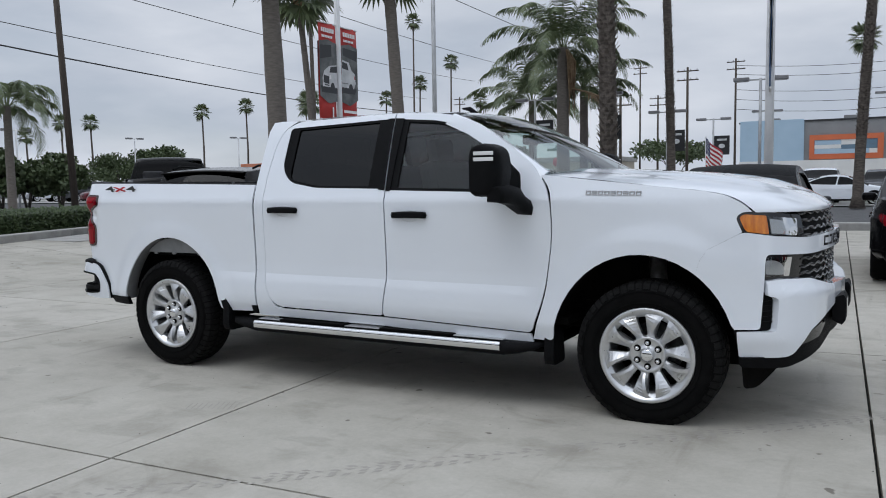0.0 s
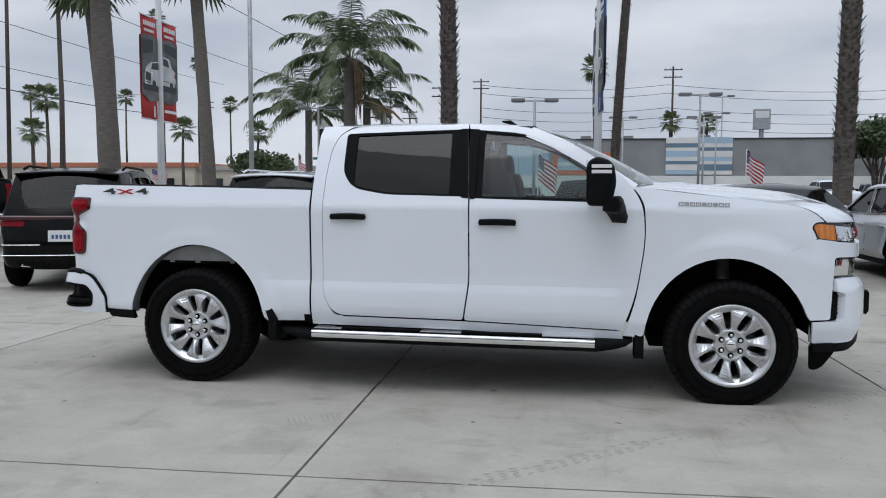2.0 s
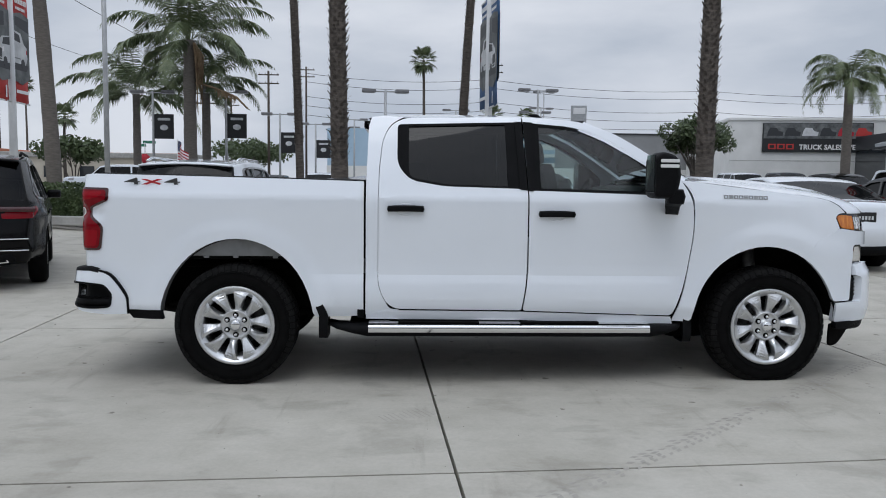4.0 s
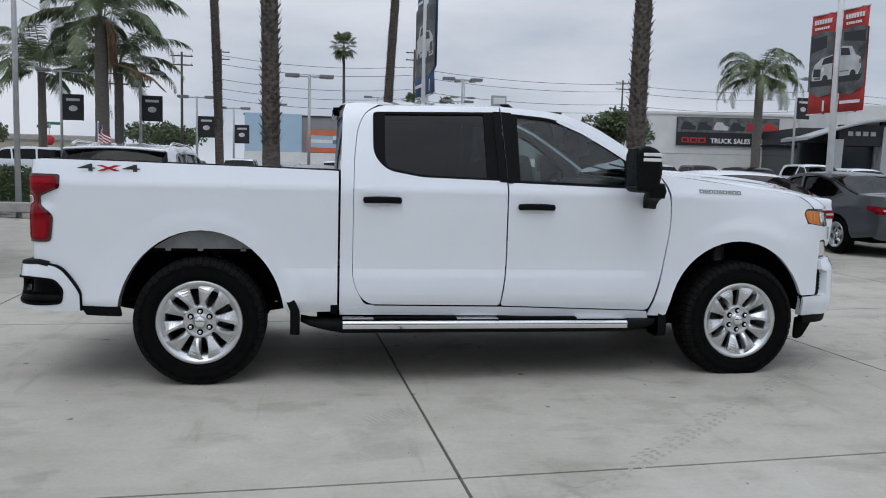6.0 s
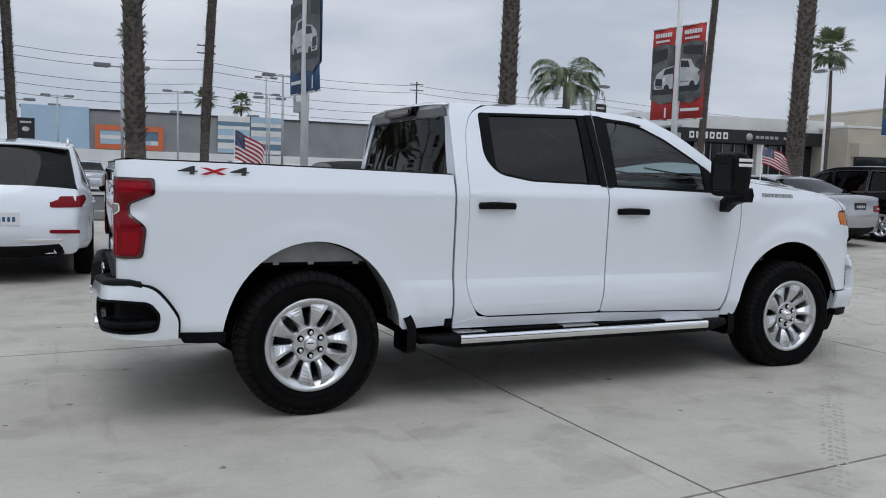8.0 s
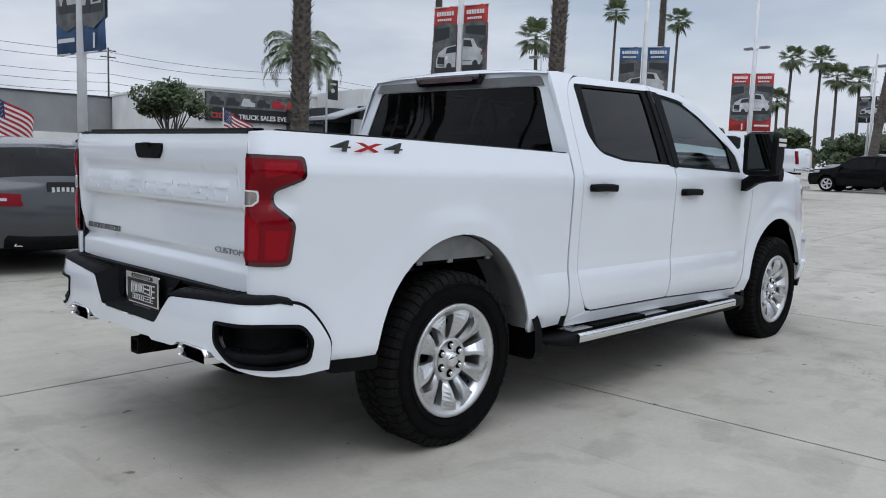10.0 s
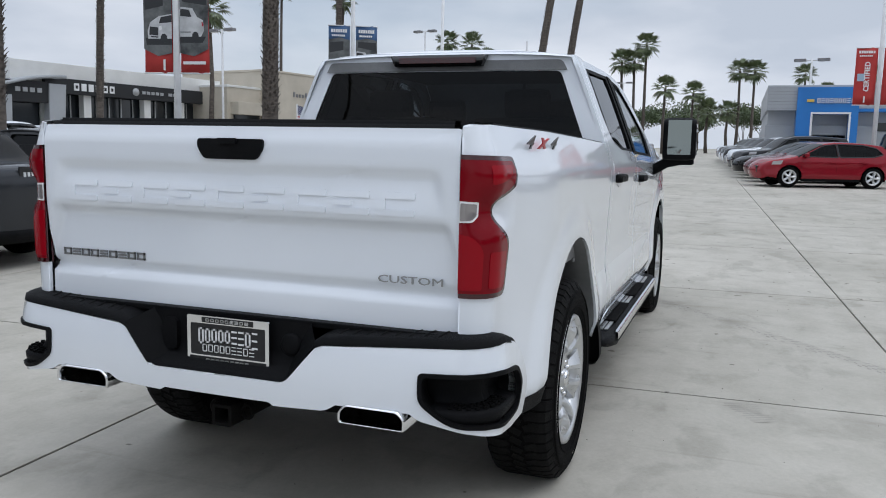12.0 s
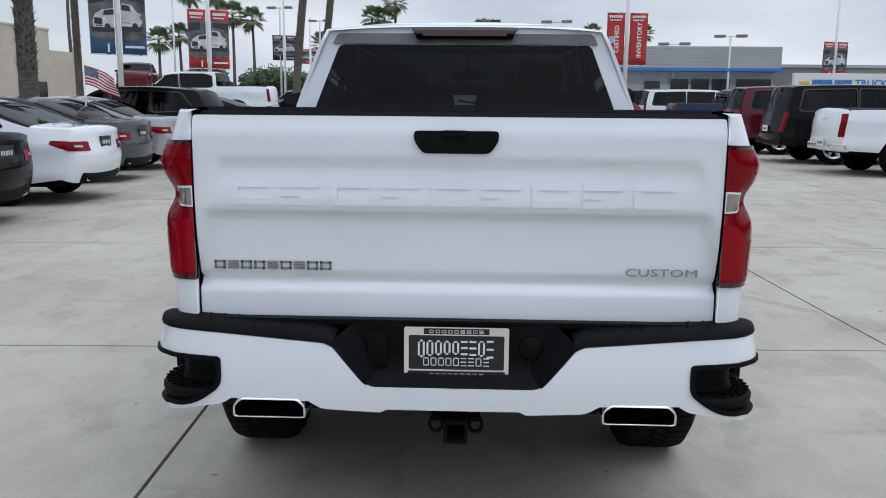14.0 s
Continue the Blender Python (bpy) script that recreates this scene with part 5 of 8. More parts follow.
# ---- palms, hedge and trees ----
M["bark"] = vary(mat("palm_bark", (0.16, 0.13, 0.105), 0.9), (0.05, 0.042, 0.036), (0.16, 0.135, 0.115), 5, 8, 0.9, 30, stretch=(1, 1, 3))
M["smooth_bark"] = vary(mat("ringed_palm_bark", (0.24, 0.21, 0.18), 0.9), (0.115, 0.10, 0.088), (0.19, 0.17, 0.15), 7, 8, 0.6, 30, stretch=(1, 1, 4))
M["frond"] = vary(mat("palm_frond", (0.10, 0.13, 0.065), 0.45), (0.075, 0.105, 0.05), (0.17, 0.205, 0.10), 2.0, 4)
M["dry_frond"] = vary(mat("dry_frond", (0.28, 0.19, 0.11), 0.9), (0.20, 0.13, 0.08), (0.36, 0.26, 0.16), 3.0, 4)
M["leaf"] = vary(mat("leaf", (0.05, 0.08, 0.025), 0.6), (0.03, 0.052, 0.016), (0.085, 0.115, 0.045), 2.5, 5)
M["hedge"] = vary(mat("hedge_leaf", (0.045, 0.075, 0.022), 0.6), (0.022, 0.042, 0.012), (0.075, 0.11, 0.035), 3.5, 5)


def trunk_mesh(h, r0, r1, lean=(0.0, 0.0), boots=False, seed=1):
    """A tapered palm trunk; with boots it carries the stubs of old leaves."""
    rng = random.Random(seed)
    bm = bmesh.new()
    n = 26
    path = [(lean[0] * (k / n) ** 1.4, lean[1] * (k / n) ** 1.4, h * k / n) for k in range(n + 1)]
    radii = [(r0 * 1.5 if k == 0 else r0 + (r1 - r0) * k / n) * (1 + rng.uniform(-0.04, 0.04)) for k in range(n + 1)]
    add_tube(bm, path, radii, 12)
    if boots:
        rows = int(h / 0.11)
        for k in range(rows):
            z = h * (0.22 + 0.78 * k / rows)
            f = z / h
            cx, cy, r = lean[0] * f ** 1.4, lean[1] * f ** 1.4, r0 + (r1 - r0) * f
            for q in range(7):
                a = 2 * math.pi * (q + 0.5 * (k % 2) + rng.uniform(-0.2, 0.2)) / 7
                s, out = rng.uniform(0.03, 0.055), rng.uniform(0.03, 0.11)
                c, sn = math.cos(a), math.sin(a)
                base = Vector((cx + c * r * 0.93, cy + sn * r * 0.93, z))
                t = Vector((-sn, c, 0)) * s
                v = [bm.verts.new(p) for p in (base - t, base + t, base + Vector((c * out, sn * out, 0.11)) + t * 0.5, base + Vector((c * out, sn * out, 0.11)) - t * 0.5, base + Vector((c * 0.01, sn * 0.01, -0.05)))]
                bm.faces.new((v[0], v[1], v[2], v[3]))
                bm.faces.new((v[1], v[0], v[4]))
    return bm


def feather_crown(reach, count, seed, droop=1.0, leaflets=54):
    """Long arching fronds, each a rib with two rows of narrow leaflets standing out from it."""
    rng = random.Random(seed)
    bm = bmesh.new()
    for k in range(count):
        a = 2 * math.pi * (k * 0.382 + rng.uniform(-0.05, 0.05))
        f = (k + rng.random()) / count
        rise = 1.45 - 1.55 * f ** 1.2
        curl = droop * (2.25 - 0.85 * f) * rng.uniform(0.8, 1.15)
        long = reach * rng.uniform(0.85, 1.12)
        c, s = math.cos(a), math.sin(a)
        side = Vector((-s, c, 0))
        pts, p = [Vector((c * 0.12, s * 0.12, 0.0))], Vector((c * 0.12, s * 0.12, 0.0))
        for j in range(leaflets):
            e = rise - curl * (j / leaflets) ** 1.5
            p = p + Vector((c * math.cos(e), s * math.cos(e), math.sin(e))) * long / leaflets
            pts.append(p)
        for i in range(0, leaflets, 6):
            p, q = pts[i], pts[min(i + 6, leaflets)]
            w = side * 0.028 * (1.25 - i / leaflets)
            bm.faces.new([bm.verts.new(v) for v in (p - w, p + w, q + w * 0.8, q - w * 0.8)])
        for j in range(8, leaflets):
            t = j / leaflets
            ln = 0.23 * reach * math.sin(math.pi * (0.16 + 0.74 * t)) * rng.uniform(0.8, 1.1)
            along = (pts[j + 1] - pts[j]).normalized() if j < leaflets else along
            up = side.cross(along)
            if up.z < 0:
                up = -up
            for e in (-1, 1):
                way = (side * e * 0.85 + along * 0.62 + up * rng.uniform(-0.25, 0.30) + Vector((0, 0, -0.45))).normalized()
                mid = pts[j] + way * ln * 0.55
                tip = mid + (way + Vector((0, 0, -0.95))).normalized() * ln * 0.45
                wide = along * 0.0060 * reach
                bm.faces.new([bm.verts.new(x) for x in (pts[j] - wide, pts[j] + wide, mid + wide, tip, mid - wide)])
    return bm


def fan_crown(reach, count, seed, skirt=True):
    """A round head of fan leaves: a stalk and a spread of pointed segments each."""
    rng = random.Random(seed)
    bm = bmesh.new()
    for k in range(count):
        a = 2 * math.pi * (k * 0.382 + rng.uniform(-0.05, 0.05))
        rise = 1.25 - 2.25 * (k / count) + rng.uniform(-0.15, 0.15)
        c, s = math.cos(a), math.sin(a)
        way = Vector((c * math.cos(rise), s * math.cos(rise), math.sin(rise)))
        hub = way * reach * 0.52
        across = Vector((-s, c, 0))
        w = across * 0.012 * reach
        bm.faces.new([bm.verts.new(v) for v in (-w, w, hub + w, hub - w)])
        fl = reach * rng.uniform(0.48, 0.62)
        segs = 13
        for q in range(segs):
            b = radians(-105 + 210 * q / (segs - 1))
            d = way * math.cos(b) + across * math.sin(b)
            e = way * -math.sin(b) + across * math.cos(b)
            long = fl * (0.72 + 0.28 * math.cos(b))
            mid = hub + d * long * 0.6
            tip = hub + d * long + Vector((0, 0, -0.22 * long))
            wide = e * 0.085 * fl
            bm.faces.new([bm.verts.new(v) for v in (hub, mid + wide, tip, mid - wide)])
    return bm


def palm(x, y, trunk, crown, head, label, dry=None, turn=0.0, group=""):
    t = thing("palm_tree", on_lot(x, y, turn), label, "palm tree", group)
    part("trunk", trunk, M["smooth_bark"] if dry is None else M["bark"], t)
    c = part("crown", crown, M["frond"], t)
    c.location = head
    return t


def skirt(r, h, seed, n=40):
    """Dead leaves hanging below the head."""
    rng = random.Random(seed)
    bm = bmesh.new()
    for k in range(n):
        a = rng.uniform(0, 6.28)
        c, s = math.cos(a), math.sin(a)
        z, ln = rng.uniform(-0.3, 0.1), h * rng.uniform(0.5, 1.0)
        p = Vector((c * r, s * r, z))
        w = Vector((-s, c, 0)) * 0.10
        q = p + Vector((c * r * 0.8, s * r * 0.8, -ln))
        bm.faces.new([bm.verts.new(v) for v in (p - w, p + w, q + w * 0.4, q - w * 0.4)])
    return bm


ROW = "palms along the edge of the lot"
for x, y, h, r, boots, lean, seed in ((-6.40, 8.05, 6.6, 0.18, False, (-0.30, 0.1), 2), (-12.2, 16.9, 7.6, 0.10, False, (-0.5, -0.2), 3), (-8.45, 16.4, 8.1, 0.17, False, (-0.45, 0.0), 4),
                                   (-0.2, 11.3, 8.5, 0.165, True, (-0.15, 0.0), 5), (8.0, 11.5, 8.8, 0.18, True, (0.1, 0.0), 6), (17.4, 11.5, 9.2, 0.22, True, (0.35, 0.1), 7)):
    top = 1.45
    p = palm(x, y, trunk_mesh(h, r * (1.15 if boots else 1.25), r, lean, boots, seed), fan_crown(1.5, 34, seed), (lean[0], lean[1], h + 0.1), "tall fan palm with a rough brown trunk of old leaf stubs" if boots else "tall fan palm with a smooth ringed grey trunk", dry=True if boots else None, group=ROW)
    d = part("dead_leaves", skirt(r * 0.9, 0.5 if not boots else 0.9, seed), M["dry_frond"], p)
    d.location = (lean[0], lean[1], h)

ACROSS = "palms across the street"
for x, y, h, r, boots, lean, seed in ((-3.7, 32.6, 14.0, 0.20, True, (-0.5, 0.0), 11), (4.0, 33.1, 14.0, 0.22, True, (0.7, 0.0), 12), (31.5, 31.1, 14.0, 0.20, True, (0.9, 0.2), 13),
                                   (45.6, 10.7, 15.0, 0.25, True, (4.5, -0.7), 14), (50.7, 10.0, 15.5, 0.25, True, (4.5, -0.9), 15), (44.9, 23.6, 14.5, 0.22, True, (0.2, 0.1), 16)):
    palm(x, y, trunk_mesh(h, r, r * 0.85, lean, boots, seed), fan_crown(1.7, 30, seed), (lean[0], lean[1], h + 0.1), "very tall slender fan palm with a rough trunk", dry=True, group=ACROSS)

for x, y, h, reach, count, seed, dry in ((-8.6, 31.4, 7.6, 4.3, 24, 21, True), (-14.0, 40.7, 6.0, 4.4, 22, 22, False), (-8.6, 34.5, 6.0, 3.6, 20, 23, False), (23.2, 32.5, 6.3, 2.9, 24, 24, False), (-24.4, 13.7, 4.3, 2.7, 20, 25, False)):
    t = palm(x, y, trunk_mesh(h, 0.34 if dry else (0.24 if h > 5 else 0.17), 0.26 if dry else (0.20 if h > 5 else 0.14), (0, 0), False, seed), feather_crown(reach, count, seed, 1.0 if reach > 3 else 1.5), (0, 0, h), "feather palm with long arching green fronds", group="feather palms")
    if dry:
        rng = random.Random(seed)
        bm = bmesh.new()
        for k in range(26):
            a = rng.uniform(-0.6, 0.7)
            c, s = math.cos(a), math.sin(a)
            pts = [Vector((c * 0.25, s * 0.25, -0.1)), Vector((c * (0.35 + 0.3 * rng.random()), s * 0.4, -0.7)), Vector((c * (0.3 + 0.3 * rng.random()), s * 0.4, -rng.uniform(1.5, 3.4)))]
            add_tube(bm, pts, [0.03, 0.045, 0.008], 4)
        for k in range(3):
            a = 0.15 * k - 0.2
            spread = [Vector((0.3, -0.1, -1.9)), Vector((1.2, a, -2.15)), Vector((2.1, a * 2, -2.5)), Vector((2.7, a * 2.4, -3.1))]
            add_tube(bm, spread, [0.05, 0.04, 0.03, 0.01], 4)
            for j in range(26):
                p = spread[1].lerp(spread[2], j / 26)
                q = p + Vector((rng.uniform(-0.05, 0.2), rng.uniform(-0.25, 0.25), -rng.uniform(0.2, 0.5)))
                bm.faces.new([bm.verts.new(v) for v in (p, p + Vector((0.04, 0, 0)), q)])
        d = part("dead_leaves", bm, M["dry_frond"], t, "dry brown hanging fronds")
        d.location = (0, 0, h)

# far fan palms against the sky share three heads
far_heads = [fan_crown(1.6, 26, 31 + k) for k in range(3)]
far_mesh = []
for k, bm in enumerate(far_heads):
    me = bpy.data.meshes.new("crown")
    bm.to_mesh(me)
    bm.free()
    me.materials.append(M["frond"])
    far_mesh.append(me)
far_trunks = {}
FAR_WEST = ((-94, 93, 13.7), (-89, 98, 14.7), (-105, 80, 11.7), (-81, 104, 15.9), (-70, 112, 16.4), (-65, 115, 18.4), (-60, 117, 21.9), (-65, 113, 28.5), (-56, 120, 15.4), (-108, 77, 10.8), (-111, 73, 9.6), (-31, 41, 13.9), (80.5, 29, 12.9), (81.4, 26.5, 12.6), (82.1, 25.1, 11.0), (82.7, 23.2, 10.5), (85.4, 10.9, 11.2), (85.6, 9.6, 11.3), (85.6, 8.4, 12.5), (86.2, 6.3, 8.3), (72, 44.5, 17.8), (75.3, 39, 16.9))
FAR_EAST = ((84.8, 16.3, 7.9), (80.2, 32.3, 8.5), (80.9, 30.4, 8.8), (43.2, 32.5, 10.2), (95, -1.0, 10.6), (95, -2.6, 10.6), (95, 3.9, 8.3), (95, 2.2, 6.3), (95, 0.0, 6.4), (120, 4.4, 9.0), (118, 3.2, 8.0), (106, -8.5, 11.3), (105, -15.5, 11.8), (104, -21.9, 11.2), (106, -11.1, 9.2), (3.3, 74.8, 12.6), (-46, 60, 9.0), (-52, 66, 7.5), (-40, 74, 8.5), (-34, 80, 8.0), (12.6, 95, 10.5), (17, 96, 9.5))
for k, (x, y, z) in enumerate(FAR_WEST + FAR_EAST):
    g = lot_height(x, y)
    t = thing("palm_tree", pose(x, y, g, 0, 0, 40 * k), "distant slender fan palm against the sky", "palm tree", "distant palms")
    key = round(z - g)
    if key not in far_trunks:
        bm = tube([(0, 0, 0), (0.15, 0, (z - g) * 0.5), (0, 0, z - g)], [0.22, 0.16, 0.13], 7)
        me = bpy.data.meshes.new("trunk")
        bm.to_mesh(me)
        bm.free()
        me.materials.append(M["bark"])
        far_trunks[key] = (me, z - g)
    put("trunk", far_trunks[key][0], None, t)
    c = put("crown", far_mesh[k % 3], None, t)
    c.location = (0, 0, far_trunks[key][1])


def clump(bm, centre, size, count, rng, leaf=0.09):
    """Small leaves scattered through an uneven lump."""
    for _ in range(count):
        d = Vector((rng.gauss(0, 1), rng.gauss(0, 1), rng.gauss(0, 1))).normalized() * rng.uniform(0.55, 1.0)
        p = Vector(centre) + Vector((d.x * size[0], d.y * size[1], d.z * size[2]))
        u = Vector((rng.uniform(-1, 1), rng.uniform(-1, 1), rng.uniform(-1, 1))).normalized() * leaf
        v = u.orthogonal().normalized() * leaf * 0.55
        bm.faces.new([bm.verts.new(q) for q in (p - u, p + v, p + u, p - v)])


def leafy_tree(x, y, h, spread, trunks, seed, leaf=0.10, count=90, label="small round leafy tree with several thin trunks", low=False):
    rng = random.Random(seed)
    t = thing("tree", on_lot(x, y), label, "tree")
    bm = bmesh.new()
    tips = []
    for k in range(trunks):
        a = 2 * math.pi * k / trunks + rng.uniform(-0.3, 0.3)
        r = spread * rng.uniform(0.3, 0.6)
        mid, end = (r * 0.35 * math.cos(a), r * 0.35 * math.sin(a), h * 0.4), (r * math.cos(a), r * math.sin(a), h * rng.uniform(0.6, 0.8))
        add_tube(bm, [(0.08 * math.cos(a), 0.08 * math.sin(a), 0), mid, end], [0.07, 0.055, 0.03], 7)
        tips.append(end)
        for q in range(3):
            e2 = (end[0] + rng.uniform(-0.6, 0.6), end[1] + rng.uniform(-0.6, 0.6), end[2] + rng.uniform(-0.1, 0.5))
            add_tube(bm, [mid, e2], [0.035, 0.015], 5)
            tips.append(e2)
    part("trunk", bm, M["bark"], t)
    bm = bmesh.new()
    for k in range(24):
        a, q, el = rng.uniform(0, 6.28), rng.random() ** 0.5, rng.uniform(-0.5, 1)
        c = (spread * 0.72 * q * math.cos(a), spread * 0.72 * q * math.sin(a), (h * 0.46 + h * 0.42 * el * (1 - 0.5 * q)) if low else (h * 0.72 + h * 0.24 * el * (1 - 0.6 * q)))
        s = spread * rng.uniform(0.22, 0.36)
        clump(bm, c, (s, s, s * 0.75), count, rng, leaf)
    part("crown", bm, M["leaf"], t)
    return t


leafy_tree(15.5, 32.1, 4.7, 1.95, 5, 41, 0.11, 190)
for k, (x, y, h, s) in enumerate(((-70, 62, 6, 4), (60, 21.0, 3.9, 2.4), (-30, 72, 5, 4), (-16, 88, 6, 5), (130, 14, 7, 5), (138, 6, 6, 5), (150, -2, 8, 6), (128, 22, 6, 5), (160, 10, 9, 7), (145, -14, 7, 6), (120, 30, 6, 5), (165, -6, 8, 7))):
    leafy_tree(x, y, h, s, 4, 50 + k, 0.22, 110, "broad dark green street tree in the distance")
for k, (x, y, h, s) in enumerate(((-41.2, 24.0, 4.0, 2.3), (-39.6, 26.8, 3.8, 2.2), (-40.5, 25.2, 3.2, 2.4), (-65, 51.4, 5.4, 3.2), (57.5, 15.0, 3.6, 2.6), (58.5, 12.4, 3.9, 2.6), (59.0, 17.2, 3.5, 2.5))):
    leafy_tree(x, y, h, s, 4, 90 + k, 0.15, 200, "dense dark green bush spreading down to the ground", low=True)


def hedge(ax, ay, bx, by, h, w, seed):
    """A clipped hedge: a twiggy core thick with small leaves."""
    rng = random.Random(seed)
    run = Vector((bx - ax, by - ay, 0))
    t = thing("hedge", pose(ax, ay, lot_height(ax, ay), 0, 0, math.degrees(math.atan2(run.y, run.x))), "clipped dense dark green hedge along the kerb", "hedge")
    part("core", box((run.length, w * 0.8, h * 0.86), (run.length / 2, 0, h * 0.43 + 0.05), 0.08), M["hedge"], t)
    bm = bmesh.new()
    for _ in range(int(run.length * 1100)):
        face = rng.random()
        if face < 0.4:
            p = Vector((rng.uniform(0, run.length), rng.uniform(-w / 2, w / 2), h + rng.gauss(0, 0.035)))
        elif face < 0.8:
            p = Vector((rng.uniform(0, run.length), -w / 2 + rng.gauss(0, 0.035), rng.uniform(0.05, h)))
        else:
            p = Vector((rng.choice((0, run.length)) + rng.gauss(0, 0.04), rng.uniform(-w / 2, w / 2), rng.uniform(0.05, h)))
        u = Vector((rng.uniform(-1, 1), rng.uniform(-1, 1), rng.uniform(-1, 1))).normalized() * 0.04
        v = u.orthogonal().normalized() * 0.026
        bm.faces.new([bm.verts.new(q) for q in (p - u, p + v, p + u, p - v)])
    part("leaves", bm, M["hedge"], t)


hedge(-11.7, 2.4, -14.3, 9.3, 0.62, 0.9, 61)
hedge(-13.0, 17.2, -6.7, 16.0, 0.95, 1.0, 62)

# ---- street, poles, banners and buildings ----
M["asphalt"] = vary(mat("asphalt", (0.075, 0.075, 0.078), 0.9), (0.06, 0.06, 0.062), (0.10, 0.10, 0.102), 3, 8, 0.4, 150)
M["kerb"] = vary(mat("kerb_concrete", (0.36, 0.35, 0.33), 0.85), (0.28, 0.275, 0.26), (0.44, 0.43, 0.41), 3, 7, 0.3, 80)
M["pole_white"] = vary(mat("white_pole_paint", (0.72, 0.73, 0.74), 0.45), (0.64, 0.65, 0.66), (0.76, 0.77, 0.78), 3, 5)
M["pole_grey"] = vary(mat("galvanised_pole", (0.42, 0.43, 0.44), 0.5, 0.3), (0.34, 0.35, 0.36), (0.48, 0.49, 0.50), 4, 5)
M["lamp_grey"] = vary(mat("lamp_housing", (0.20, 0.20, 0.21), 0.5), (0.16, 0.16, 0.17), (0.25, 0.25, 0.26), 5, 4)
M["timber"] = vary(mat("pole_timber", (0.07, 0.055, 0.045), 0.9), (0.045, 0.036, 0.03), (0.10, 0.08, 0.065), 4, 6, stretch=(1, 1, 0.2))
M["wire"] = mat("wire", (0.02, 0.02, 0.022), 0.6)
M["banner_red"] = vary(mat("banner_red", (0.50, 0.035, 0.03), 0.6), (0.42, 0.028, 0.025), (0.55, 0.045, 0.04), 1.5, 4)
M["banner_blue"] = vary(mat("banner_blue", (0.045, 0.11, 0.24), 0.6), (0.035, 0.09, 0.20), (0.055, 0.13, 0.28), 1.5, 4)
M["banner_black"] = mat("banner_black", (0.015, 0.016, 0.018), 0.6)
M["print_grey"] = vary(mat("print_grey", (0.22, 0.24, 0.22), 0.6), (0.035, 0.04, 0.042), (0.20, 0.21, 0.21), 2.2, 5)
M["print_light"] = vary(mat("print_light", (0.5, 0.51, 0.52), 0.6), (0.46, 0.47, 0.48), (0.68, 0.69, 0.70), 3.5, 3)
M["print_dark"] = mat("print_dark", (0.03, 0.032, 0.036), 0.5)
M["flag_red"] = mat("flag_red", (0.42, 0.02, 0.035), 0.7)
M["flag_blue"] = mat("flag_blue", (0.015, 0.025, 0.11), 0.7)
M["stucco_white"] = vary(mat("white_wall", (0.72, 0.72, 0.70), 0.8), (0.66, 0.66, 0.64), (0.78, 0.78, 0.76), 0.6, 6, 0.15, 30)
M["stucco_beige"] = vary(mat("beige_wall", (0.50, 0.45, 0.37), 0.85), (0.44, 0.40, 0.33), (0.55, 0.50, 0.42), 0.6, 6, 0.15, 30)
M["wall_grey"] = vary(mat("grey_wall", (0.25, 0.255, 0.26), 0.8), (0.22, 0.225, 0.23), (0.29, 0.295, 0.30), 0.4, 5)
M["metal_grey"] = vary(mat("grey_cladding", (0.42, 0.44, 0.46), 0.5, 0.2), (0.38, 0.40, 0.42), (0.46, 0.48, 0.50), 0.3, 4)
M["wall_blue"] = vary(mat("pale_blue_wall", (0.38, 0.52, 0.64), 0.8), (0.35, 0.49, 0.61), (0.42, 0.56, 0.68), 0.4, 5)
M["wall_deep"] = vary(mat("steel_blue_wall", (0.14, 0.22, 0.30), 0.8), (0.12, 0.20, 0.27), (0.17, 0.25, 0.33), 0.4, 5)
M["wall_orange"] = vary(mat("orange_wall", (0.62, 0.16, 0.07), 0.8), (0.57, 0.14, 0.06), (0.67, 0.18, 0.08), 0.5, 5)
M["sign_blue"] = vary(mat("sign_blue", (0.02, 0.19, 0.55), 0.4), (0.018, 0.17, 0.50), (0.022, 0.21, 0.6), 0.5, 3)
M["shop_glass"] = mat("shop_glass", (0.02, 0.024, 0.028), 0.08, spec=0.6)
M["gold"] = mat("sign_gold", (0.65, 0.45, 0.1), 0.4)
M["roof_red"] = vary(mat("tiled_roof", (0.45, 0.17, 0.10), 0.8), (0.38, 0.14, 0.08), (0.52, 0.20, 0.12), 2, 5)

# street
def sheet(name, x0, x1, y0, y1, lift, m, label, category):
    nx, ny = max(1, int((x1 - x0) / 3)), max(1, int((y1 - y0) / 3))
    rows = [[(x0 + (x1 - x0) * i / nx, y0 + (y1 - y0) * j / ny, lot_height(x0 + (x1 - x0) * i / nx, y0) + lift) for i in range(nx + 1)] for j in range(ny + 1)]
    return tagged(part(name, loft(rows), m), label, category, kind="structure")


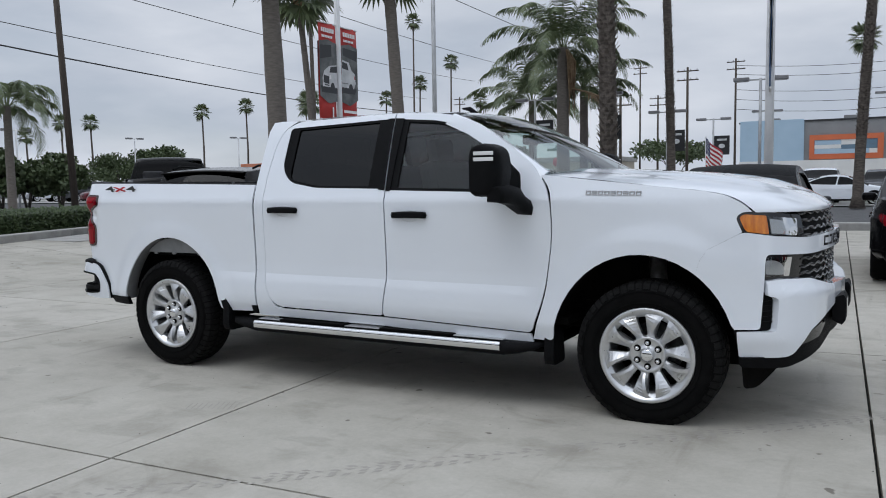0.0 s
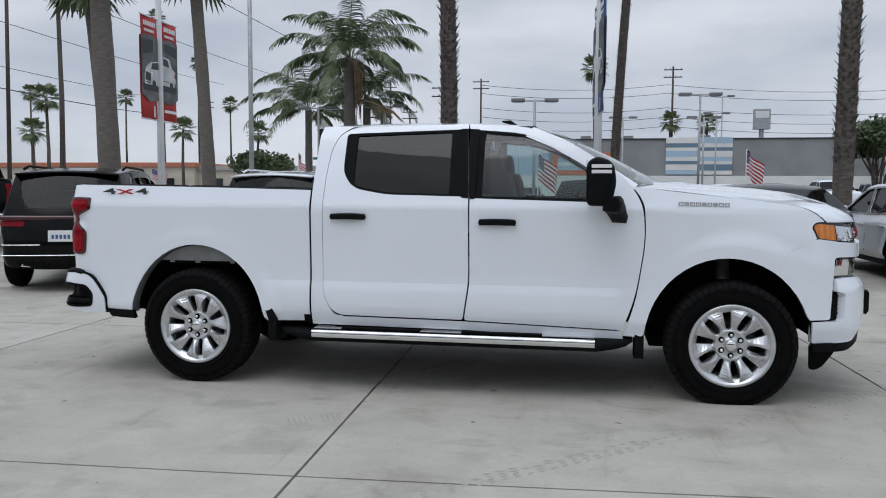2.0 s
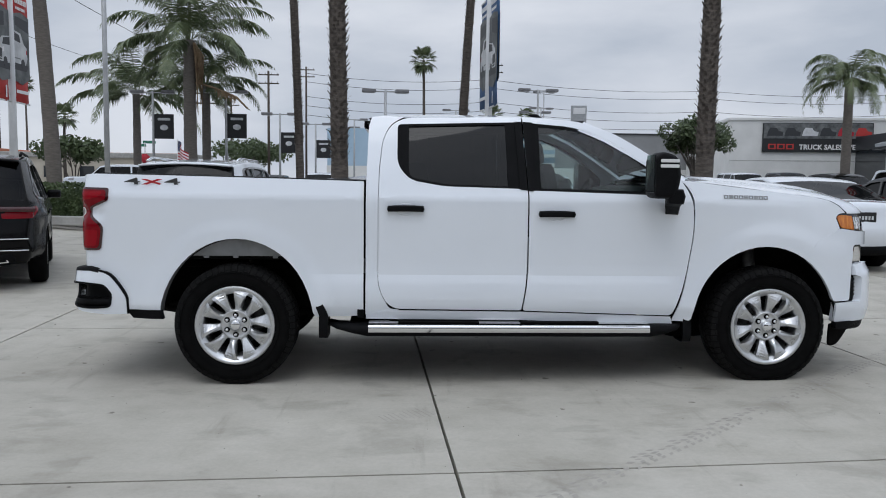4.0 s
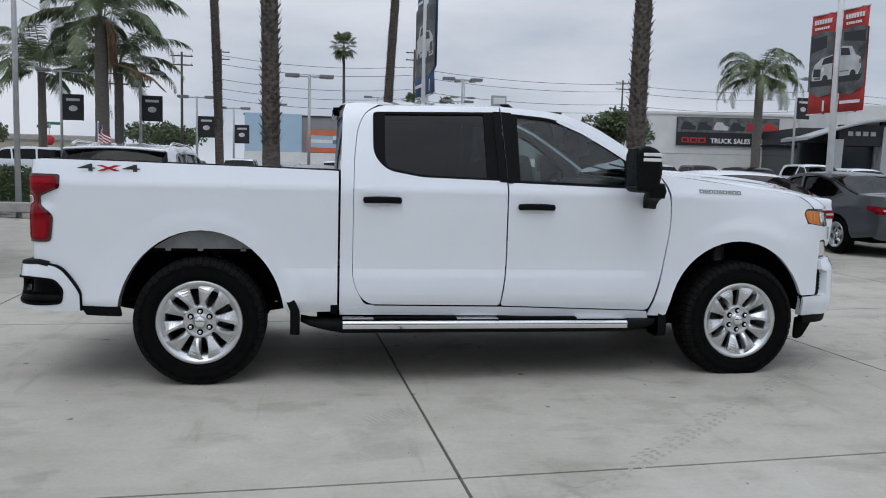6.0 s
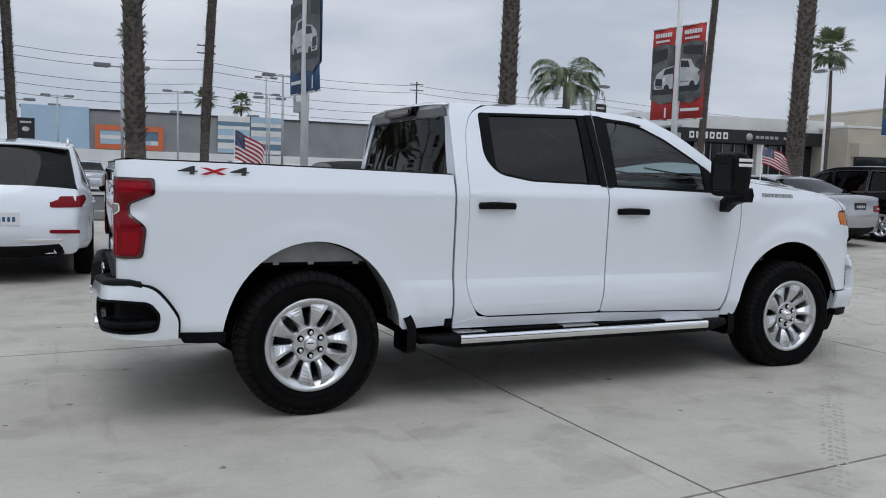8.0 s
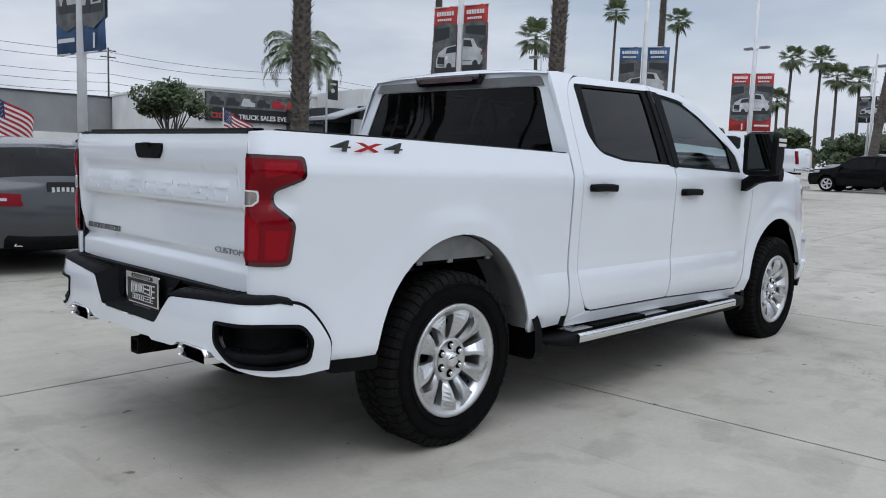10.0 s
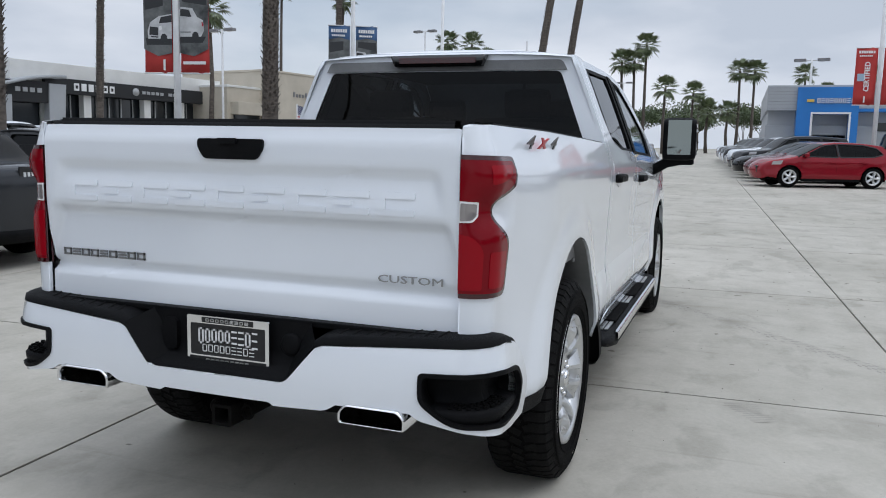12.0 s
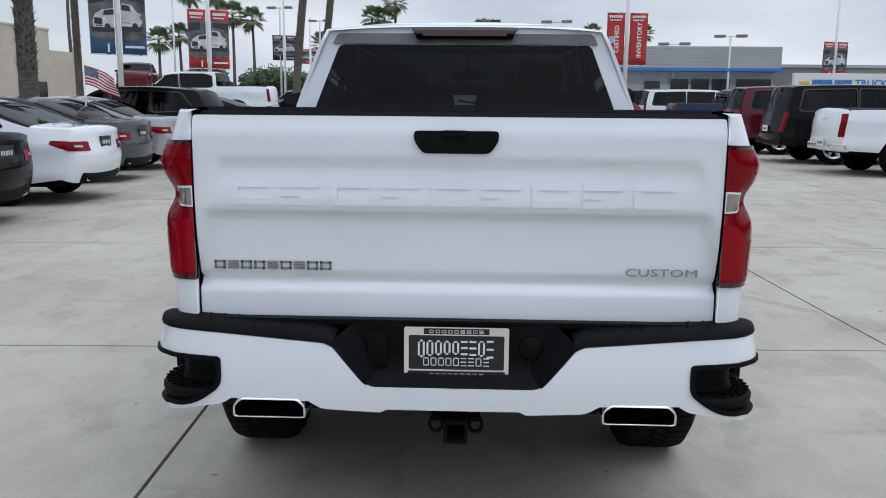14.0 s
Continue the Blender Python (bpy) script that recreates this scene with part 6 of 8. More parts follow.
sheet("road", -90, 18.5, 18.2, 36.0, -0.06 + 0.02, M["asphalt"], "worn grey asphalt street behind the lot", "road")
sheet("pavement", -90, 60, 36.0, 110.0, 0.03, M["kerb"], "pale paving of the lots across the street", "pavement")
sheet("driveway", -30.0, -10.5, 6.0, 18.0, 0.012, M["kerb"], "pale paved drive in from the street", "driveway")
for x0, y0, x1, y1 in ((-30, 18.0, -14, 18.0), (-9.5, 18.0, 18.4, 18.0), (-10.7, 2.2, -13.6, 9.9), (-14.2, 16.0, -6.0, 14.9)):
    run = Vector((x1 - x0, y1 - y0, 0))
    k = thing("kerb", pose(x0, y0, lot_height((x0 + x1) / 2, y0), 0, 0, math.degrees(math.atan2(run.y, run.x))), "low grey concrete kerb", "kerb")
    n = max(1, round(run.length / 3))
    for i in range(n):
        part("kerb_stone", box((run.length / n - 0.01, 0.32, 0.24), (run.length * (i + 0.5) / n, 0, 0.05), 0.03), M["kerb"], k)


def printed(parent, m_base, x0, x1, z0, z1, y, picture=True, flip=1):
    """One hanging cloth of a banner with its plain printed shapes, lying in the x-z plane."""
    w, h = x1 - x0, z1 - z0
    cloth = part("cloth", loft([[(x0 + w * i / 4, y + 0.02 * math.sin(i * 1.7 + j), z0 + h * j / 6) for i in range(5)] for j in range(7)]), m_base, parent)
    sol = cloth.modifiers.new("thick", "SOLIDIFY")
    sol.thickness = 0.004

    def patch(name, pts, m, d):
        for s in (-1, 1):
            part(name, prism([(x0 + w * a, z0 + h * b) for a, b in pts], lambda u, v, k, s=s: Vector((u, y + s * (d + 0.024) + s * k, v)), 0.002), m, cloth)

    bars = ((0.12, 0.90, 0.76, 0.045), (0.16, 0.845, 0.62, 0.025))
    for a, b, ww, hh in bars:
        n = 7
        for i in range(n):
            patch("print_bar", [(a + ww * i / n, b), (a + ww * (i + 0.8) / n, b), (a + ww * (i + 0.8) / n, b + hh), (a + ww * i / n, b + hh)], M["letter_white"], 0.004)
    if picture:
        patch("print_picture", [(0, 0.20 if flip > 0 else 0.24), (0.5, 0.17), (1, 0.24 if flip > 0 else 0.20), (1, 0.80), (0.5, 0.83), (0, 0.80)], M["print_grey"], 0.002)
    return patch


def banner(x, y, turn, m, lamp=True, picture=True, label="pair of printed dealer banners on a white pole", low=3.0, high=5.35):
    b = thing("banner_pole", on_lot(x, y, turn), label, "banner", "banner poles")
    part("pole", tube([(0, 0, 0), (0, 0, 3.2), (0, 0, 8.2)], [0.085, 0.08, 0.06], 12), M["pole_white"], b)
    part("pole_base", lathe([(0.0, 0.5), (0.24, 0.5), (0.26, 0.46), (0.26, 0.0)], 20, lambda a, r, h: Vector((r * math.cos(a), r * math.sin(a), h))), M["kerb"], b)
    low, high = low - lot_height(x, y), high - lot_height(x, y)
    for s in (-1, 1):
        x0, x1 = (0.10, 0.80) if s > 0 else (-0.80, -0.10)
        for z in (low + 0.01, high - 0.01):
            part("banner_arm", tube([(0, 0, z), (s * 0.82, 0, z)], 0.018, 6), M["pole_white"], b)
        patch = printed(b, m, x0, x1, low, high, 0, picture, s)
        if picture:
            if s > 0:
                patch("print_car", [(0.0, 0.36), (0.75, 0.36), (0.86, 0.42), (0.82, 0.52), (0.62, 0.55), (0.45, 0.635), (0.05, 0.65), (0.0, 0.62)], M["print_light"], 0.006)
                patch("print_shade", [(0.0, 0.30), (0.80, 0.30), (0.92, 0.36), (0.0, 0.37)], M["print_dark"], 0.004)
                patch("print_shade", [(0.10, 0.70), (0.95, 0.66), (0.95, 0.77), (0.10, 0.78)], M["print_dark"], 0.004)
                patch("print_lamp", [(0.78, 0.46), (0.84, 0.46), (0.82, 0.50), (0.77, 0.50)], M["flag_red"], 0.008)
                patch("print_door", [(0.02, 0.40), (0.38, 0.40), (0.40, 0.41), (0.02, 0.41)], M["print_grey"], 0.008)
                patch("print_window", [(0.03, 0.56), (0.42, 0.55), (0.34, 0.62), (0.03, 0.63)], M["print_dark"], 0.008)
                patch("print_wheel", [(0.55 + 0.12 * math.cos(t), 0.365 + 0.045 * math.sin(t)) for t in [math.pi * k / 6 for k in range(12)]], M["print_dark"], 0.008)
                patch("print_bar", [(0.1, 0.09), (0.9, 0.09), (0.9, 0.12), (0.1, 0.12)], M["letter_white"], 0.004)
            else:
                patch("print_car", [(0.16, 0.34), (1.0, 0.34), (1.0, 0.58), (0.55, 0.56), (0.24, 0.50), (0.14, 0.42)], M["print_light"], 0.006)
                patch("print_shade", [(0.10, 0.28), (1.0, 0.28), (1.0, 0.35), (0.06, 0.35)], M["print_dark"], 0.004)
                patch("print_shade", [(0.05, 0.62), (0.70, 0.66), (0.70, 0.78), (0.05, 0.76)], M["print_dark"], 0.004)
                patch("print_lamp", [(0.56, 0.42), (0.66, 0.43), (0.64, 0.47), (0.55, 0.46)], M["letter_white"], 0.008)
                patch("print_bar", [(0.26, 0.355), (0.52, 0.350), (0.52, 0.362), (0.26, 0.368)], M["print_dark"], 0.008)
                patch("print_window", [(0.55, 0.49), (1.0, 0.50), (1.0, 0.57), (0.62, 0.55)], M["print_dark"], 0.008)
                patch("print_grille", [(0.2, 0.38), (0.52, 0.37), (0.52, 0.45), (0.22, 0.46)], M["print_dark"], 0.008)
                patch("print_wheel", [(0.72 + 0.12 * math.cos(t), 0.345 + 0.045 * math.sin(t)) for t in [math.pi * k / 6 for k in range(12)]], M["print_dark"], 0.008)
                for q in (1, -1):
                    words("1", 0.34, Matrix.Translation((-0.38 + (0 if q > 0 else -0.0), -q * 0.034, low + 0.08)) @ (Matrix.Rotation(radians(90), 4, "X") if q > 0 else Matrix.Rotation(radians(180), 4, "Z") @ Matrix.Rotation(radians(90), 4, "X")), M["letter_white"], b, "banner_figure", 0.001, 1.0, 0.01)
        else:
            body, size = ("INVENTORY", 0.26) if s > 0 else ("CERTIFIED", 0.24)
            words(body, size, Matrix.Translation(((x0 + x1) / 2 + 0.12, -0.034, low + (0.30 if s > 0 else 0.48))) @ Matrix.Rotation(radians(90), 4, "X") @ Matrix.Rotation(radians(90), 4, "Z"), M["letter_white"], b, "banner_word", 0.001, 0.93, 0.006)
            if s < 0:
                words("1", 0.30, Matrix.Translation((x0 + 0.28, -0.034, low + 0.10)) @ Matrix.Rotation(radians(90), 4, "X"), M["letter_white"], b, "banner_figure", 0.001, 1.0, 0.01)
                patch("print_patch", [(0.12, 0.42), (0.45, 0.42), (0.45, 0.55), (0.12, 0.55)], M["wall_blue"], 0.004)
    return b


banner(-7.15, 11.25, 90, M["banner_red"])
banner(3.0, 10.9, 97, M["banner_blue"])
banner(12.62, 11.0, -78, M["banner_red"])
banner(21.2, 10.7, -62, M["banner_blue"])
banner(29.7, 10.7, -66, M["banner_red"])
banner(53.0, 13.0, -78, M["banner_black"], low=4.7, high=6.4)
banner(68.5, 14.3, -78, M["banner_red"], low=5.3, high=6.6)
banner(80.5, 12.7, -75, M["banner_red"], picture=False)
banner(28.85, -6.0, -84, M["banner_red"], picture=False, low=3.2, high=5.2, label="pair of red dealer banners with white words on a white pole")
banner(45.0, -21.0, -75, M["banner_red"], low=3.5, high=5.5)


def lot_lamp(x, y, h, turn, heads=2, reach=0.55, m="pole_grey", label="grey lot lamp with flat shoebox heads on a pole", sign=False):
    b = thing("street_lamp", on_lot(x, y, turn), label, "lamp post", "lot lamps")
    part("pole", tube([(0, 0, 0), (0, 0, h)], [0.075, 0.055], 10), M[m], b)
    part("cross_arm", box((reach * 2 if heads == 2 else reach, 0.05, 0.06), (0 if heads == 2 else reach / 2, 0, h - 0.06), 0.01), M[m], b)
    for s in ((-1, 1) if heads == 2 else (1,)):
        head = part("lamp_head", box((0.62, 0.36, 0.15), (s * (reach + 0.2), 0, h - 0.03), 0.03), M["lamp_grey"], b)
        part("diffuser", box((0.5, 0.27, 0.02), (s * (reach + 0.2), 0, h - 0.112), 0.005), M["print_light"], head)
    if sign:
        for s in (-1,):
            part("cloth", box((0.95, 0.02, 1.2), (s * 0.0 + 0.52, 0, h - 1.7), 0.004), M["banner_black"], b)
            part("print_bar", box((0.6, 0.026, 0.12), (0.52, 0, h - 1.35), 0.002), M["print_light"], b)
            part("print_patch", prism([(0.52 + 0.2 * math.cos(a), h - 1.75 + 0.14 * math.sin(a)) for a in [math.pi * k / 5 for k in range(10)]], lambda u, v, d: Vector((u, -0.013 + d, v)), 0.026), M["print_light"], b)
    return b


for x, y, h, t, sign in ((8.3, 35.9, 6.2, 5, False), (0.4, 30.3, 5.5, 5, False), (-7.5, 33.9, 5.7, 5, True), (14.9, 71.5, 10.0, 5, False), (-11.0, 33.8, 5.4, 0, True), (-6.0, 41.5, 5.3, 0, True), (-4.6, 48.0, 5.2, 0, True), (13.0, 62.0, 7.6, 5, False), (5.4, 57.0, 7.0, 5, False), (27.5, 36.0, 6.8, 10, True), (10.0, 47.0, 6.0, 5, False), (-2.6, 58.0, 6.3, 5, False)):
    lot_lamp(x, y, h, t, sign=sign)
lot_lamp(-6.6, 15.2, 8.0, 30, m="pole_grey", label="tall plain grey lamp pole")
for x, y, h in ((46.2, -5.0, 6.0), (45.3, -11.8, 4.7), (44.5, -14.8, 5.1), (51.9, 20.3, 9.0), (54.4, 13.6, 7.6), (62.0, 12.2, 7.4), (70.0, 11.0, 7.2), (78.0, 9.6, 7.0), (35.5, 26.0, 7.2), (-44, 27.0, 5.0), (-60, 50, 6.0), (-52, 56, 6.0)):
    lot_lamp(x, y, h, 80, reach=0.4, m="pole_white", label="white lot lamp with twin heads")

# utility poles and wires
def power_pole(x, y, h, arms=2, lean=(0, 0), r=0.16):
    b = thing("utility_pole", pose(x, y, lot_height(x, y) - 0.02), "dark timber utility pole with cross arms", "utility pole", "utility poles")
    part("pole", tube([(0, 0, 0), (lean[0], lean[1], h)], [r, r * 0.7], 9), M["timber"], b)
    for k in range(arms):
        part("cross_arm", box((2.2, 0.10, 0.12), (lean[0], lean[1], h - 0.4 - 0.9 * k), 0.01), M["timber"], b)
        for i in range(4):
            part("insulator", tube([(lean[0] - 0.95 + 0.63 * i, lean[1], h - 0.34 - 0.9 * k), (lean[0] - 0.95 + 0.63 * i, lean[1], h - 0.18 - 0.9 * k)], [0.05, 0.03], 6), M["pole_grey"], b)


power_pole(-34.0, 23.6, 16.0, 0, (-0.3, -0.5), 0.20)
power_pole(-40.0, 47.4, 20.0, 0, (0.1, 0.3), 0.17)
for x, y, h in ((-12.9, 80, 12.6), (-11.4, 101, 16.0), (-22, 105, 12.5), (12.9, 96.5, 16.5), (-78, 92, 12), (-60, 120, 16), (46, 110, 15), (78, 110, 15), (-17, 70, 9.5), (-30, 126, 19.6)):
    power_pole(x, y, h)


def wire(points, r=0.02, sag=0.5):
    bm = bmesh.new()
    for a, b in zip(points, points[1:]):
        a, b = Vector(a), Vector(b)
        add_tube(bm, [a.lerp(b, k / 12) + Vector((0, 0, -sag * 4 * (k / 12) * (1 - k / 12))) for k in range(13)], r, 5)
    tagged(part("overhead_wire", bm, M["wire"]), "thin dark overhead power wire", "wire", "overhead wires")


for near, far_end, r in (((-42.0, 16.0, 10.6), (-70, 118, 14.0), 0.055), ((-42.4, 15.6, 12.0), (-66, 119, 16.2), 0.03), ((-38.5, 18.6, 14.2), (-58, 122, 19.0), 0.03), ((-33.0, 24.5, 15.4), (-46, 124, 19.6), 0.03), ((-26.0, 30.0, 16.8), (-30, 126, 19.0), 0.03)):
    wire([near, far_end], r, 0.8)
for z in (15.4, 14.3, 12.4, 11.2, 10.0):
    wire([(-11.4, 101, z), (13, 104, z), (46, 110, z - 0.3), (78, 110, z), (150, 120, z)], 0.03, 0.7)


def flag(x, y, turn, seed, size=1.0, top=2.25):
    """A small striped flag on a thin staff."""
    b = thing("flag", on_lot(x, y, turn), "small striped flag with a starred blue corner flying on a staff", "flag", "flags on staffs")
    part("staff", tube([(0, 0, 0), (0, 0, top)], 0.012, 6), M["pole_white"], b)
    ph = seed * 1.3

    def cloth(u, v):
        fall = 0.40 * size * u ** 1.4
        return Vector((u * 0.92 * size + 0.05 * math.sin(7 * u + 3 * v + ph) * u, 0.09 * math.sin(6.5 * u + ph) * u, top - 0.03 - fall - v * 0.58 * size))

    for i in range(13):
        v0, v1 = i / 13, (i + 1) / 13
        u0 = 0.4 if i < 7 else 0.0
        part("stripe", loft([[cloth(u0 + (1.0 - u0) * k / 8, v) for k in range(9)] for v in (v0, v1)]), M["flag_red"] if i % 2 == 0 else M["letter_white"], b)
    canton = part("canton", loft([[cloth(0.4 * k / 6, v) for k in range(7)] for v in (0, 0.18, 0.36, 7 / 13)]), M["flag_blue"], b)
    bm = bmesh.new()
    for i in range(9):
        for j in range(6 if i % 2 == 0 else 5):
            c = cloth(0.03 + 0.066 * j + (0.033 if i % 2 else 0), 0.035 + 0.058 * i)
            for s in (-1, 1):
                bm.faces.new([bm.verts.new(c + Vector((0.0085 * math.cos(a), s * 0.004, 0.0085 * math.sin(a)))) for a in [0.3 + 1.2566 * q for q in range(5)]])
    tagged(part("stars", bm, M["letter_white"], canton), kind="stuff")


for x, y, t, s, k in ((6.1, 11.5, -82, 1, 0.85), (1.72, 11.6, -62, 2, 1.0), (11.90, 7.35, -60, 3, 0.62), (-3.6, 10.9, -60, 5, 0.7), (-20.0, 33.0, 0, 6, 0.9)):
    flag(x, y, t, s, k, 2.10 if k < 0.65 else 2.25)

# the painted hall across the street
hall = thing("painted_hall", pose(0, 63, 0), "long low hall painted pale blue, grey and orange", "building")
part("wall", box((40.0, 14.0, 5.7), (14.8, 7.2, 2.85), 0.02), M["wall_grey"], hall)
part("coping", box((40.2, 14.2, 0.12), (14.8, 7.2, 5.76), 0.02), M["print_dark"], hall)
part("plinth", box((40.1, 0.2, 2.7), (14.8, 0.12, 1.35), 0.01), M["stucco_white"], hall)
part("wall_panel", box((4.7, 0.12, 3.2), (-2.85, 0.12, 4.3), 0.01), M["wall_blue"], hall)
frame_bm = panel([[(-0.1, 2.75), (4.95, 2.75), (4.95, 4.62), (-0.1, 4.62)], [(0.25, 3.15), (0.25, 4.22), (4.55, 4.22), (4.55, 3.15)]], lambda u, v, d: Vector((u, 0.02 + d, v)), 1.0, 0.12)
part("orange_frame", frame_bm, M["wall_orange"], hall)
for x0, x1, z0, z1, m in ((0.25, 2.1, 3.15, 3.55, "wall_blue"), (0.25, 2.1, 3.55, 3.85, "stucco_white"), (0.25, 2.1, 3.85, 4.22, "wall_blue"), (2.1, 4.0, 3.15, 3.5, "wall_blue"), (2.1, 4.55, 3.5, 3.82, "wall_deep"), (2.1, 3.4, 3.82, 4.22, "stucco_white"), (3.4, 4.55, 3.82, 4.22, "wall_deep"), (4.0, 4.55, 3.15, 3.5, "stucco_white")):
    part("wall_panel", box((x1 - x0 - 0.01, 0.1, z1 - z0 - 0.01), ((x0 + x1) / 2, 0.12, (z0 + z1) / 2), 0.004), M[m], hall)
rng = random.Random(5)
for k, (x0, x1) in enumerate(((9.2, 11.8), (11.9, 14.5))):
    z = 2.8
    i = 0
    while z < 5.6:
        dz = (0.34, 0.5, 0.28)[i % 3]
        part("wall_panel", box((x1 - x0, 0.1, dz - 0.01), ((x0 + x1) / 2, 0.10, z + dz / 2), 0.004), M[("wall_blue", "stucco_white", "wall_deep", "stucco_white")[(i + k) % 4]], hall)
        z += dz
        i += 1
for x in (-3.0, 2.6, 6.2, 12.6):
    part("roof_unit", box((0.9, 1.2, 0.4), (x, 3.0, 6.0), 0.03), M["wall_grey"], hall)

# white hall with a wide picture sign
ang = math.degrees(math.atan2(-1.2, 7.0))
shop = thing("white_hall", pose(25.4, 46.6, 0.2, 0, 0, ang), "white block hall with a wide dark picture sign", "building")
part("wall", box((12.0, 16.0, 5.6), (3.9, 8.2, 2.8), 0.03), M["stucco_white"], shop)
part("wall_joint", box((12.02, 0.02, 0.03), (3.9, 0.19, 2.9)), M["kerb"], shop)
part("parapet", box((12.2, 16.2, 0.18), (3.9, 8.2, 5.68), 0.02), M["stucco_white"], shop)
sg = part("sign", box((7.05, 0.14, 1.95), (3.52, 0.10, 4.45), 0.02), M["banner_black"], shop, "dark sign with a row of vehicles and white words")
part("sign_picture", box((6.95, 0.02, 1.0), (3.52, 0.02, 4.88)), M["print_grey"], sg)
for i in range(6):
    x0, tone = 0.25 + 1.13 * i, ("print_dark", "print_dark", "print_light", "print_dark", "flag_red", "banner_red")[i]
    part("sign_vehicle", prism([(x0, 4.55), (x0 + 1.0, 4.55), (x0 + 1.05, 4.8), (x0 + 0.75, 4.88), (x0 + 0.62, 5.08), (x0 + 0.2, 5.1), (x0 + 0.06, 4.85)], lambda u, v, d: Vector((u, 0.0 - d, v)), 0.012), M[tone], sg)
words("TRUCK SALES EVENT!", 0.46, Matrix.Translation((2.35, 0.015, 3.66)) @ Matrix.Rotation(radians(90), 4, "X"), M["letter_white"], sg, "sign_word", 0.01, 0.98, 0.012)
for i in range(3):
    part("sign_block", box((0.5, 0.03, 0.36), (0.6 + 0.58 * i, 0.01, 3.84), 0.01), M["banner_red"], sg)
    part("sign_block", box((0.3, 0.04, 0.2), (0.6 + 0.58 * i, 0.005, 3.84), 0.01), M["banner_black"], sg)
for i in range(5):
    leafy_tree(26.0 + 1.5 * i, 45.2 - 0.2 * i, 1.3, 0.6, 2, 80 + i, 0.05, 26, "small clipped shrub at the foot of a wall")

# dealership with a black fascia
dealer = thing("dealership", pose(33.0, 38.05, 0.45, 0, 0, ang), "white dealership with a black fascia over shop windows", "building")
part("wall", box((16.0, 14.0, 4.2), (7.6, 8.2, 2.1), 0.03), M["shop_glass"], dealer)
part("roof", box((16.6, 15.0, 1.3), (7.8, 8.0, 5.0), 0.03), M["stucco_white"], dealer)
part("fascia", box((13.6, 0.5, 0.92), (8.3, 0.45, 4.28), 0.02), M["banner_black"], dealer)
for x in (1.6, 4.6, 9.3, 12.3, 14.9):
    part("pillar", box((0.55, 0.5, 3.9), (x, 0.75, 1.92), 0.02), M["stucco_white"], dealer)
for i in range(14):
    part("mullion", box((0.07, 0.08, 3.8), (1.9 + 0.95 * i, 1.12, 1.9), 0.01), M["pole_grey"], dealer)
for i in range(6):
    part("sign_letter", box((0.36, 0.05, 0.46), (3.62 + 0.52 * i, 0.18, 4.28), 0.02), M["letter_white"], dealer)
    if i not in (1, 2):
        part("sign_letter", box((0.16, 0.06, 0.2), (3.62 + 0.52 * i, 0.175, 4.28), 0.01), M["banner_black"], dealer)
part("sign_disc", lathe([(0.0, 0.0), (0.26, 0.0), (0.26, 0.06)], 18, lambda a, r, h: Vector((8.1 + r * math.cos(a), 0.15 + h, 4.28 + r * math.sin(a)))), M["pole_grey"], dealer)
for i in range(8):
    part("sign_letter", box((0.27, 0.05, 0.2), (8.75 + 0.38 * i + (0.35 if i > 4 else 0), 0.18, 4.28), 0.01), M["pole_grey"], dealer)
part("entrance_pillar", prism([(1.5, 0.0), (2.5, 0.0), (2.75, 4.3), (1.65, 4.3)], lambda u, v, d: Vector((u - 0.4, -0.6 + d, v)), 0.5), M["metal_grey"], dealer, "pale grey leaning entrance pillar")
part("entrance_pillar", prism([(-1.9, 0.0), (-1.2, 0.0), (-1.1, 3.5), (-1.8, 3.5)], lambda u, v, d: Vector((u, -0.6 + d, v)), 0.4), M["metal_grey"], dealer)
part("roof_blade", loft([[(-3.4 + 5.6 * k / 12, y, 3.40 + 1.25 * math.sin(math.pi / 2 * k / 12) + dz) for y, dz in ((-0.9, 0.0), (-0.9, 0.18), (3.0, 0.18), (3.0, 0.0))] for k in range(13)], close=True, cap=True), M["metal_grey"], dealer, "pale grey curved roof blade over the entrance")
part("entrance_sign", box((2.7, 0.3, 1.25), (0.0, -0.35, 3.75), 0.02), M["banner_black"], dealer)
for i in range(4):
    part("sign_letter", box((0.3, 0.05, 0.26), (-0.7 + 0.45 * i, -0.52, 3.85), 0.01), M["pole_grey"], dealer)
part("entrance_glass", box((2.6, 0.3, 3.4), (-0.2, 0.4, 1.7), 0.02), M["shop_glass"], dealer)
part("side_wing", box((2.6, 8.0, 3.4), (-1.6, 5.6, 1.7), 0.02), M["shop_glass"], dealer)
part("side_roof", box((2.8, 8.6, 0.9), (-1.6, 5.6, 3.8), 0.02), M["print_dark"], dealer)

# beige showroom
cad = thing("showroom", pose(44.2, 32.7, 0.6, 0, 0, ang), "beige stucco showroom with stepped parapets", "building")
part("wall", box((3.8, 9.0, 4.9), (4.0, 5.6, 2.45), 0.03), M["stucco_beige"], cad)
part("tower", box((6.4, 9.0, 6.3), (8.8, 5.0, 3.15), 0.03), M["stucco_beige"], cad)
part("wall", box((5.0, 8.0, 5.0), (14.0, 5.2, 2.5), 0.03), M["stucco_beige"], cad)
part("parapet", box((3.9, 9.1, 0.16), (4.0, 5.6, 4.98), 0.02), M["stucco_white"], cad)
part("parapet", box((6.5, 9.1, 0.16), (8.8, 5.0, 6.38), 0.02), M["stucco_beige"], cad)
part("window", box((2.6, 0.2, 2.2), (4.0, 1.05, 1.9), 0.01), M["shop_glass"], cad)
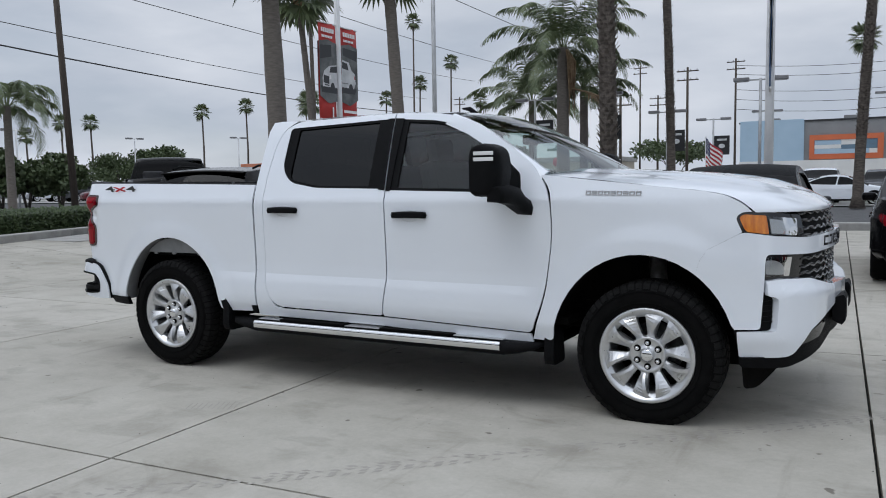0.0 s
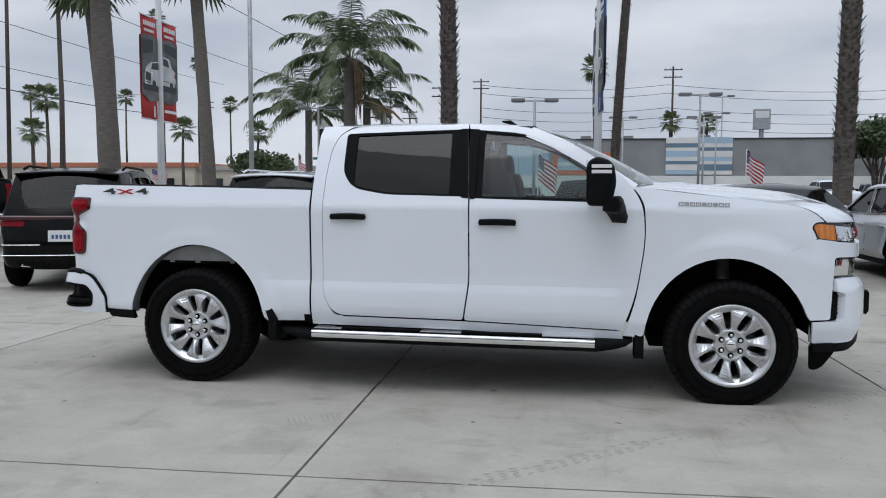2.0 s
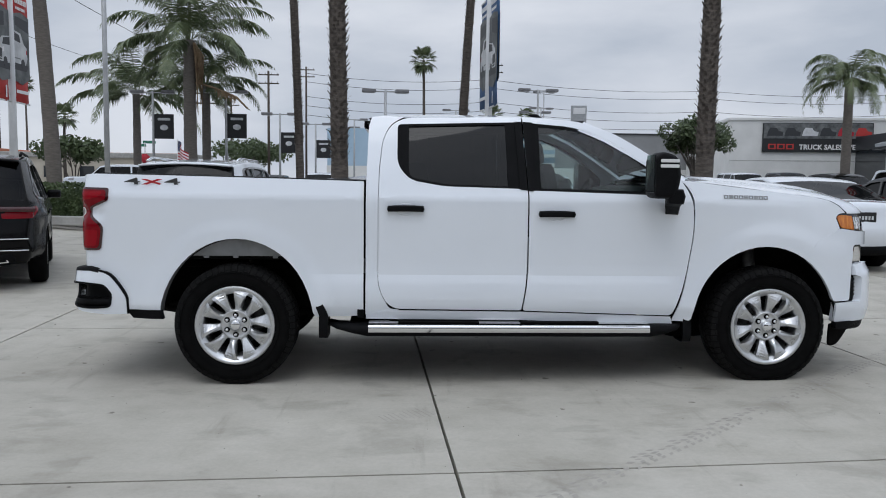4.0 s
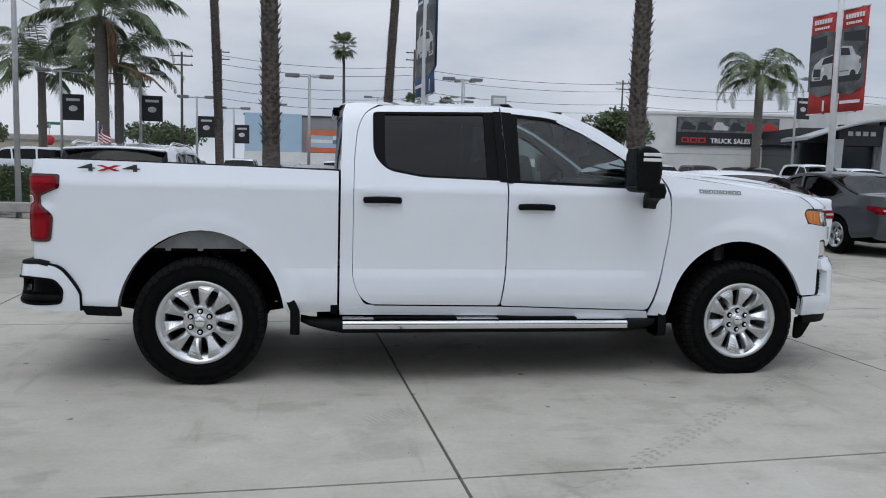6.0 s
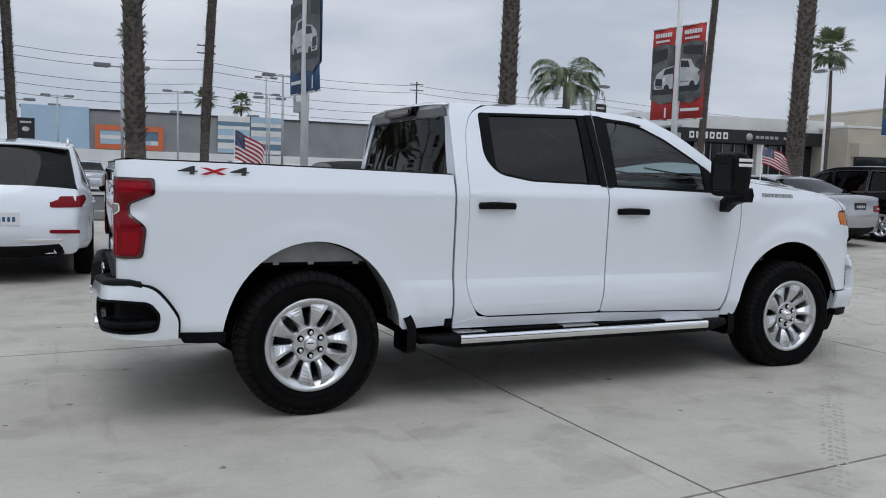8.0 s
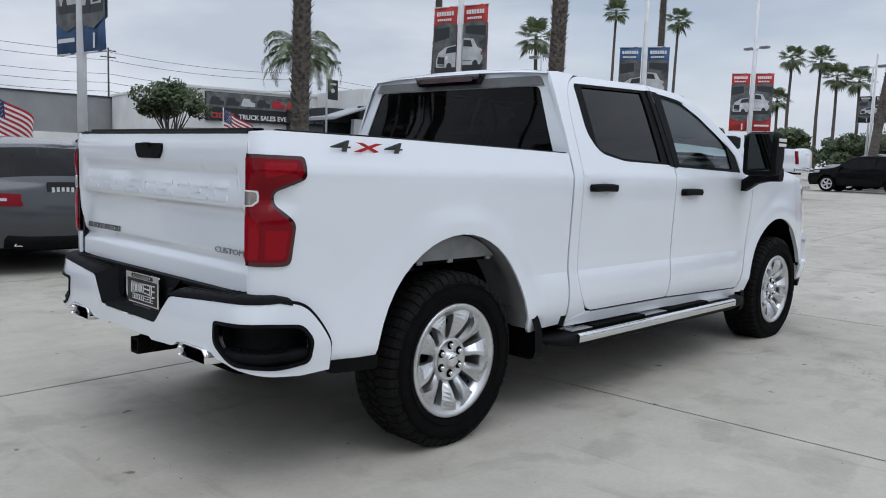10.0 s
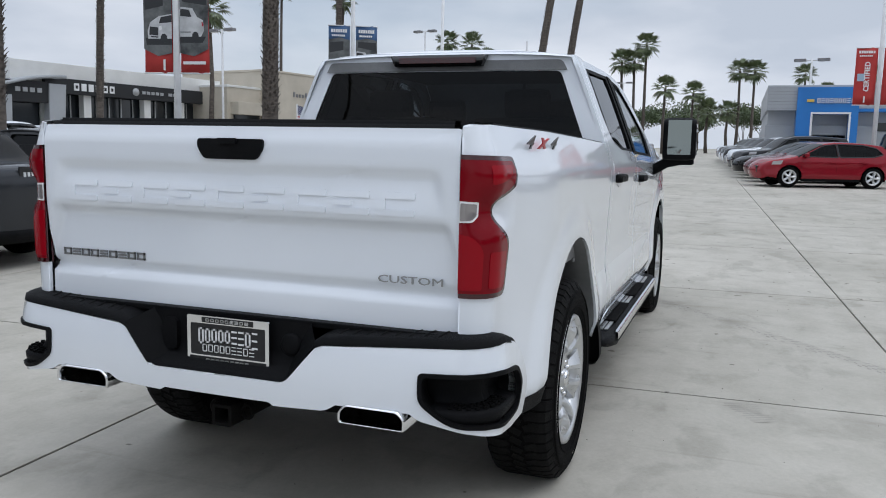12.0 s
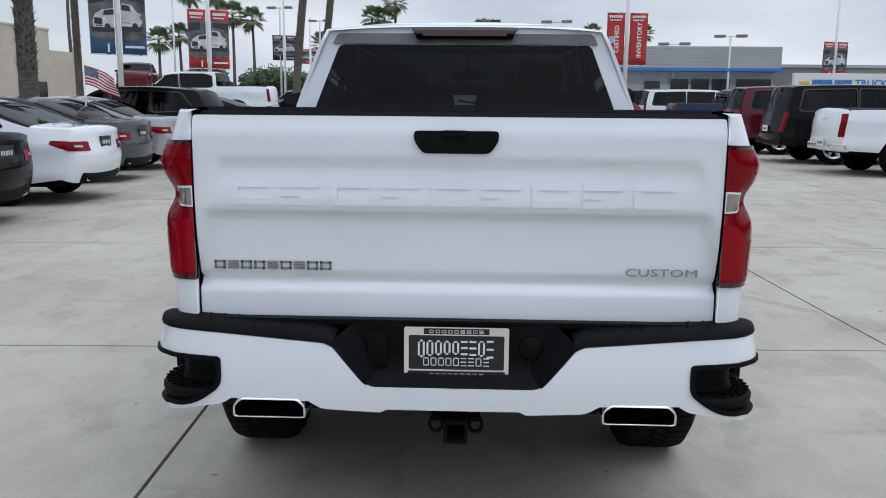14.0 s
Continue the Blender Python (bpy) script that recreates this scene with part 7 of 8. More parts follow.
part("doorway", box((2.6, 0.2, 2.6), (10.0, 0.45, 1.3), 0.01), M["shop_glass"], cad)
part("canopy", box((3.2, 1.2, 0.9), (4.0, 0.9, 3.4), 0.02), M["stucco_beige"], cad)
for i in range(6):
    part("sign_letter", box((0.22, 0.06, 0.4 if i in (0, 4) else 0.26), (8.7 + 0.36 * i, 0.46, 4.7 + (0.08 if i in (0, 4) else 0)), 0.03), M["lamp_grey"], cad)

# long grey dealership with a blue portal
main = thing("dealership", pose(45, 0, 0.55), "long grey-clad dealership with a bright blue entrance", "building")
part("wall", box((14.0, 15.0, 2.5), (7.2, -10.3, 1.25), 0.02), M["metal_grey"], main)
part("roof", box((15.0, 15.0, 1.35), (7.0, -10.3, 3.95), 0.03), M["metal_grey"], main)
part("eaves", box((15.2, 13.0, 0.16), (7.0, -11.4, 3.30), 0.01), M["sign_blue"], main)
part("wall", box((13.6, 14.8, 0.9), (7.2, -10.3, 2.9), 0.02), M["metal_grey"], main)
part("portal", panel([[(4.3, 0.0), (7.3, 0.0), (7.3, 4.5), (4.3, 4.5)], [(5.05, 0.0 + 0.02), (5.05, 3.1), (6.9, 3.1), (6.9, 0.02)]], lambda u, v, d: Vector((-0.7 + d, -u, v)), 1.0, 1.2), M["sign_blue"], main, "bright blue entrance portal")
part("portal_trim", panel([[(5.0, 0.0), (6.95, 0.0), (6.95, 3.18), (5.0, 3.18)], [(5.1, 0.02), (5.1, 3.08), (6.85, 3.08), (6.85, 0.02)]], lambda u, v, d: Vector((-0.72 + d, -u, v)), 1.0, 0.05), M["letter_white"], main)
part("entrance_glass", box((0.2, 1.8, 2.0), (0.3, -5.95, 1.0), 0.01), M["shop_glass"], main)
for i in range(9):
    part("sign_letter", mark(0.15, 0.26, 0.045, MARKS[(i + 3) % 9], 0.05, lambda u, v, d, i=i: Vector((-0.71 - d, -5.28 - 0.205 * i - u, 3.65 + v))), M["letter_white"], main)
part("sign_mark", box((0.06, 0.36, 0.14), (-0.74, -4.95, 3.78), 0.02), M["gold"], main)
for y in (-8.6, -10.6, -12.2, -13.4, -14.6, -16.0, -17.0):
    part("window", box((0.1, 0.9 if y > -12 else 1.0, 0.45 if y > -12 else 0.7), (0.16, y, 2.45), 0.01), M["shop_glass"], main)
for i in range(7):
    part("roof_seam", box((0.02, 14.9, 0.012), (-0.505, -10.3, 3.4 + 0.18 * i)), M["wall_grey"], main)
side_shop = thing("truck_centre", pose(40, 0, 0.55), "white workshop front with blue lettering", "building")
part("wall", box((8.0, 14.0, 2.2), (4.2, -23.0, 1.1), 0.02), M["wall_grey"], side_shop)
part("fascia", box((0.4, 12.0, 0.95), (0.0, -22.8, 2.45), 0.02), M["stucco_white"], side_shop)
words("TRUCK", 0.5, Matrix.Translation((-0.21, -19.9, 2.26)) @ Matrix.Rotation(radians(-90), 4, "Z") @ Matrix.Rotation(radians(90), 4, "X"), M["sign_blue"], side_shop, "sign_word", 0.01, 1.0, 0.01)
for i in range(9):
    part("sign_letter", box((0.04, 0.09, 0.34), (-0.22, -17.75 - 0.115 * i, 2.43), 0.01), M["sign_blue"], side_shop)
    part("sign_letter", box((0.04, 0.07, 0.34), (-0.22, -18.88 - 0.1 * i, 2.43), 0.01), M["sign_blue"], side_shop)
part("sign_mark", box((0.04, 0.5, 0.16), (-0.22, -17.3, 2.43), 0.03), M["gold"], side_shop)
annex = thing("workshop", pose(46, -20.5, 0.55), "grey workshop hall behind the forecourt", "building")
part("wall", box((14.0, 8.0, 3.6), (8.5, -1.2, 1.8), 0.02), M["wall_grey"], annex)
part("parapet", box((14.2, 8.2, 0.2), (8.5, -1.2, 3.7), 0.02), M["metal_grey"], annex)

# plain unseen walls, added south and west to dim low sky and reflections
for x, y, w, d in ((-4.0, -24.0, 44.0, 3.0), (-30.0, -14.0, 3.0, 18.0)):
    b = thing("showroom", pose(x, y, lot_height(x, y)), "unseen plain beige wall added to dim the low sky", "building", "walls closing the lot")
    part("wall", box((w, d, 4.4), (0, 0, 2.2), 0.03), M["stucco_beige"], b)
    part("parapet", box((w + 0.3, d + 0.3, 0.35), (0, 0, 4.55), 0.03), M["stucco_white"], b)
    part("shop_window", box((w - 3.0, d + 0.08, 2.9), (0, 0, 1.75), 0.01) if w > d else box((w + 0.08, d - 3.0, 2.9), (0, 0, 1.75), 0.01), M["shop_glass"], b)

# low far roofs along the street
for k, (x, y, w, d, h, m, r) in enumerate(((-62, 92, 34, 12, 3.8, "stucco_beige", "roof_red"), (-36, 98, 20, 10, 3.6, "stucco_white", "roof_red"), (-34, 92, 22, 10, 3.4, "stucco_beige", "kerb"), (34, 96, 50, 10, 4.6, "wall_grey", "kerb"), (88, 74, 40, 10, 4.4, "stucco_white", "kerb"))):
    b = thing("house", pose(x, y, lot_height(x, y)), "low distant shop building with a flat front", "building", "distant buildings")
    part("wall", box((w, d, h), (0, 0, h / 2), 0.02), M[m], b)
    part("roof", box((w + 0.6, d + 0.6, 0.6), (0, 0, h + 0.3), 0.1), M[r], b)
    for i in range(int(w / 4)):
        part("window", box((1.6, 0.1, 1.3), (-w / 2 + 2.5 + 4 * i, -d / 2 - 0.03, 1.8), 0.01), M["shop_glass"], b)
g_sign = thing("sign_post", pose(18.7, 73.1, 0.25), "grey box sign on a tall post", "sign", )
part("post", tube([(0, 0, 0), (0, 0, 7.0)], 0.22, 10), M["lamp_grey"], g_sign)
part("sign_box", box((1.5, 0.5, 1.9), (0, 0, 7.9), 0.06), M["pole_grey"], g_sign)
part("sign_face", box((1.2, 0.06, 0.6), (0, -0.26, 8.3), 0.02), M["letter_white"], g_sign)
stop = thing("road_sign", pose(-19.4, 59.4, 0), "red octagonal road sign below green street name plates", "road sign")
part("post", tube([(0, 0, 0), (0, 0, 4.3)], 0.04, 8), M["pole_grey"], stop)
part("sign_face", lathe([(0.0, 0.0), (0.4, 0.0), (0.4, 0.03), (0.0, 0.03)], 8, lambda a, r, h: Vector((r * math.cos(a + 0.39), -0.06 + h, 3.0 + r * math.sin(a + 0.39)))), M["flag_red"], stop)
for z, s in ((4.05, -0.4), (4.3, 0.35)):
    part("name_plate", box((1.0, 0.03, 0.22), (s, 0, z), 0.01), mat("sign_green", (0.02, 0.16, 0.10), 0.5), stop)

# ---- parked vehicles ----
def paint(name, colour, metal=0.3):
    m = mat(name, colour, 0.14, metal * 0.6, coat=0.0, spec=0.45 if max(colour) > 0.02 else 0.16)
    return vary(m, tuple(c * 0.94 for c in colour), tuple(min(1, c * 1.05) for c in colour), 1.5, 3)


P = {"white": M["white"], "black": paint("black_paint", (0.004, 0.004, 0.0045), 0.0), "grey": paint("grey_paint", (0.075, 0.08, 0.088)), "silver": paint("silver_paint", (0.42, 0.43, 0.45), 0.6),
     "red": paint("red_paint", (0.26, 0.012, 0.022)), "maroon": paint("maroon_paint", (0.11, 0.012, 0.02)), "blue": paint("blue_paint", (0.010, 0.022, 0.065)), "dark": paint("dark_paint", (0.03, 0.033, 0.038))}
M["car_glass"] = glass("car_glass", (0.06, 0.066, 0.07), 0.6, 1.42)
M["cabin"] = mat("cabin_dark", (0.02, 0.02, 0.022), 0.8)

SHAPES = {
    # roofline from the nose over the roof to the tail: (x, z, what covers the stretch that follows)
    "sedan": dict(w=0.92, belt=0.93, sill=0.30, wb=(1.40, -1.42), r=0.335, line=((2.38, 0.26, "b"), (2.45, 0.52, "b"), (2.36, 0.70, "b"), (2.05, 0.83, "b"), (1.15, 0.98, "g"), (0.30, 1.38, "b"), (-0.10, 1.45, "b"), (-0.60, 1.44, "b"), (-0.98, 1.37, "g"), (-1.86, 1.085, "b"), (-2.26, 1.055, "b"), (-2.40, 1.035, "b"), (-2.42, 0.86, "b"), (-2.47, 0.62, "b"), (-2.36, 0.30, "b")),
                  wins=(((0.98, 1.0), (0.22, 1.345), (-0.12, 1.385), (-0.20, 0.985)), ((-0.26, 0.985), (-0.18, 1.385), (-0.62, 1.385), (-1.0, 1.30), (-1.50, 1.10), (-1.30, 1.02)))),
    "coupe": dict(w=0.94, belt=0.92, sill=0.28, wb=(1.40, -1.38), r=0.35, line=((2.30, 0.26, "b"), (2.40, 0.50, "b"), (2.30, 0.72, "b"), (1.9, 0.86, "b"), (0.95, 1.00, "g"), (0.35, 1.44, "d"), (-0.10, 1.54, "d"), (-0.8, 1.54, "d"), (-1.30, 1.40, "g"), (-1.65, 1.08, "b"), (-2.15, 1.06, "b"), (-2.38, 1.0, "b"), (-2.40, 0.68, "b"), (-2.30, 0.30, "b")),
                  wins=(((0.80, 1.02), (0.30, 1.39), (-0.10, 1.45), (-0.85, 1.44), (-1.10, 1.08), (-0.6, 1.0)),)),
    "suv": dict(w=0.95, belt=1.05, sill=0.38, wb=(1.42, -1.40), r=0.37, line=((2.30, 0.30, "b"), (2.38, 0.60, "b"), (2.30, 0.92, "b"), (2.05, 1.02, "b"), (1.10, 1.14, "g"), (0.50, 1.56, "b"), (0.1, 1.67, "b"), (-0.9, 1.69, "b"), (-1.85, 1.63, "b"), (-1.98, 1.60, "g"), (-2.26, 1.12, "b"), (-2.34, 0.95, "b"), (-2.40, 0.60, "b"), (-2.28, 0.34, "b")),
                wins=(((0.95, 1.13), (0.44, 1.52), (0.10, 1.575), (0.02, 1.10)), ((-0.05, 1.10), (0.02, 1.58), (-0.86, 1.59), (-0.92, 1.12)), ((-0.99, 1.12), (-0.94, 1.59), (-1.60, 1.55), (-1.92, 1.22), (-1.8, 1.16)))),
    "big_suv": dict(w=1.0, belt=1.20, sill=0.45, wb=(1.50, -1.45), r=0.41, line=((2.48, 0.38, "b"), (2.58, 0.75, "b"), (2.52, 1.10, "b"), (2.30, 1.18, "b"), (1.25, 1.26, "g"), (0.72, 1.74, "b"), (0.3, 1.84, "b"), (-0.9, 1.87, "b"), (-2.25, 1.84, "b"), (-2.40, 1.80, "g"), (-2.56, 1.22, "b"), (-2.60, 1.0, "b"), (-2.66, 0.66, "b"), (-2.52, 0.42, "b")),
                    wins=(((1.10, 1.25), (0.66, 1.70), (0.28, 1.75), (0.20, 1.24)), ((0.12, 1.24), (0.20, 1.76), (-0.88, 1.77), (-0.92, 1.25)), ((-1.0, 1.25), (-0.97, 1.77), (-2.15, 1.74), (-2.28, 1.30), (-2.2, 1.26)))),
    "hatch": dict(w=0.89, belt=0.93, sill=0.28, wb=(1.28, -1.32), r=0.33, line=((2.06, 0.26, "b"), (2.16, 0.50, "b"), (2.08, 0.70, "b"), (1.80, 0.84, "b"), (1.05, 1.0, "g"), (0.25, 1.38, "b"), (-0.15, 1.44, "b"), (-0.9, 1.43, "b"), (-1.55, 1.36, "b"), (-1.66, 1.32, "g"), (-2.0, 1.02, "b"), (-2.10, 0.92, "b"), (-2.16, 0.62, "b"), (-2.05, 0.30, "b")),
                  wins=(((0.92, 1.0), (0.2, 1.335), (-0.14, 1.375), (-0.2, 0.99)), ((-0.27, 0.99), (-0.2, 1.375), (-0.95, 1.365), (-1.4, 1.27), (-1.62, 1.10), (-1.3, 1.02)))),
    "pickup": dict(w=0.98, belt=1.22, sill=0.48, wb=(1.85, -1.75), r=0.40, line=((2.78, 0.40, "b"), (2.88, 0.78, "b"), (2.82, 1.12, "b"), (2.55, 1.22, "b"), (1.55, 1.30, "g"), (0.95, 1.74, "b"), (0.55, 1.84, "b"), (-0.5, 1.85, "b"), (-0.92, 1.80, "g"), (-1.02, 1.34, "d"), (-1.08, 1.33, "d"), (-2.80, 1.33, "b"), (-2.86, 1.22, "b"), (-2.90, 0.72, "b"), (-2.78, 0.48, "b")),
                   wins=(((1.38, 1.30), (0.90, 1.70), (0.5, 1.755), (0.42, 1.28)), ((0.34, 1.28), (0.42, 1.76), (-0.5, 1.76), (-0.78, 1.68), (-0.84, 1.36), (-0.74, 1.30)))),
}
wheel_kinds = {}


def car_wheel(r, spokes, m, plain=False):
    key = (r, spokes, m.name, plain)
    if key not in wheel_kinds:
        w = road_wheel(r, 0.22, r * 0.66, spokes, 5, m, tread=False, plain=plain)
        w.location = (0, 0, -50)
        wheel_kinds[key] = w
    return wheel_kinds[key]


def vehicle(kind, colour, x, y, heading, label, lamps="red", spokes=7, group="parked cars", rim="silver", lift=0.0, details=True):
    s = SHAPES[kind]
    body = P[colour]
    v = thing("pickup_truck" if kind == "pickup" else "car", on_lot(x, y, heading, lift), label, "pickup truck" if kind == "pickup" else "car", group)
    line, belt, sill, w0 = s["line"], s["belt"], s["sill"], s["w"]
    nose_x, tail_x = line[0][0], line[-1][0]

    low_car = kind in ("sedan", "coupe", "hatch")
    round_in, round_end = (0.075, 0.16) if low_car else ((0.06, 0.13) if kind == "suv" else (0.04, 0.05))

    def wide(px, pz):
        w = w0 - 0.34 * max(0.0, pz - belt - 0.04) - 0.10 * blend(belt - pz, belt - sill - 0.12, belt - sill + 0.1)
        w -= 0.030 * blend(pz, belt - 0.10, belt + 0.04)
        # a crease along the shoulder and a hollow in the doors
        w += 0.010 * math.exp(-((pz - belt + 0.13) / 0.035) ** 2) - 0.012 * math.exp(-((pz - (belt + sill) / 2 + 0.02) / 0.12) ** 2)
        for hub in s["wb"]:
            w += 0.018 * (1 - blend(math.hypot(px - hub, pz - s["r"]), s["r"] + 0.05, s["r"] + 0.20))
        mid = (nose_x + tail_x) / 2
        f = abs(px - mid) / (nose_x - mid)
        return w - 0.17 * max(0.0, (f - 0.60) / 0.40) ** 2

    # the roofline as a smooth curve through its points
    pts = []
    for i, (px, pz, c) in enumerate(line):
        pts.append((px, pz, c))
        if i + 1 < len(line):
            a, b = Vector((px, pz)), Vector(line[i + 1][:2])
            before = Vector(line[i - 1][:2]) if i else a * 2 - b
            after = Vector(line[i + 2][:2]) if i + 2 < len(line) else b * 2 - a
            ta, tb = (b - before), (after - a)
            span_ab = (b - a).length
            ta = ta.normalized() * span_ab * 0.85
            tb = tb.normalized() * span_ab * 0.85
            n = max(2, int(span_ab / (0.07 if details else 0.16)))
            for k in range(1, n):
                t = k / n
                q = a * (2 * t ** 3 - 3 * t * t + 1) + ta * (t ** 3 - 2 * t * t + t) + b * (3 * t * t - 2 * t ** 3) + tb * (t ** 3 - t * t)
                pts.append((q.x, q.y, c))
    # the edge where the skins turn down to the flanks lies a little inside the curve
    rim_pts = []
    for i, (px, pz, c) in enumerate(pts):
        a, b = pts[max(0, i - 1)], pts[min(len(pts) - 1, i + 1)]
        way = Vector((b[0] - a[0], b[1] - a[1])).normalized()
        out = Vector((way.y, -way.x))
        if out.y < -0.3 and pz > 0.6:
            out = -out
        r = round_in + (round_end - round_in) * min(1.0, abs(out.x)) ** 2
        r += (0.026 - r) * blend(pz, belt + 0.01, belt + 0.13)
        if c == "d":
            r = 0.012
        rim_pts.append((px - out.x * r, pz - out.y * r, r, out))
    # skins across the car, one for each stretch of paint or glass
    i = 0
    while i < len(pts) - 1:
        c = pts[i][2]
        j = i
        while j < len(pts) - 1 and pts[j][2] == c:
            j += 1
        rows = []
        for k in range(i, j + 1):
            px, pz, _ = pts[k]
            ex, ez, r, out = rim_pts[k]
            hw = wide(ex, ez)
            crown = 0.035 if pz > 0.8 else 0.0
            bow = 0.11 * blend(px, nose_x - 0.9, nose_x - 0.1) - 0.085 * blend(-px, -tail_x - 0.75, -tail_x)
            row = []
            for q in range(-5, 6):
                u = q / 5
                row.append((px + bow * (1 - u * u), (hw - r) * u, pz + crown * (1 - u * u)))
            for sgn in (-1, 1):
                turn_in = [(px - out.x * r * (1 - math.cos(a)), sgn * (hw - r + r * math.sin(a)), pz - out.y * r * (1 - math.cos(a))) for a in (0.5, 1.05, math.pi / 2)]
                row = turn_in[::-1] + row if sgn < 0 else row + turn_in
            rows.append(row)
        part({"b": "body_shell", "g": "windscreen", "d": "bed_lining"}[c], loft(rows), {"b": body, "g": M["car_glass"], "d": M["trim"]}[c], v)
        i = j
    # sides with arches and window openings
    ra = s["r"] + 0.055
    low = []
    for hub in (s["wb"][1], s["wb"][0]):
        z0 = sill
        a0 = math.asin(max(-0.6, min(0.9, (z0 - s["r"]) / ra)))
        low += [(hub + ra * math.cos(math.pi - a0 + (2 * a0 - math.pi) * k / 12), s["r"] + ra * math.sin(math.pi - a0 + (2 * a0 - math.pi) * k / 12)) for k in range(13)]
    run = [Vector((px, pz)) for px, pz, _ in pts]
    outline = low + [(ex, ez) for ex, ez, r, _ in rim_pts if min((Vector((ex, ez)) - q).length for q in run) > r * 0.90]
    holes = [fillet([(a, b, 0.05) for a, b in h], 3) for h in s["wins"]]
    for sgn in (-1, 1):
        f = lambda px, pz, d, g=sgn: Vector((px, g * (wide(px, pz) - d), pz))
        part("body_side", panel([outline] + holes, f, 0.07 if details else 0.16, 0.015, sgn > 0), body, v)
        for h, hole in zip(s["wins"], holes):
            part("window_pane", panel([hole], lambda px, pz, d, g=sgn: Vector((px, g * (wide(px, pz) - 0.022 - d), pz)), 0.16, 0, sgn > 0), M["car_glass"], v)
            if details:
                cx, cz = sum(a for a, _ in hole) / len(hole), sum(b for _, b in hole) / len(hole)
                big = [(cx + (a - cx) * (1 + 0.03 / max(0.2, abs(a - cx))), cz + (b - cz) * (1 + 0.03 / max(0.12, abs(b - cz)))) for a, b in hole]
                part("window_trim", panel([big, hole[::-1]], lambda px, pz, d, g=sgn: Vector((px, g * (wide(px, pz) + 0.008 - d), pz)), 0.16, 0.012, sgn > 0), M["gloss"], v)
        part("sill", box((s["wb"][0] - s["wb"][1] - 2 * ra, 0.06, 0.11), ((s["wb"][0] + s["wb"][1]) / 2, sgn * (w0 - 0.09), sill - 0.03), 0.02), M["trim"], v)
        # lamps
        zl = belt - 0.06 if kind in ("sedan", "coupe", "hatch") else belt - 0.02
        tall = 0.13 if kind in ("sedan", "coupe", "hatch", "suv") else 0.42
        lamp_poly = fillet([(0.0, zl - tall, 0.02), (0.20, zl - tall * 0.95, 0.02), (0.40, zl - tall * 0.25, 0.02), (0.38, zl + 0.02, 0.02), (0.0, zl + 0.0, 0.02)] if kind not in ("pickup", "big_suv") else [(0.0, zl - tall, 0.02), (0.16, zl - tall, 0.02), (0.16, zl + 0.05, 0.02), (0.0, zl + 0.05, 0.02)])
        tail_run = sorted((q[1], q[0]) for q in pts if q[0] < tail_x + 0.5 and q[1] < belt + 0.25)

        def wrap(u, pz, d, g=sgn):
            """Runs along the flank to the rounded tail corner and on to the back."""
            back = float(np.interp(pz, [q[0] for q in tail_run], [q[1] for q in tail_run]))
            r = round_end
            arc = u - 0.12 if u > 0.12 else (u - 0.12) * (2.6 if low_car or kind == "suv" else 1.0)
            hw, quarter = wide(back + r, pz), r * math.pi / 4
            if arc > quarter:
                px = back + r + arc - quarter
                return Vector((px, g * (wide(px, pz) + 0.007 - d), pz))
            if arc > -quarter:
                a = (arc + quarter) / r
                return Vector((back + r - (r + 0.007 - d) * math.cos(a), g * (hw - r + (r + 0.007 - d) * math.sin(a)), pz))
            y = hw - r + arc + quarter
            bulge = 0.085 * blend(-back, -tail_x - 0.75, -tail_x)
            return Vector((back - 0.007 + d - bulge * (1 - (y / (hw - r)) ** 2), g * y, pz))
        tail_lamp = part("tail_lamp", panel([lamp_poly], wrap, 0.03, 0.02, sgn > 0), M[lamps], v)
        if details and low_car:
            part("lens", panel([fillet([(0.05, zl - tall * 0.58, 0.006), (0.11, zl - tall * 0.56, 0.006), (0.11, zl - tall * 0.34, 0.006), (0.05, zl - tall * 0.36, 0.006)])], lambda u, pz, d: wrap(u, pz, d - 0.003), 0.03, 0.004, sgn > 0), M["clear"], tail_lamp)
        part("headlamp", panel([fillet([(0.0, zl - 0.16, 0.02), (0.35, zl - 0.15, 0.03), (0.42, zl - 0.02, 0.03), (0.05, zl - 0.05, 0.02)])], lambda u, pz, d, g=sgn: Vector((nose_x - 0.22 - u * 0.8, g * (wide(nose_x - 0.22 - u * 0.8, pz) + 0.005 - d), pz)), 0.06, 0.02, sgn > 0), M["clear"], v)
        mx = s["wins"][0][0][0] - 0.12
        part("door_mirror", box((0.12, 0.20, 0.13), (mx, sgn * (w0 + 0.06), belt + 0.10), 0.04), body if kind != "pickup" else M["trim"], v)
        if details:
            for hx in ((-0.05, -1.0) if kind not in ("coupe",) else (-0.4,)):
                part("door_handle", box((0.18, 0.03, 0.03), (hx, sgn * (wide(hx, belt - 0.12) + 0.01), belt - 0.12), 0.01), body, v)
            for hx in (s["wins"][0][0][0], s["wins"][0][-1][0] + 0.03, s["wins"][-1][-1][0] - 0.02):
                seam = [f(hx, zz, -0.001) for zz in (sill + 0.08, (sill + belt) / 2, belt - 0.02)]
                part("door_seam", tube(seam, 0.004, 4), M["gloss"], v)
        for hub in s["wb"]:
            wh = copy_thing(car_wheel(s["r"], spokes, M[rim], group != "cars in the row beside the truck"), pose(hub, sgn * (w0 - 0.12), s["r"], 0, 0, 0 if sgn < 0 else 180))
            wh.parent = v
    # tail: plate, lower black band, inside tub
    tx = line[-2][0]
    zt = (line[-3][1] + line[-2][1]) / 2
    back_x = (line[-3][0] - 0.092) if low_car else tx - (0.080 if kind == "suv" else 0.10)
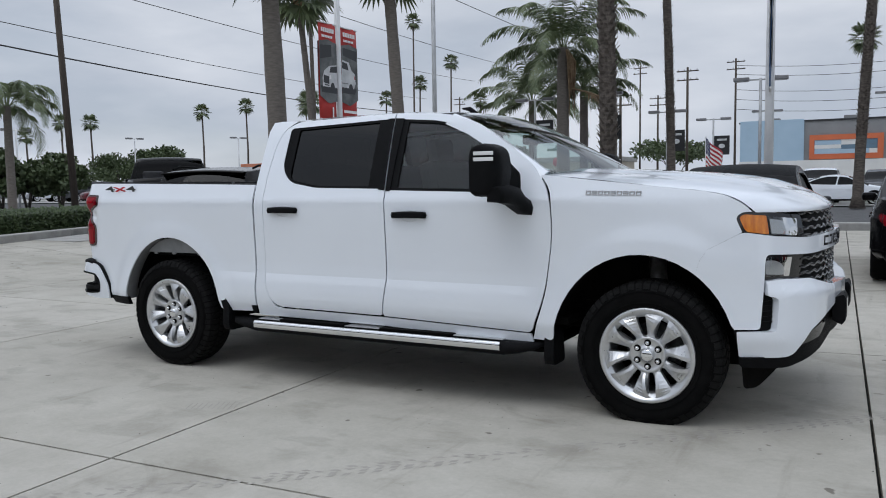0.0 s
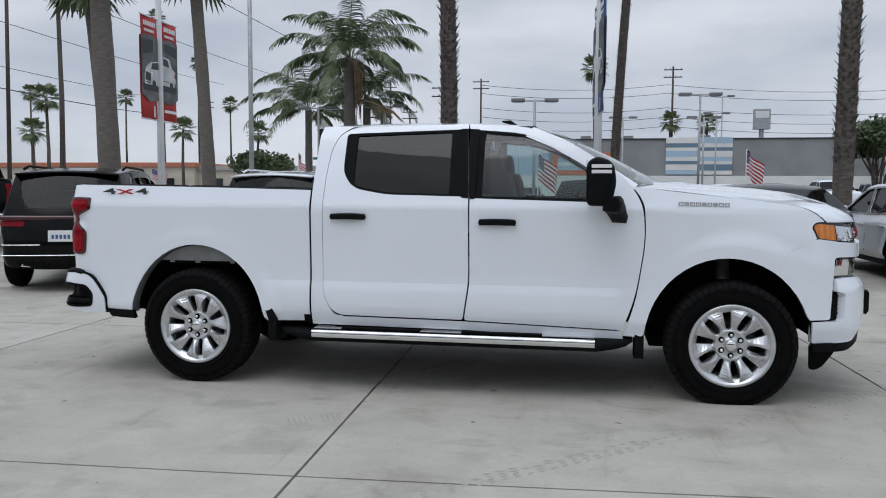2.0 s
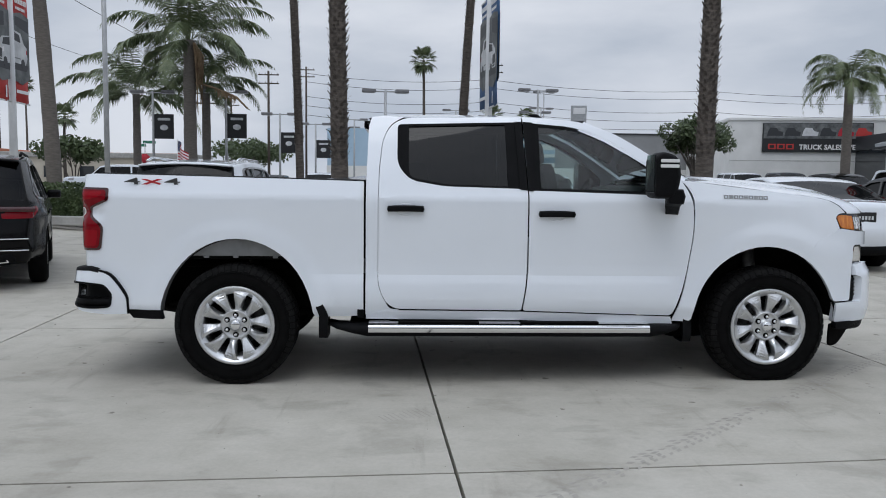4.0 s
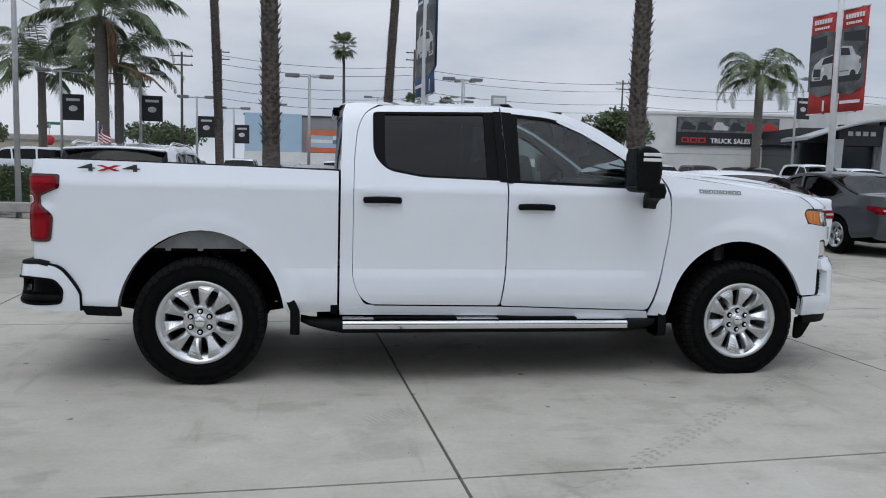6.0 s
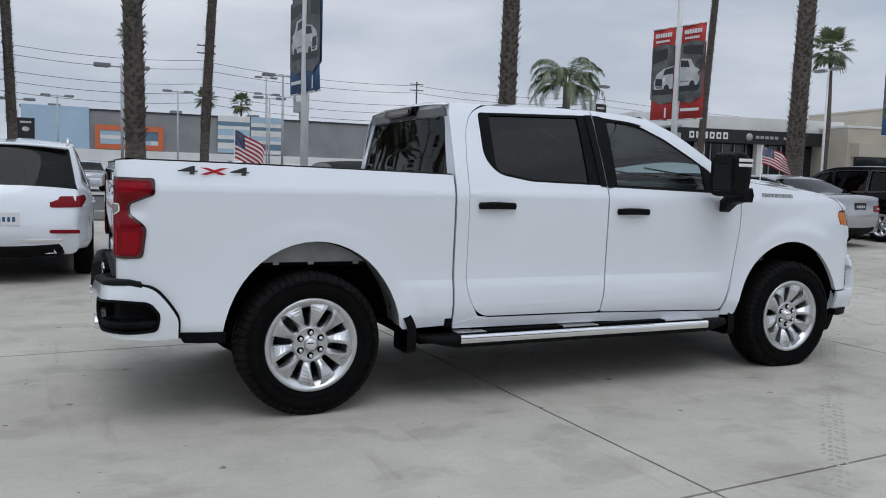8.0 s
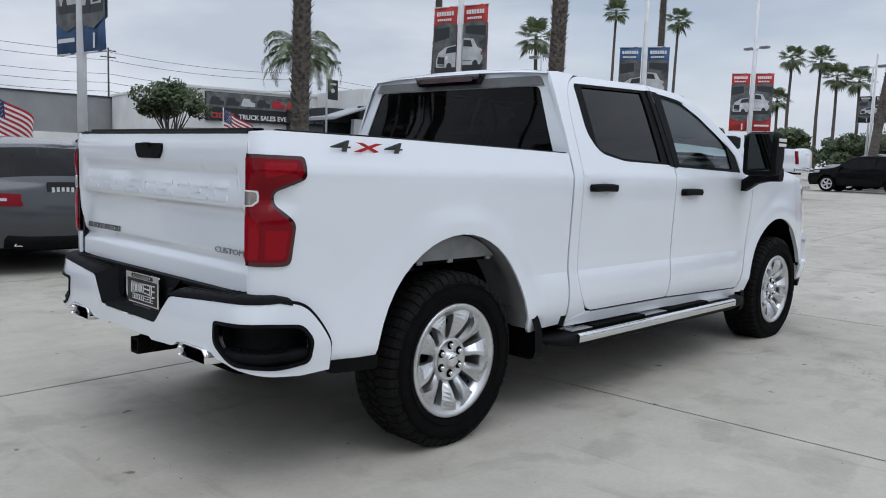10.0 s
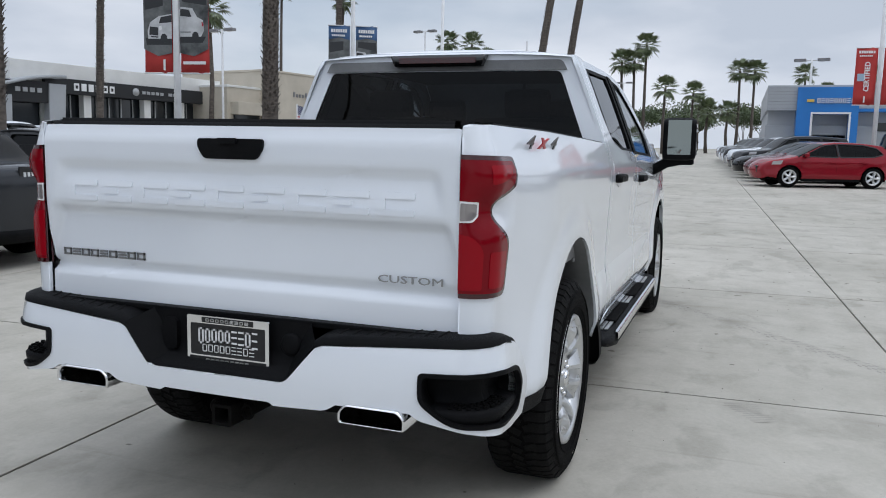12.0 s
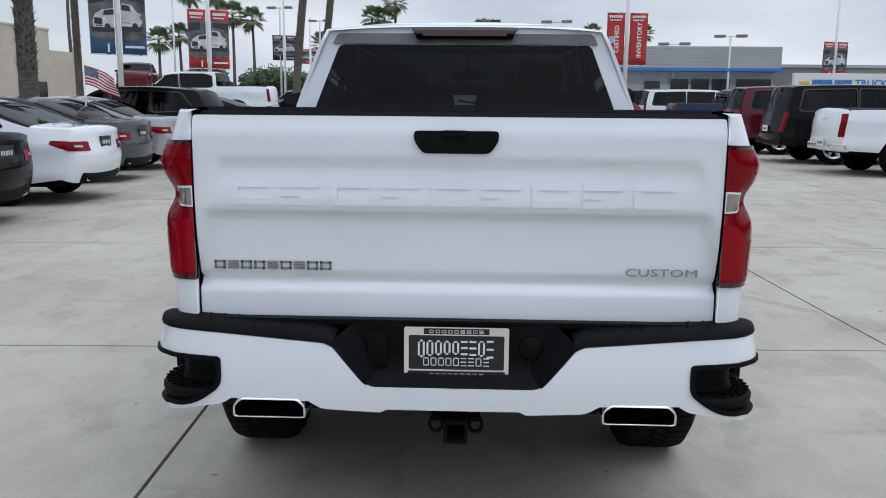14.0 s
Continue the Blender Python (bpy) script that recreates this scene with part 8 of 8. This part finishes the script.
    if low_car:
        zt = line[-3][1]
    pl = part("number_plate", box((0.02, 0.32, 0.15), (back_x, 0, zt if kind != "pickup" else 0.66), 0.004), M["plate_black"] if low_car else M["letter_white"], v)
    for q in range(5):
        part("plate_bar", box((0.006, 0.03, 0.055), (back_x - 0.011, 0.10 - 0.05 * q, (zt if kind != "pickup" else 0.66) - 0.01), 0.001), M["print_light"] if low_car else M["banner_blue"], pl)
    if low_car or kind == "suv":
        zb = line[-1][1]
        back = float(np.interp(zb + 0.10, [line[-1][1], line[-2][1]], [line[-1][0], line[-2][0]]))
        rows = []
        for z, dx in ((zb - 0.03, 0.10), (zb - 0.02, 0.02), (zb + 0.06, -0.012), (zb + 0.115, -0.014), (zb + 0.125, 0.02)):
            rows.append([(back + dx - 0.085 * (1 - (q / 8) ** 2) + 0.12 * blend(abs(q) / 8, 0.75, 1.0), (w0 - 0.20) * q / 8, z + 0.06 * (q / 8) ** 4) for q in range(-8, 9)])
        bumper = part("rear_bumper", loft(rows), M["trim"], v)
        if details:
            for sy in (-1, 1):
                part("exhaust_tip", panel([fillet([(-0.08, zb + 0.01, 0.01), (0.09, zb + 0.02, 0.01), (0.06, zb + 0.065, 0.01), (-0.08, zb + 0.06, 0.01)]), fillet([(-0.066, zb + 0.022, 0.008), (-0.066, zb + 0.05, 0.008), (0.05, zb + 0.054, 0.008), (0.07, zb + 0.03, 0.008)])], lambda u, pz, d, g=sy: Vector((back - 0.050 + d, g * (w0 - 0.50 + u), pz)), 0.1, 0.05), M["chrome"], bumper)
    else:
        part("rear_bumper", box((0.10, w0 * 1.72, 0.16), (tx + 0.02, 0, line[-1][1] + 0.10), 0.04), M["trim"] if kind != "pickup" else M["chrome"], v)
    if kind == "pickup" and details:
        part("gate_handle", box((0.03, 0.24, 0.09), (line[-3][0] - 0.085, 0, 1.12), 0.012), M["gloss"], v)
        part("gate_mark", box((0.02, 0.20, 0.05), (line[-3][0] - 0.090, 0, 0.99), 0.012), M["gloss"], v)
        part("gate_seam", box((0.012, w0 * 1.62, 0.012), (line[-3][0] - 0.045, 0, 0.80), 0.003), M["gloss"], v)
    part("front_grille", box((0.06, w0 * 1.1, 0.22), (line[1][0] + 0.015, 0, line[1][1] + 0.06), 0.03), M["gloss"], v)
    part("cabin", box(((s["wins"][0][0][0] - s["wins"][-1][-1][0]) * 0.92, w0 * 1.7, belt - sill - 0.02), ((s["wins"][0][0][0] + s["wins"][-1][-1][0]) / 2, 0, (belt + sill) / 2), 0.05), M["cabin"], v)
    part("floor_pan", box((nose_x - tail_x - 0.5, w0 * 1.5, 0.08), ((nose_x + tail_x) / 2, 0, sill - 0.02), 0.02), M["under"], v)
    for sx in ((0.05, -0.85) if details else ()):
        for sy in (-0.38, 0.38):
            part("seat_back", box((0.14, 0.48, 0.55), (sx - 0.25, sy, belt + 0.05), 0.06), M["seat"], v)
    return v


# the row beside the truck, tails towards it
black_suv = vehicle("suv", "black", -5.05, 5.58, 112, "glossy black sport utility vehicle parked tail out", "red", 5, "cars in the row beside the truck")
white_suv = vehicle("suv", "white", -2.0, 7.45, 90, "white crossover parked tail out beside the row", "red", 5, "cars in the row beside the truck")
vehicle("hatch", "grey", 0.6, 7.6, 90, "dark grey hatchback parked tail out", "red", 7, "cars in the row beside the truck", "gloss")
vehicle("coupe", "dark", 3.1, 7.8, 90, "black soft-top coupe parked tail out", "red", 5, "cars in the row beside the truck", "gloss")
vehicle("sedan", "black", 5.7, 7.85, 90, "glossy black saloon parked tail out", "red", 10, "cars in the row beside the truck")
vehicle("sedan", "white", 8.15, 7.8, 90, "white saloon parked tail out", "red", 7, "cars in the row beside the truck", "gloss")
vehicle("sedan", "grey", 10.95, 8.4, 90, "dark grey saloon parked tail out", "red", 5, "cars in the row beside the truck")
vehicle("sedan", "silver", 13.4, 8.6, 90, "silver saloon parked tail out", "red", 7, "cars in the row beside the truck")
vehicle("suv", "black", 16.2, 8.4, 90, "black crossover parked tail out", "darkred", 7, "cars in the row beside the truck")
vehicle("sedan", "white", 19.0, 8.8, 90, "white saloon further along the row", "red", 7, "cars in the row beside the truck")
vehicle("sedan", "black", 21.8, 8.6, 90, "black saloon further along the row", "red", 7, "cars in the row beside the truck")
vehicle("pickup", "white", 27.3, 10.4, 90, "white crew cab pickup truck raised behind the row", "red", 6, "pickups beyond the row", lift=0.5)
vehicle("pickup", "maroon", 45.0, 20.0, 195, "red pickup truck raised on a display ramp", "red", 6, "pickups beyond the row", lift=1.5)
vehicle("pickup", "black", -11.2, 9.4, 137, "black pickup truck at the drive", "red", 6, "pickups beyond the row")
# the two tall cars show their tails: lamp bars, wipers, bright strips, roof rails
part("lamp_bar", loft([[(-2.325 - 0.075 * (1 - (q / 8) ** 2) + dx, 0.84 * q / 8, z) for q in range(-8, 9)] for z, dx in ((1.045, 0.0), (1.042, -0.012), (0.985, -0.020), (0.982, -0.005))]), M["darkred"], black_suv, "dark red full-width lamp bar")
for z in (0.66, 0.52):
    part("bright_strip", loft([[(-2.41 - 0.06 * (1 - (q / 8) ** 2) + dx, 0.76 * q / 8, zz) for q in range(-8, 9)] for zz, dx in ((z, 0.0), (z, -0.008), (z - 0.012, -0.008), (z - 0.012, 0.0))]), M["chrome"], black_suv)
part("rear_spoiler", loft([[(-1.93 + dx, 0.66 * q / 6, z - 0.03 * (q / 6) ** 2) for q in range(-6, 7)] for z, dx in ((1.655, 0.0), (1.645, -0.16), (1.625, -0.16), (1.61, -0.02))]), P["black"], black_suv)
part("rear_spoiler", loft([[(-1.93 + dx, 0.66 * q / 6, z - 0.03 * (q / 6) ** 2) for q in range(-6, 7)] for z, dx in ((1.655, 0.0), (1.645, -0.15), (1.625, -0.15), (1.61, -0.02))]), M["white"], white_suv)
for car in (black_suv, white_suv):
    part("rear_wiper", tube([(-2.30, 0.0, 1.17), (-2.285, -0.2, 1.20), (-2.26, -0.42, 1.22)], 0.012, 6), M["trim"], car)
    for sy in (-1, 1):
        part("roof_rail", tube([(0.2, sy * 0.68, 1.665), (0.0, sy * 0.67, 1.72), (-1.4, sy * 0.66, 1.73), (-1.65, sy * 0.66, 1.68)], 0.018, 6), M["chrome"] if car is white_suv else M["trim"], car)
for sy in (-1, 1):
    part("lower_lamp", box((0.03, 0.34, 0.045), (-2.425, sy * 0.62, 0.62), 0.01), M["red"], white_suv)
part("lower_strip", box((0.03, 1.2, 0.03), (-2.44, 0, 0.52), 0.01), M["chrome"], white_suv)
part("plate_surround", box((0.02, 0.62, 0.2), (-2.40, 0, 0.80), 0.02), M["silver"], white_suv)
for x, y, turn, high, text in ((45.0, 20.0, 15, 1.5, "grey steel display ramp under a red truck"), (27.3, 10.4, 90, 0.5, "low grey steel display ramp under a white truck")):
    ramp = thing("display_ramp", on_lot(x, y, turn), text, "ramp", "display ramps")
    part("deck", box((5.6, 2.0, 0.12), (0, 0, high - 0.06), 0.02), M["pole_grey"], ramp)
    for sx in (-2.5, 2.5):
        for sy in (-0.9, 0.9):
            part("leg", box((0.12, 0.12, high - 0.12), (sx, sy, (high - 0.12) / 2), 0.01), M["pole_grey"], ramp)

# the row facing it, side on
kinds = (("hatch", "red"), ("hatch", "maroon"), ("sedan", "black"), ("suv", "dark"), ("sedan", "grey"), ("suv", "white"), ("sedan", "silver"), ("suv", "black"), ("sedan", "white"), ("suv", "grey"), ("sedan", "white"), ("suv", "dark"), ("sedan", "silver"), ("suv", "white"))
for k, (kind, colour) in enumerate(kinds):
    vehicle(kind, colour, 26.0 + 2.9 * k, -4.1 + 0.14 * k, 106, "%s %s parked nose out in a long row" % ({"maroon": "dark red", "dark": "charcoal"}.get(colour, colour), {"hatch": "hatchback", "sedan": "saloon", "suv": "crossover"}[kind]), "red", 5, "cars in the long row", "silver", details=k < 4)
# large vehicles tail on
for kind, colour, x, y, text in (("pickup", "white", 13.9, -10.4, "white pickup truck with a chrome rear bumper"), ("big_suv", "black", 17.0, -10.1, "black full-size sport utility vehicle"), ("big_suv", "maroon", 20.4, -10.1, "dark red full-size sport utility vehicle"), ("pickup", "blue", 27.2, -10.3, "dark blue pickup truck"), ("big_suv", "white", 30.6, -9.6, "white full-size sport utility vehicle"), ("big_suv", "black", 34.2, -9.6, "black full-size sport utility vehicle in the back")):
    vehicle(kind, colour, x, y, 270, text + " parked tail out", "red", 6, "large vehicles in a row")
# the far end of the lot
for k, (kind, colour) in enumerate((("suv", "black"), ("sedan", "white"), ("big_suv", "black"), ("pickup", "silver"), ("suv", "red"), ("suv", "grey"), ("sedan", "grey"), ("suv", "white"), ("suv", "dark"), ("sedan", "blue"), ("sedan", "white"), ("suv", "silver"), ("sedan", "red"), ("suv", "black"), ("sedan", "silver"))):
    vehicle(kind, colour, 38.0 + 3.0 * k, 10.8 - 0.12 * k if k > 2 else 8.6, 90, "%s %s in the far rows of the lot" % ({"dark": "charcoal"}.get(colour, colour), {"hatch": "hatchback", "sedan": "saloon", "suv": "crossover", "big_suv": "large utility vehicle", "pickup": "pickup truck"}[kind]), "red", 5, "cars at the far end", "silver", details=False)
vehicle("pickup", "dark", 82.0, 3.6, 0, "dark pickup truck standing far down the aisle", "red", 5, "cars at the far end", details=False)
# cars across the street
rng = random.Random(9)
for k in range(15):
    colour = ("white", "white", "black", "white", "silver", "white", "grey", "white", "white", "black", "white", "silver", "white", "grey", "white")[k]
    kind = ("suv", "sedan", "suv", "big_suv", "suv", "pickup", "suv", "big_suv", "suv", "suv", "pickup", "suv", "big_suv", "pickup", "suv")[k]
    vehicle(kind, colour, -12.5 + 2.9 * k, 44.0 + rng.uniform(-0.5, 0.5) - 0.1 * k, 270 + rng.uniform(-3, 3), "%s %s parked across the street" % (colour, {"sedan": "saloon", "suv": "crossover", "big_suv": "large utility vehicle", "pickup": "pickup truck"}[kind]), "red", 5, "cars across the street", "silver", details=False)
vehicle("big_suv", "white", -14.4, 38.4, 187, "white utility vehicle on the far side of the street", "red", 5, "cars across the street", details=False)
vehicle("sedan", "white", 3.2, 38.6, 0, "white saloon passing along the street edge", "red", 5, "cars across the street", details=False)
for k in range(7):
    vehicle(("sedan", "suv", "suv", "sedan", "sedan", "suv", "sedan")[k], ("silver", "white", "grey", "maroon", "white", "black", "silver")[k], -62 + 3.4 * k, 42 - 2.6 * k * 0.2, 250, "car in a distant lot beyond the hedge", "red", 5, "cars in a distant lot", details=False)
for k in range(6):
    vehicle(("suv", "pickup", "suv", "sedan", "suv", "sedan")[k], ("black", "white", "white", "black", "silver", "white")[k], 22.0 + 2.9 * k, 30.5, 270, "car parked before the dealership windows", "red", 5, "cars before the dealership", details=False)
for w in wheel_kinds.values():
    for o in list(w.children_recursive) + [w]:
        bpy.data.objects.remove(o)

# ---- concrete slabs of the lot, with open joints between them ----
GRID = pose(1.41, -2.69, 0, 0, 0, 2.4)
SX, SY = 3.55, 3.96


def slab(i, j, di=1, dj=1, gap=0.0085):
    nx, ny = 4 * di, 4 * dj
    rows = []
    for b in range(-1, ny + 2):
        row = []
        for a in range(-1, nx + 2):
            u = i * SX + gap + (di * SX - 2 * gap) * min(max(a, 0), nx) / nx
            v = j * SY + gap + (dj * SY - 2 * gap) * min(max(b, 0), ny) / ny
            p = GRID @ Vector((u, v, 0))
            edge = a in (-1, nx + 1) or b in (-1, ny + 1)
            row.append((p.x, p.y, lot_height(p.x, p.y) - (0.06 if edge else 0.0)))
        rows.append(row)
    return loft(rows, smooth=False)


lot = thing("pavement", Matrix(), "pale grey concrete slabs with dark joints, faint tyre marks", "pavement", kind="structure")
for i in range(-5, 8):
    for j in range(-4, 5):
        part("slab", slab(i, j), M["concrete"], lot)
for i, j, di, dj in ((-5, -12, 13, 8), (8, -12, 24, 17), (-14, -12, 9, 17), (5, 5, 27, 6), (32, -12, 70, 17), (-40, -12, 26, 17)):
    part("slab", slab(i, j, di, dj, 0.0), M["concrete"], lot)


# dark grit and crumbs lying about on the slabs
rng = random.Random(81)
bm = bmesh.new()
for k in range(420):
    near = rng.random() < 0.6
    cx, cy = (rng.uniform(-4.5, 6.5), rng.uniform(-5.2, 0.8)) if near else (rng.uniform(-9, 14), rng.uniform(-7, 7))
    r = rng.uniform(0.0025, 0.006) * (1.6 if rng.random() < 0.08 else 1.0)
    z = lot_height(cx, cy) - 0.0005
    ring = [(cx + r * rng.uniform(0.6, 1.2) * math.cos(a), cy + r * rng.uniform(0.6, 1.2) * math.sin(a)) for a in (0.0, 1.26, 2.5, 3.8, 5.0)]
    top = bm.verts.new((cx, cy, z + r * 0.6))
    base = [bm.verts.new((px, py, z)) for px, py in ring]
    for q in range(5):
        bm.faces.new((base[q], base[(q + 1) % 5], top))
tagged(part("grit", bm, M["joint"]), "small dark crumbs of grit scattered over the concrete", "grit", kind="stuff")


# faint print of a tyre that crossed the slabs wet
TRACK = ((5.2, -0.10), (1.2, -3.55))
M["tyre_print"] = vary(mat("tyre_print", (0.33, 0.325, 0.30), 0.85), (0.32, 0.302, 0.268), (0.40, 0.378, 0.338), 6, 5)
rng = random.Random(71)
bm = bmesh.new()
start, run, length = Vector(TRACK[0]), Vector(TRACK[1]) - Vector(TRACK[0]), (Vector(TRACK[1]) - Vector(TRACK[0])).length
run.normalize()
side_way = Vector((-run.y, run.x))
for k in range(int(length / 0.075)):
    for j in (-1.5, -0.5, 0.5, 1.5):
        if rng.random() < 0.30:
            continue
        c = start + run * (0.075 * k + 0.012 * j) + side_way * (0.035 * j)
        a, b = run * rng.uniform(0.012, 0.022), side_way * rng.uniform(0.010, 0.015) + run * 0.010 * (1 if j > 0 else -1)
        bm.faces.new([bm.verts.new((p.x, p.y, lot_height(p.x, p.y) + 0.0015)) for p in (c - a - b, c + a - b, c + a + b, c - a + b)])
# a short row of scuffs where a wheel was turned
for k in range(10):
    c = Vector((1.17, -1.72)) + Vector((-0.89, -0.46)) * 0.034 * (k - 4.5)
    a, b = Vector((0.46, -0.89)) * rng.uniform(0.05, 0.10), Vector((0.89, 0.46)) * 0.0035
    bm.faces.new([bm.verts.new((p.x, p.y, lot_height(p.x, p.y) + 0.0015)) for p in (c - a - b, c + a - b, c + a + b, c - a + b)])
tagged(part("tyre_track", bm, M["tyre_print"]), "faint dotted grey tyre print across the concrete", "tyre track", kind="stuff")
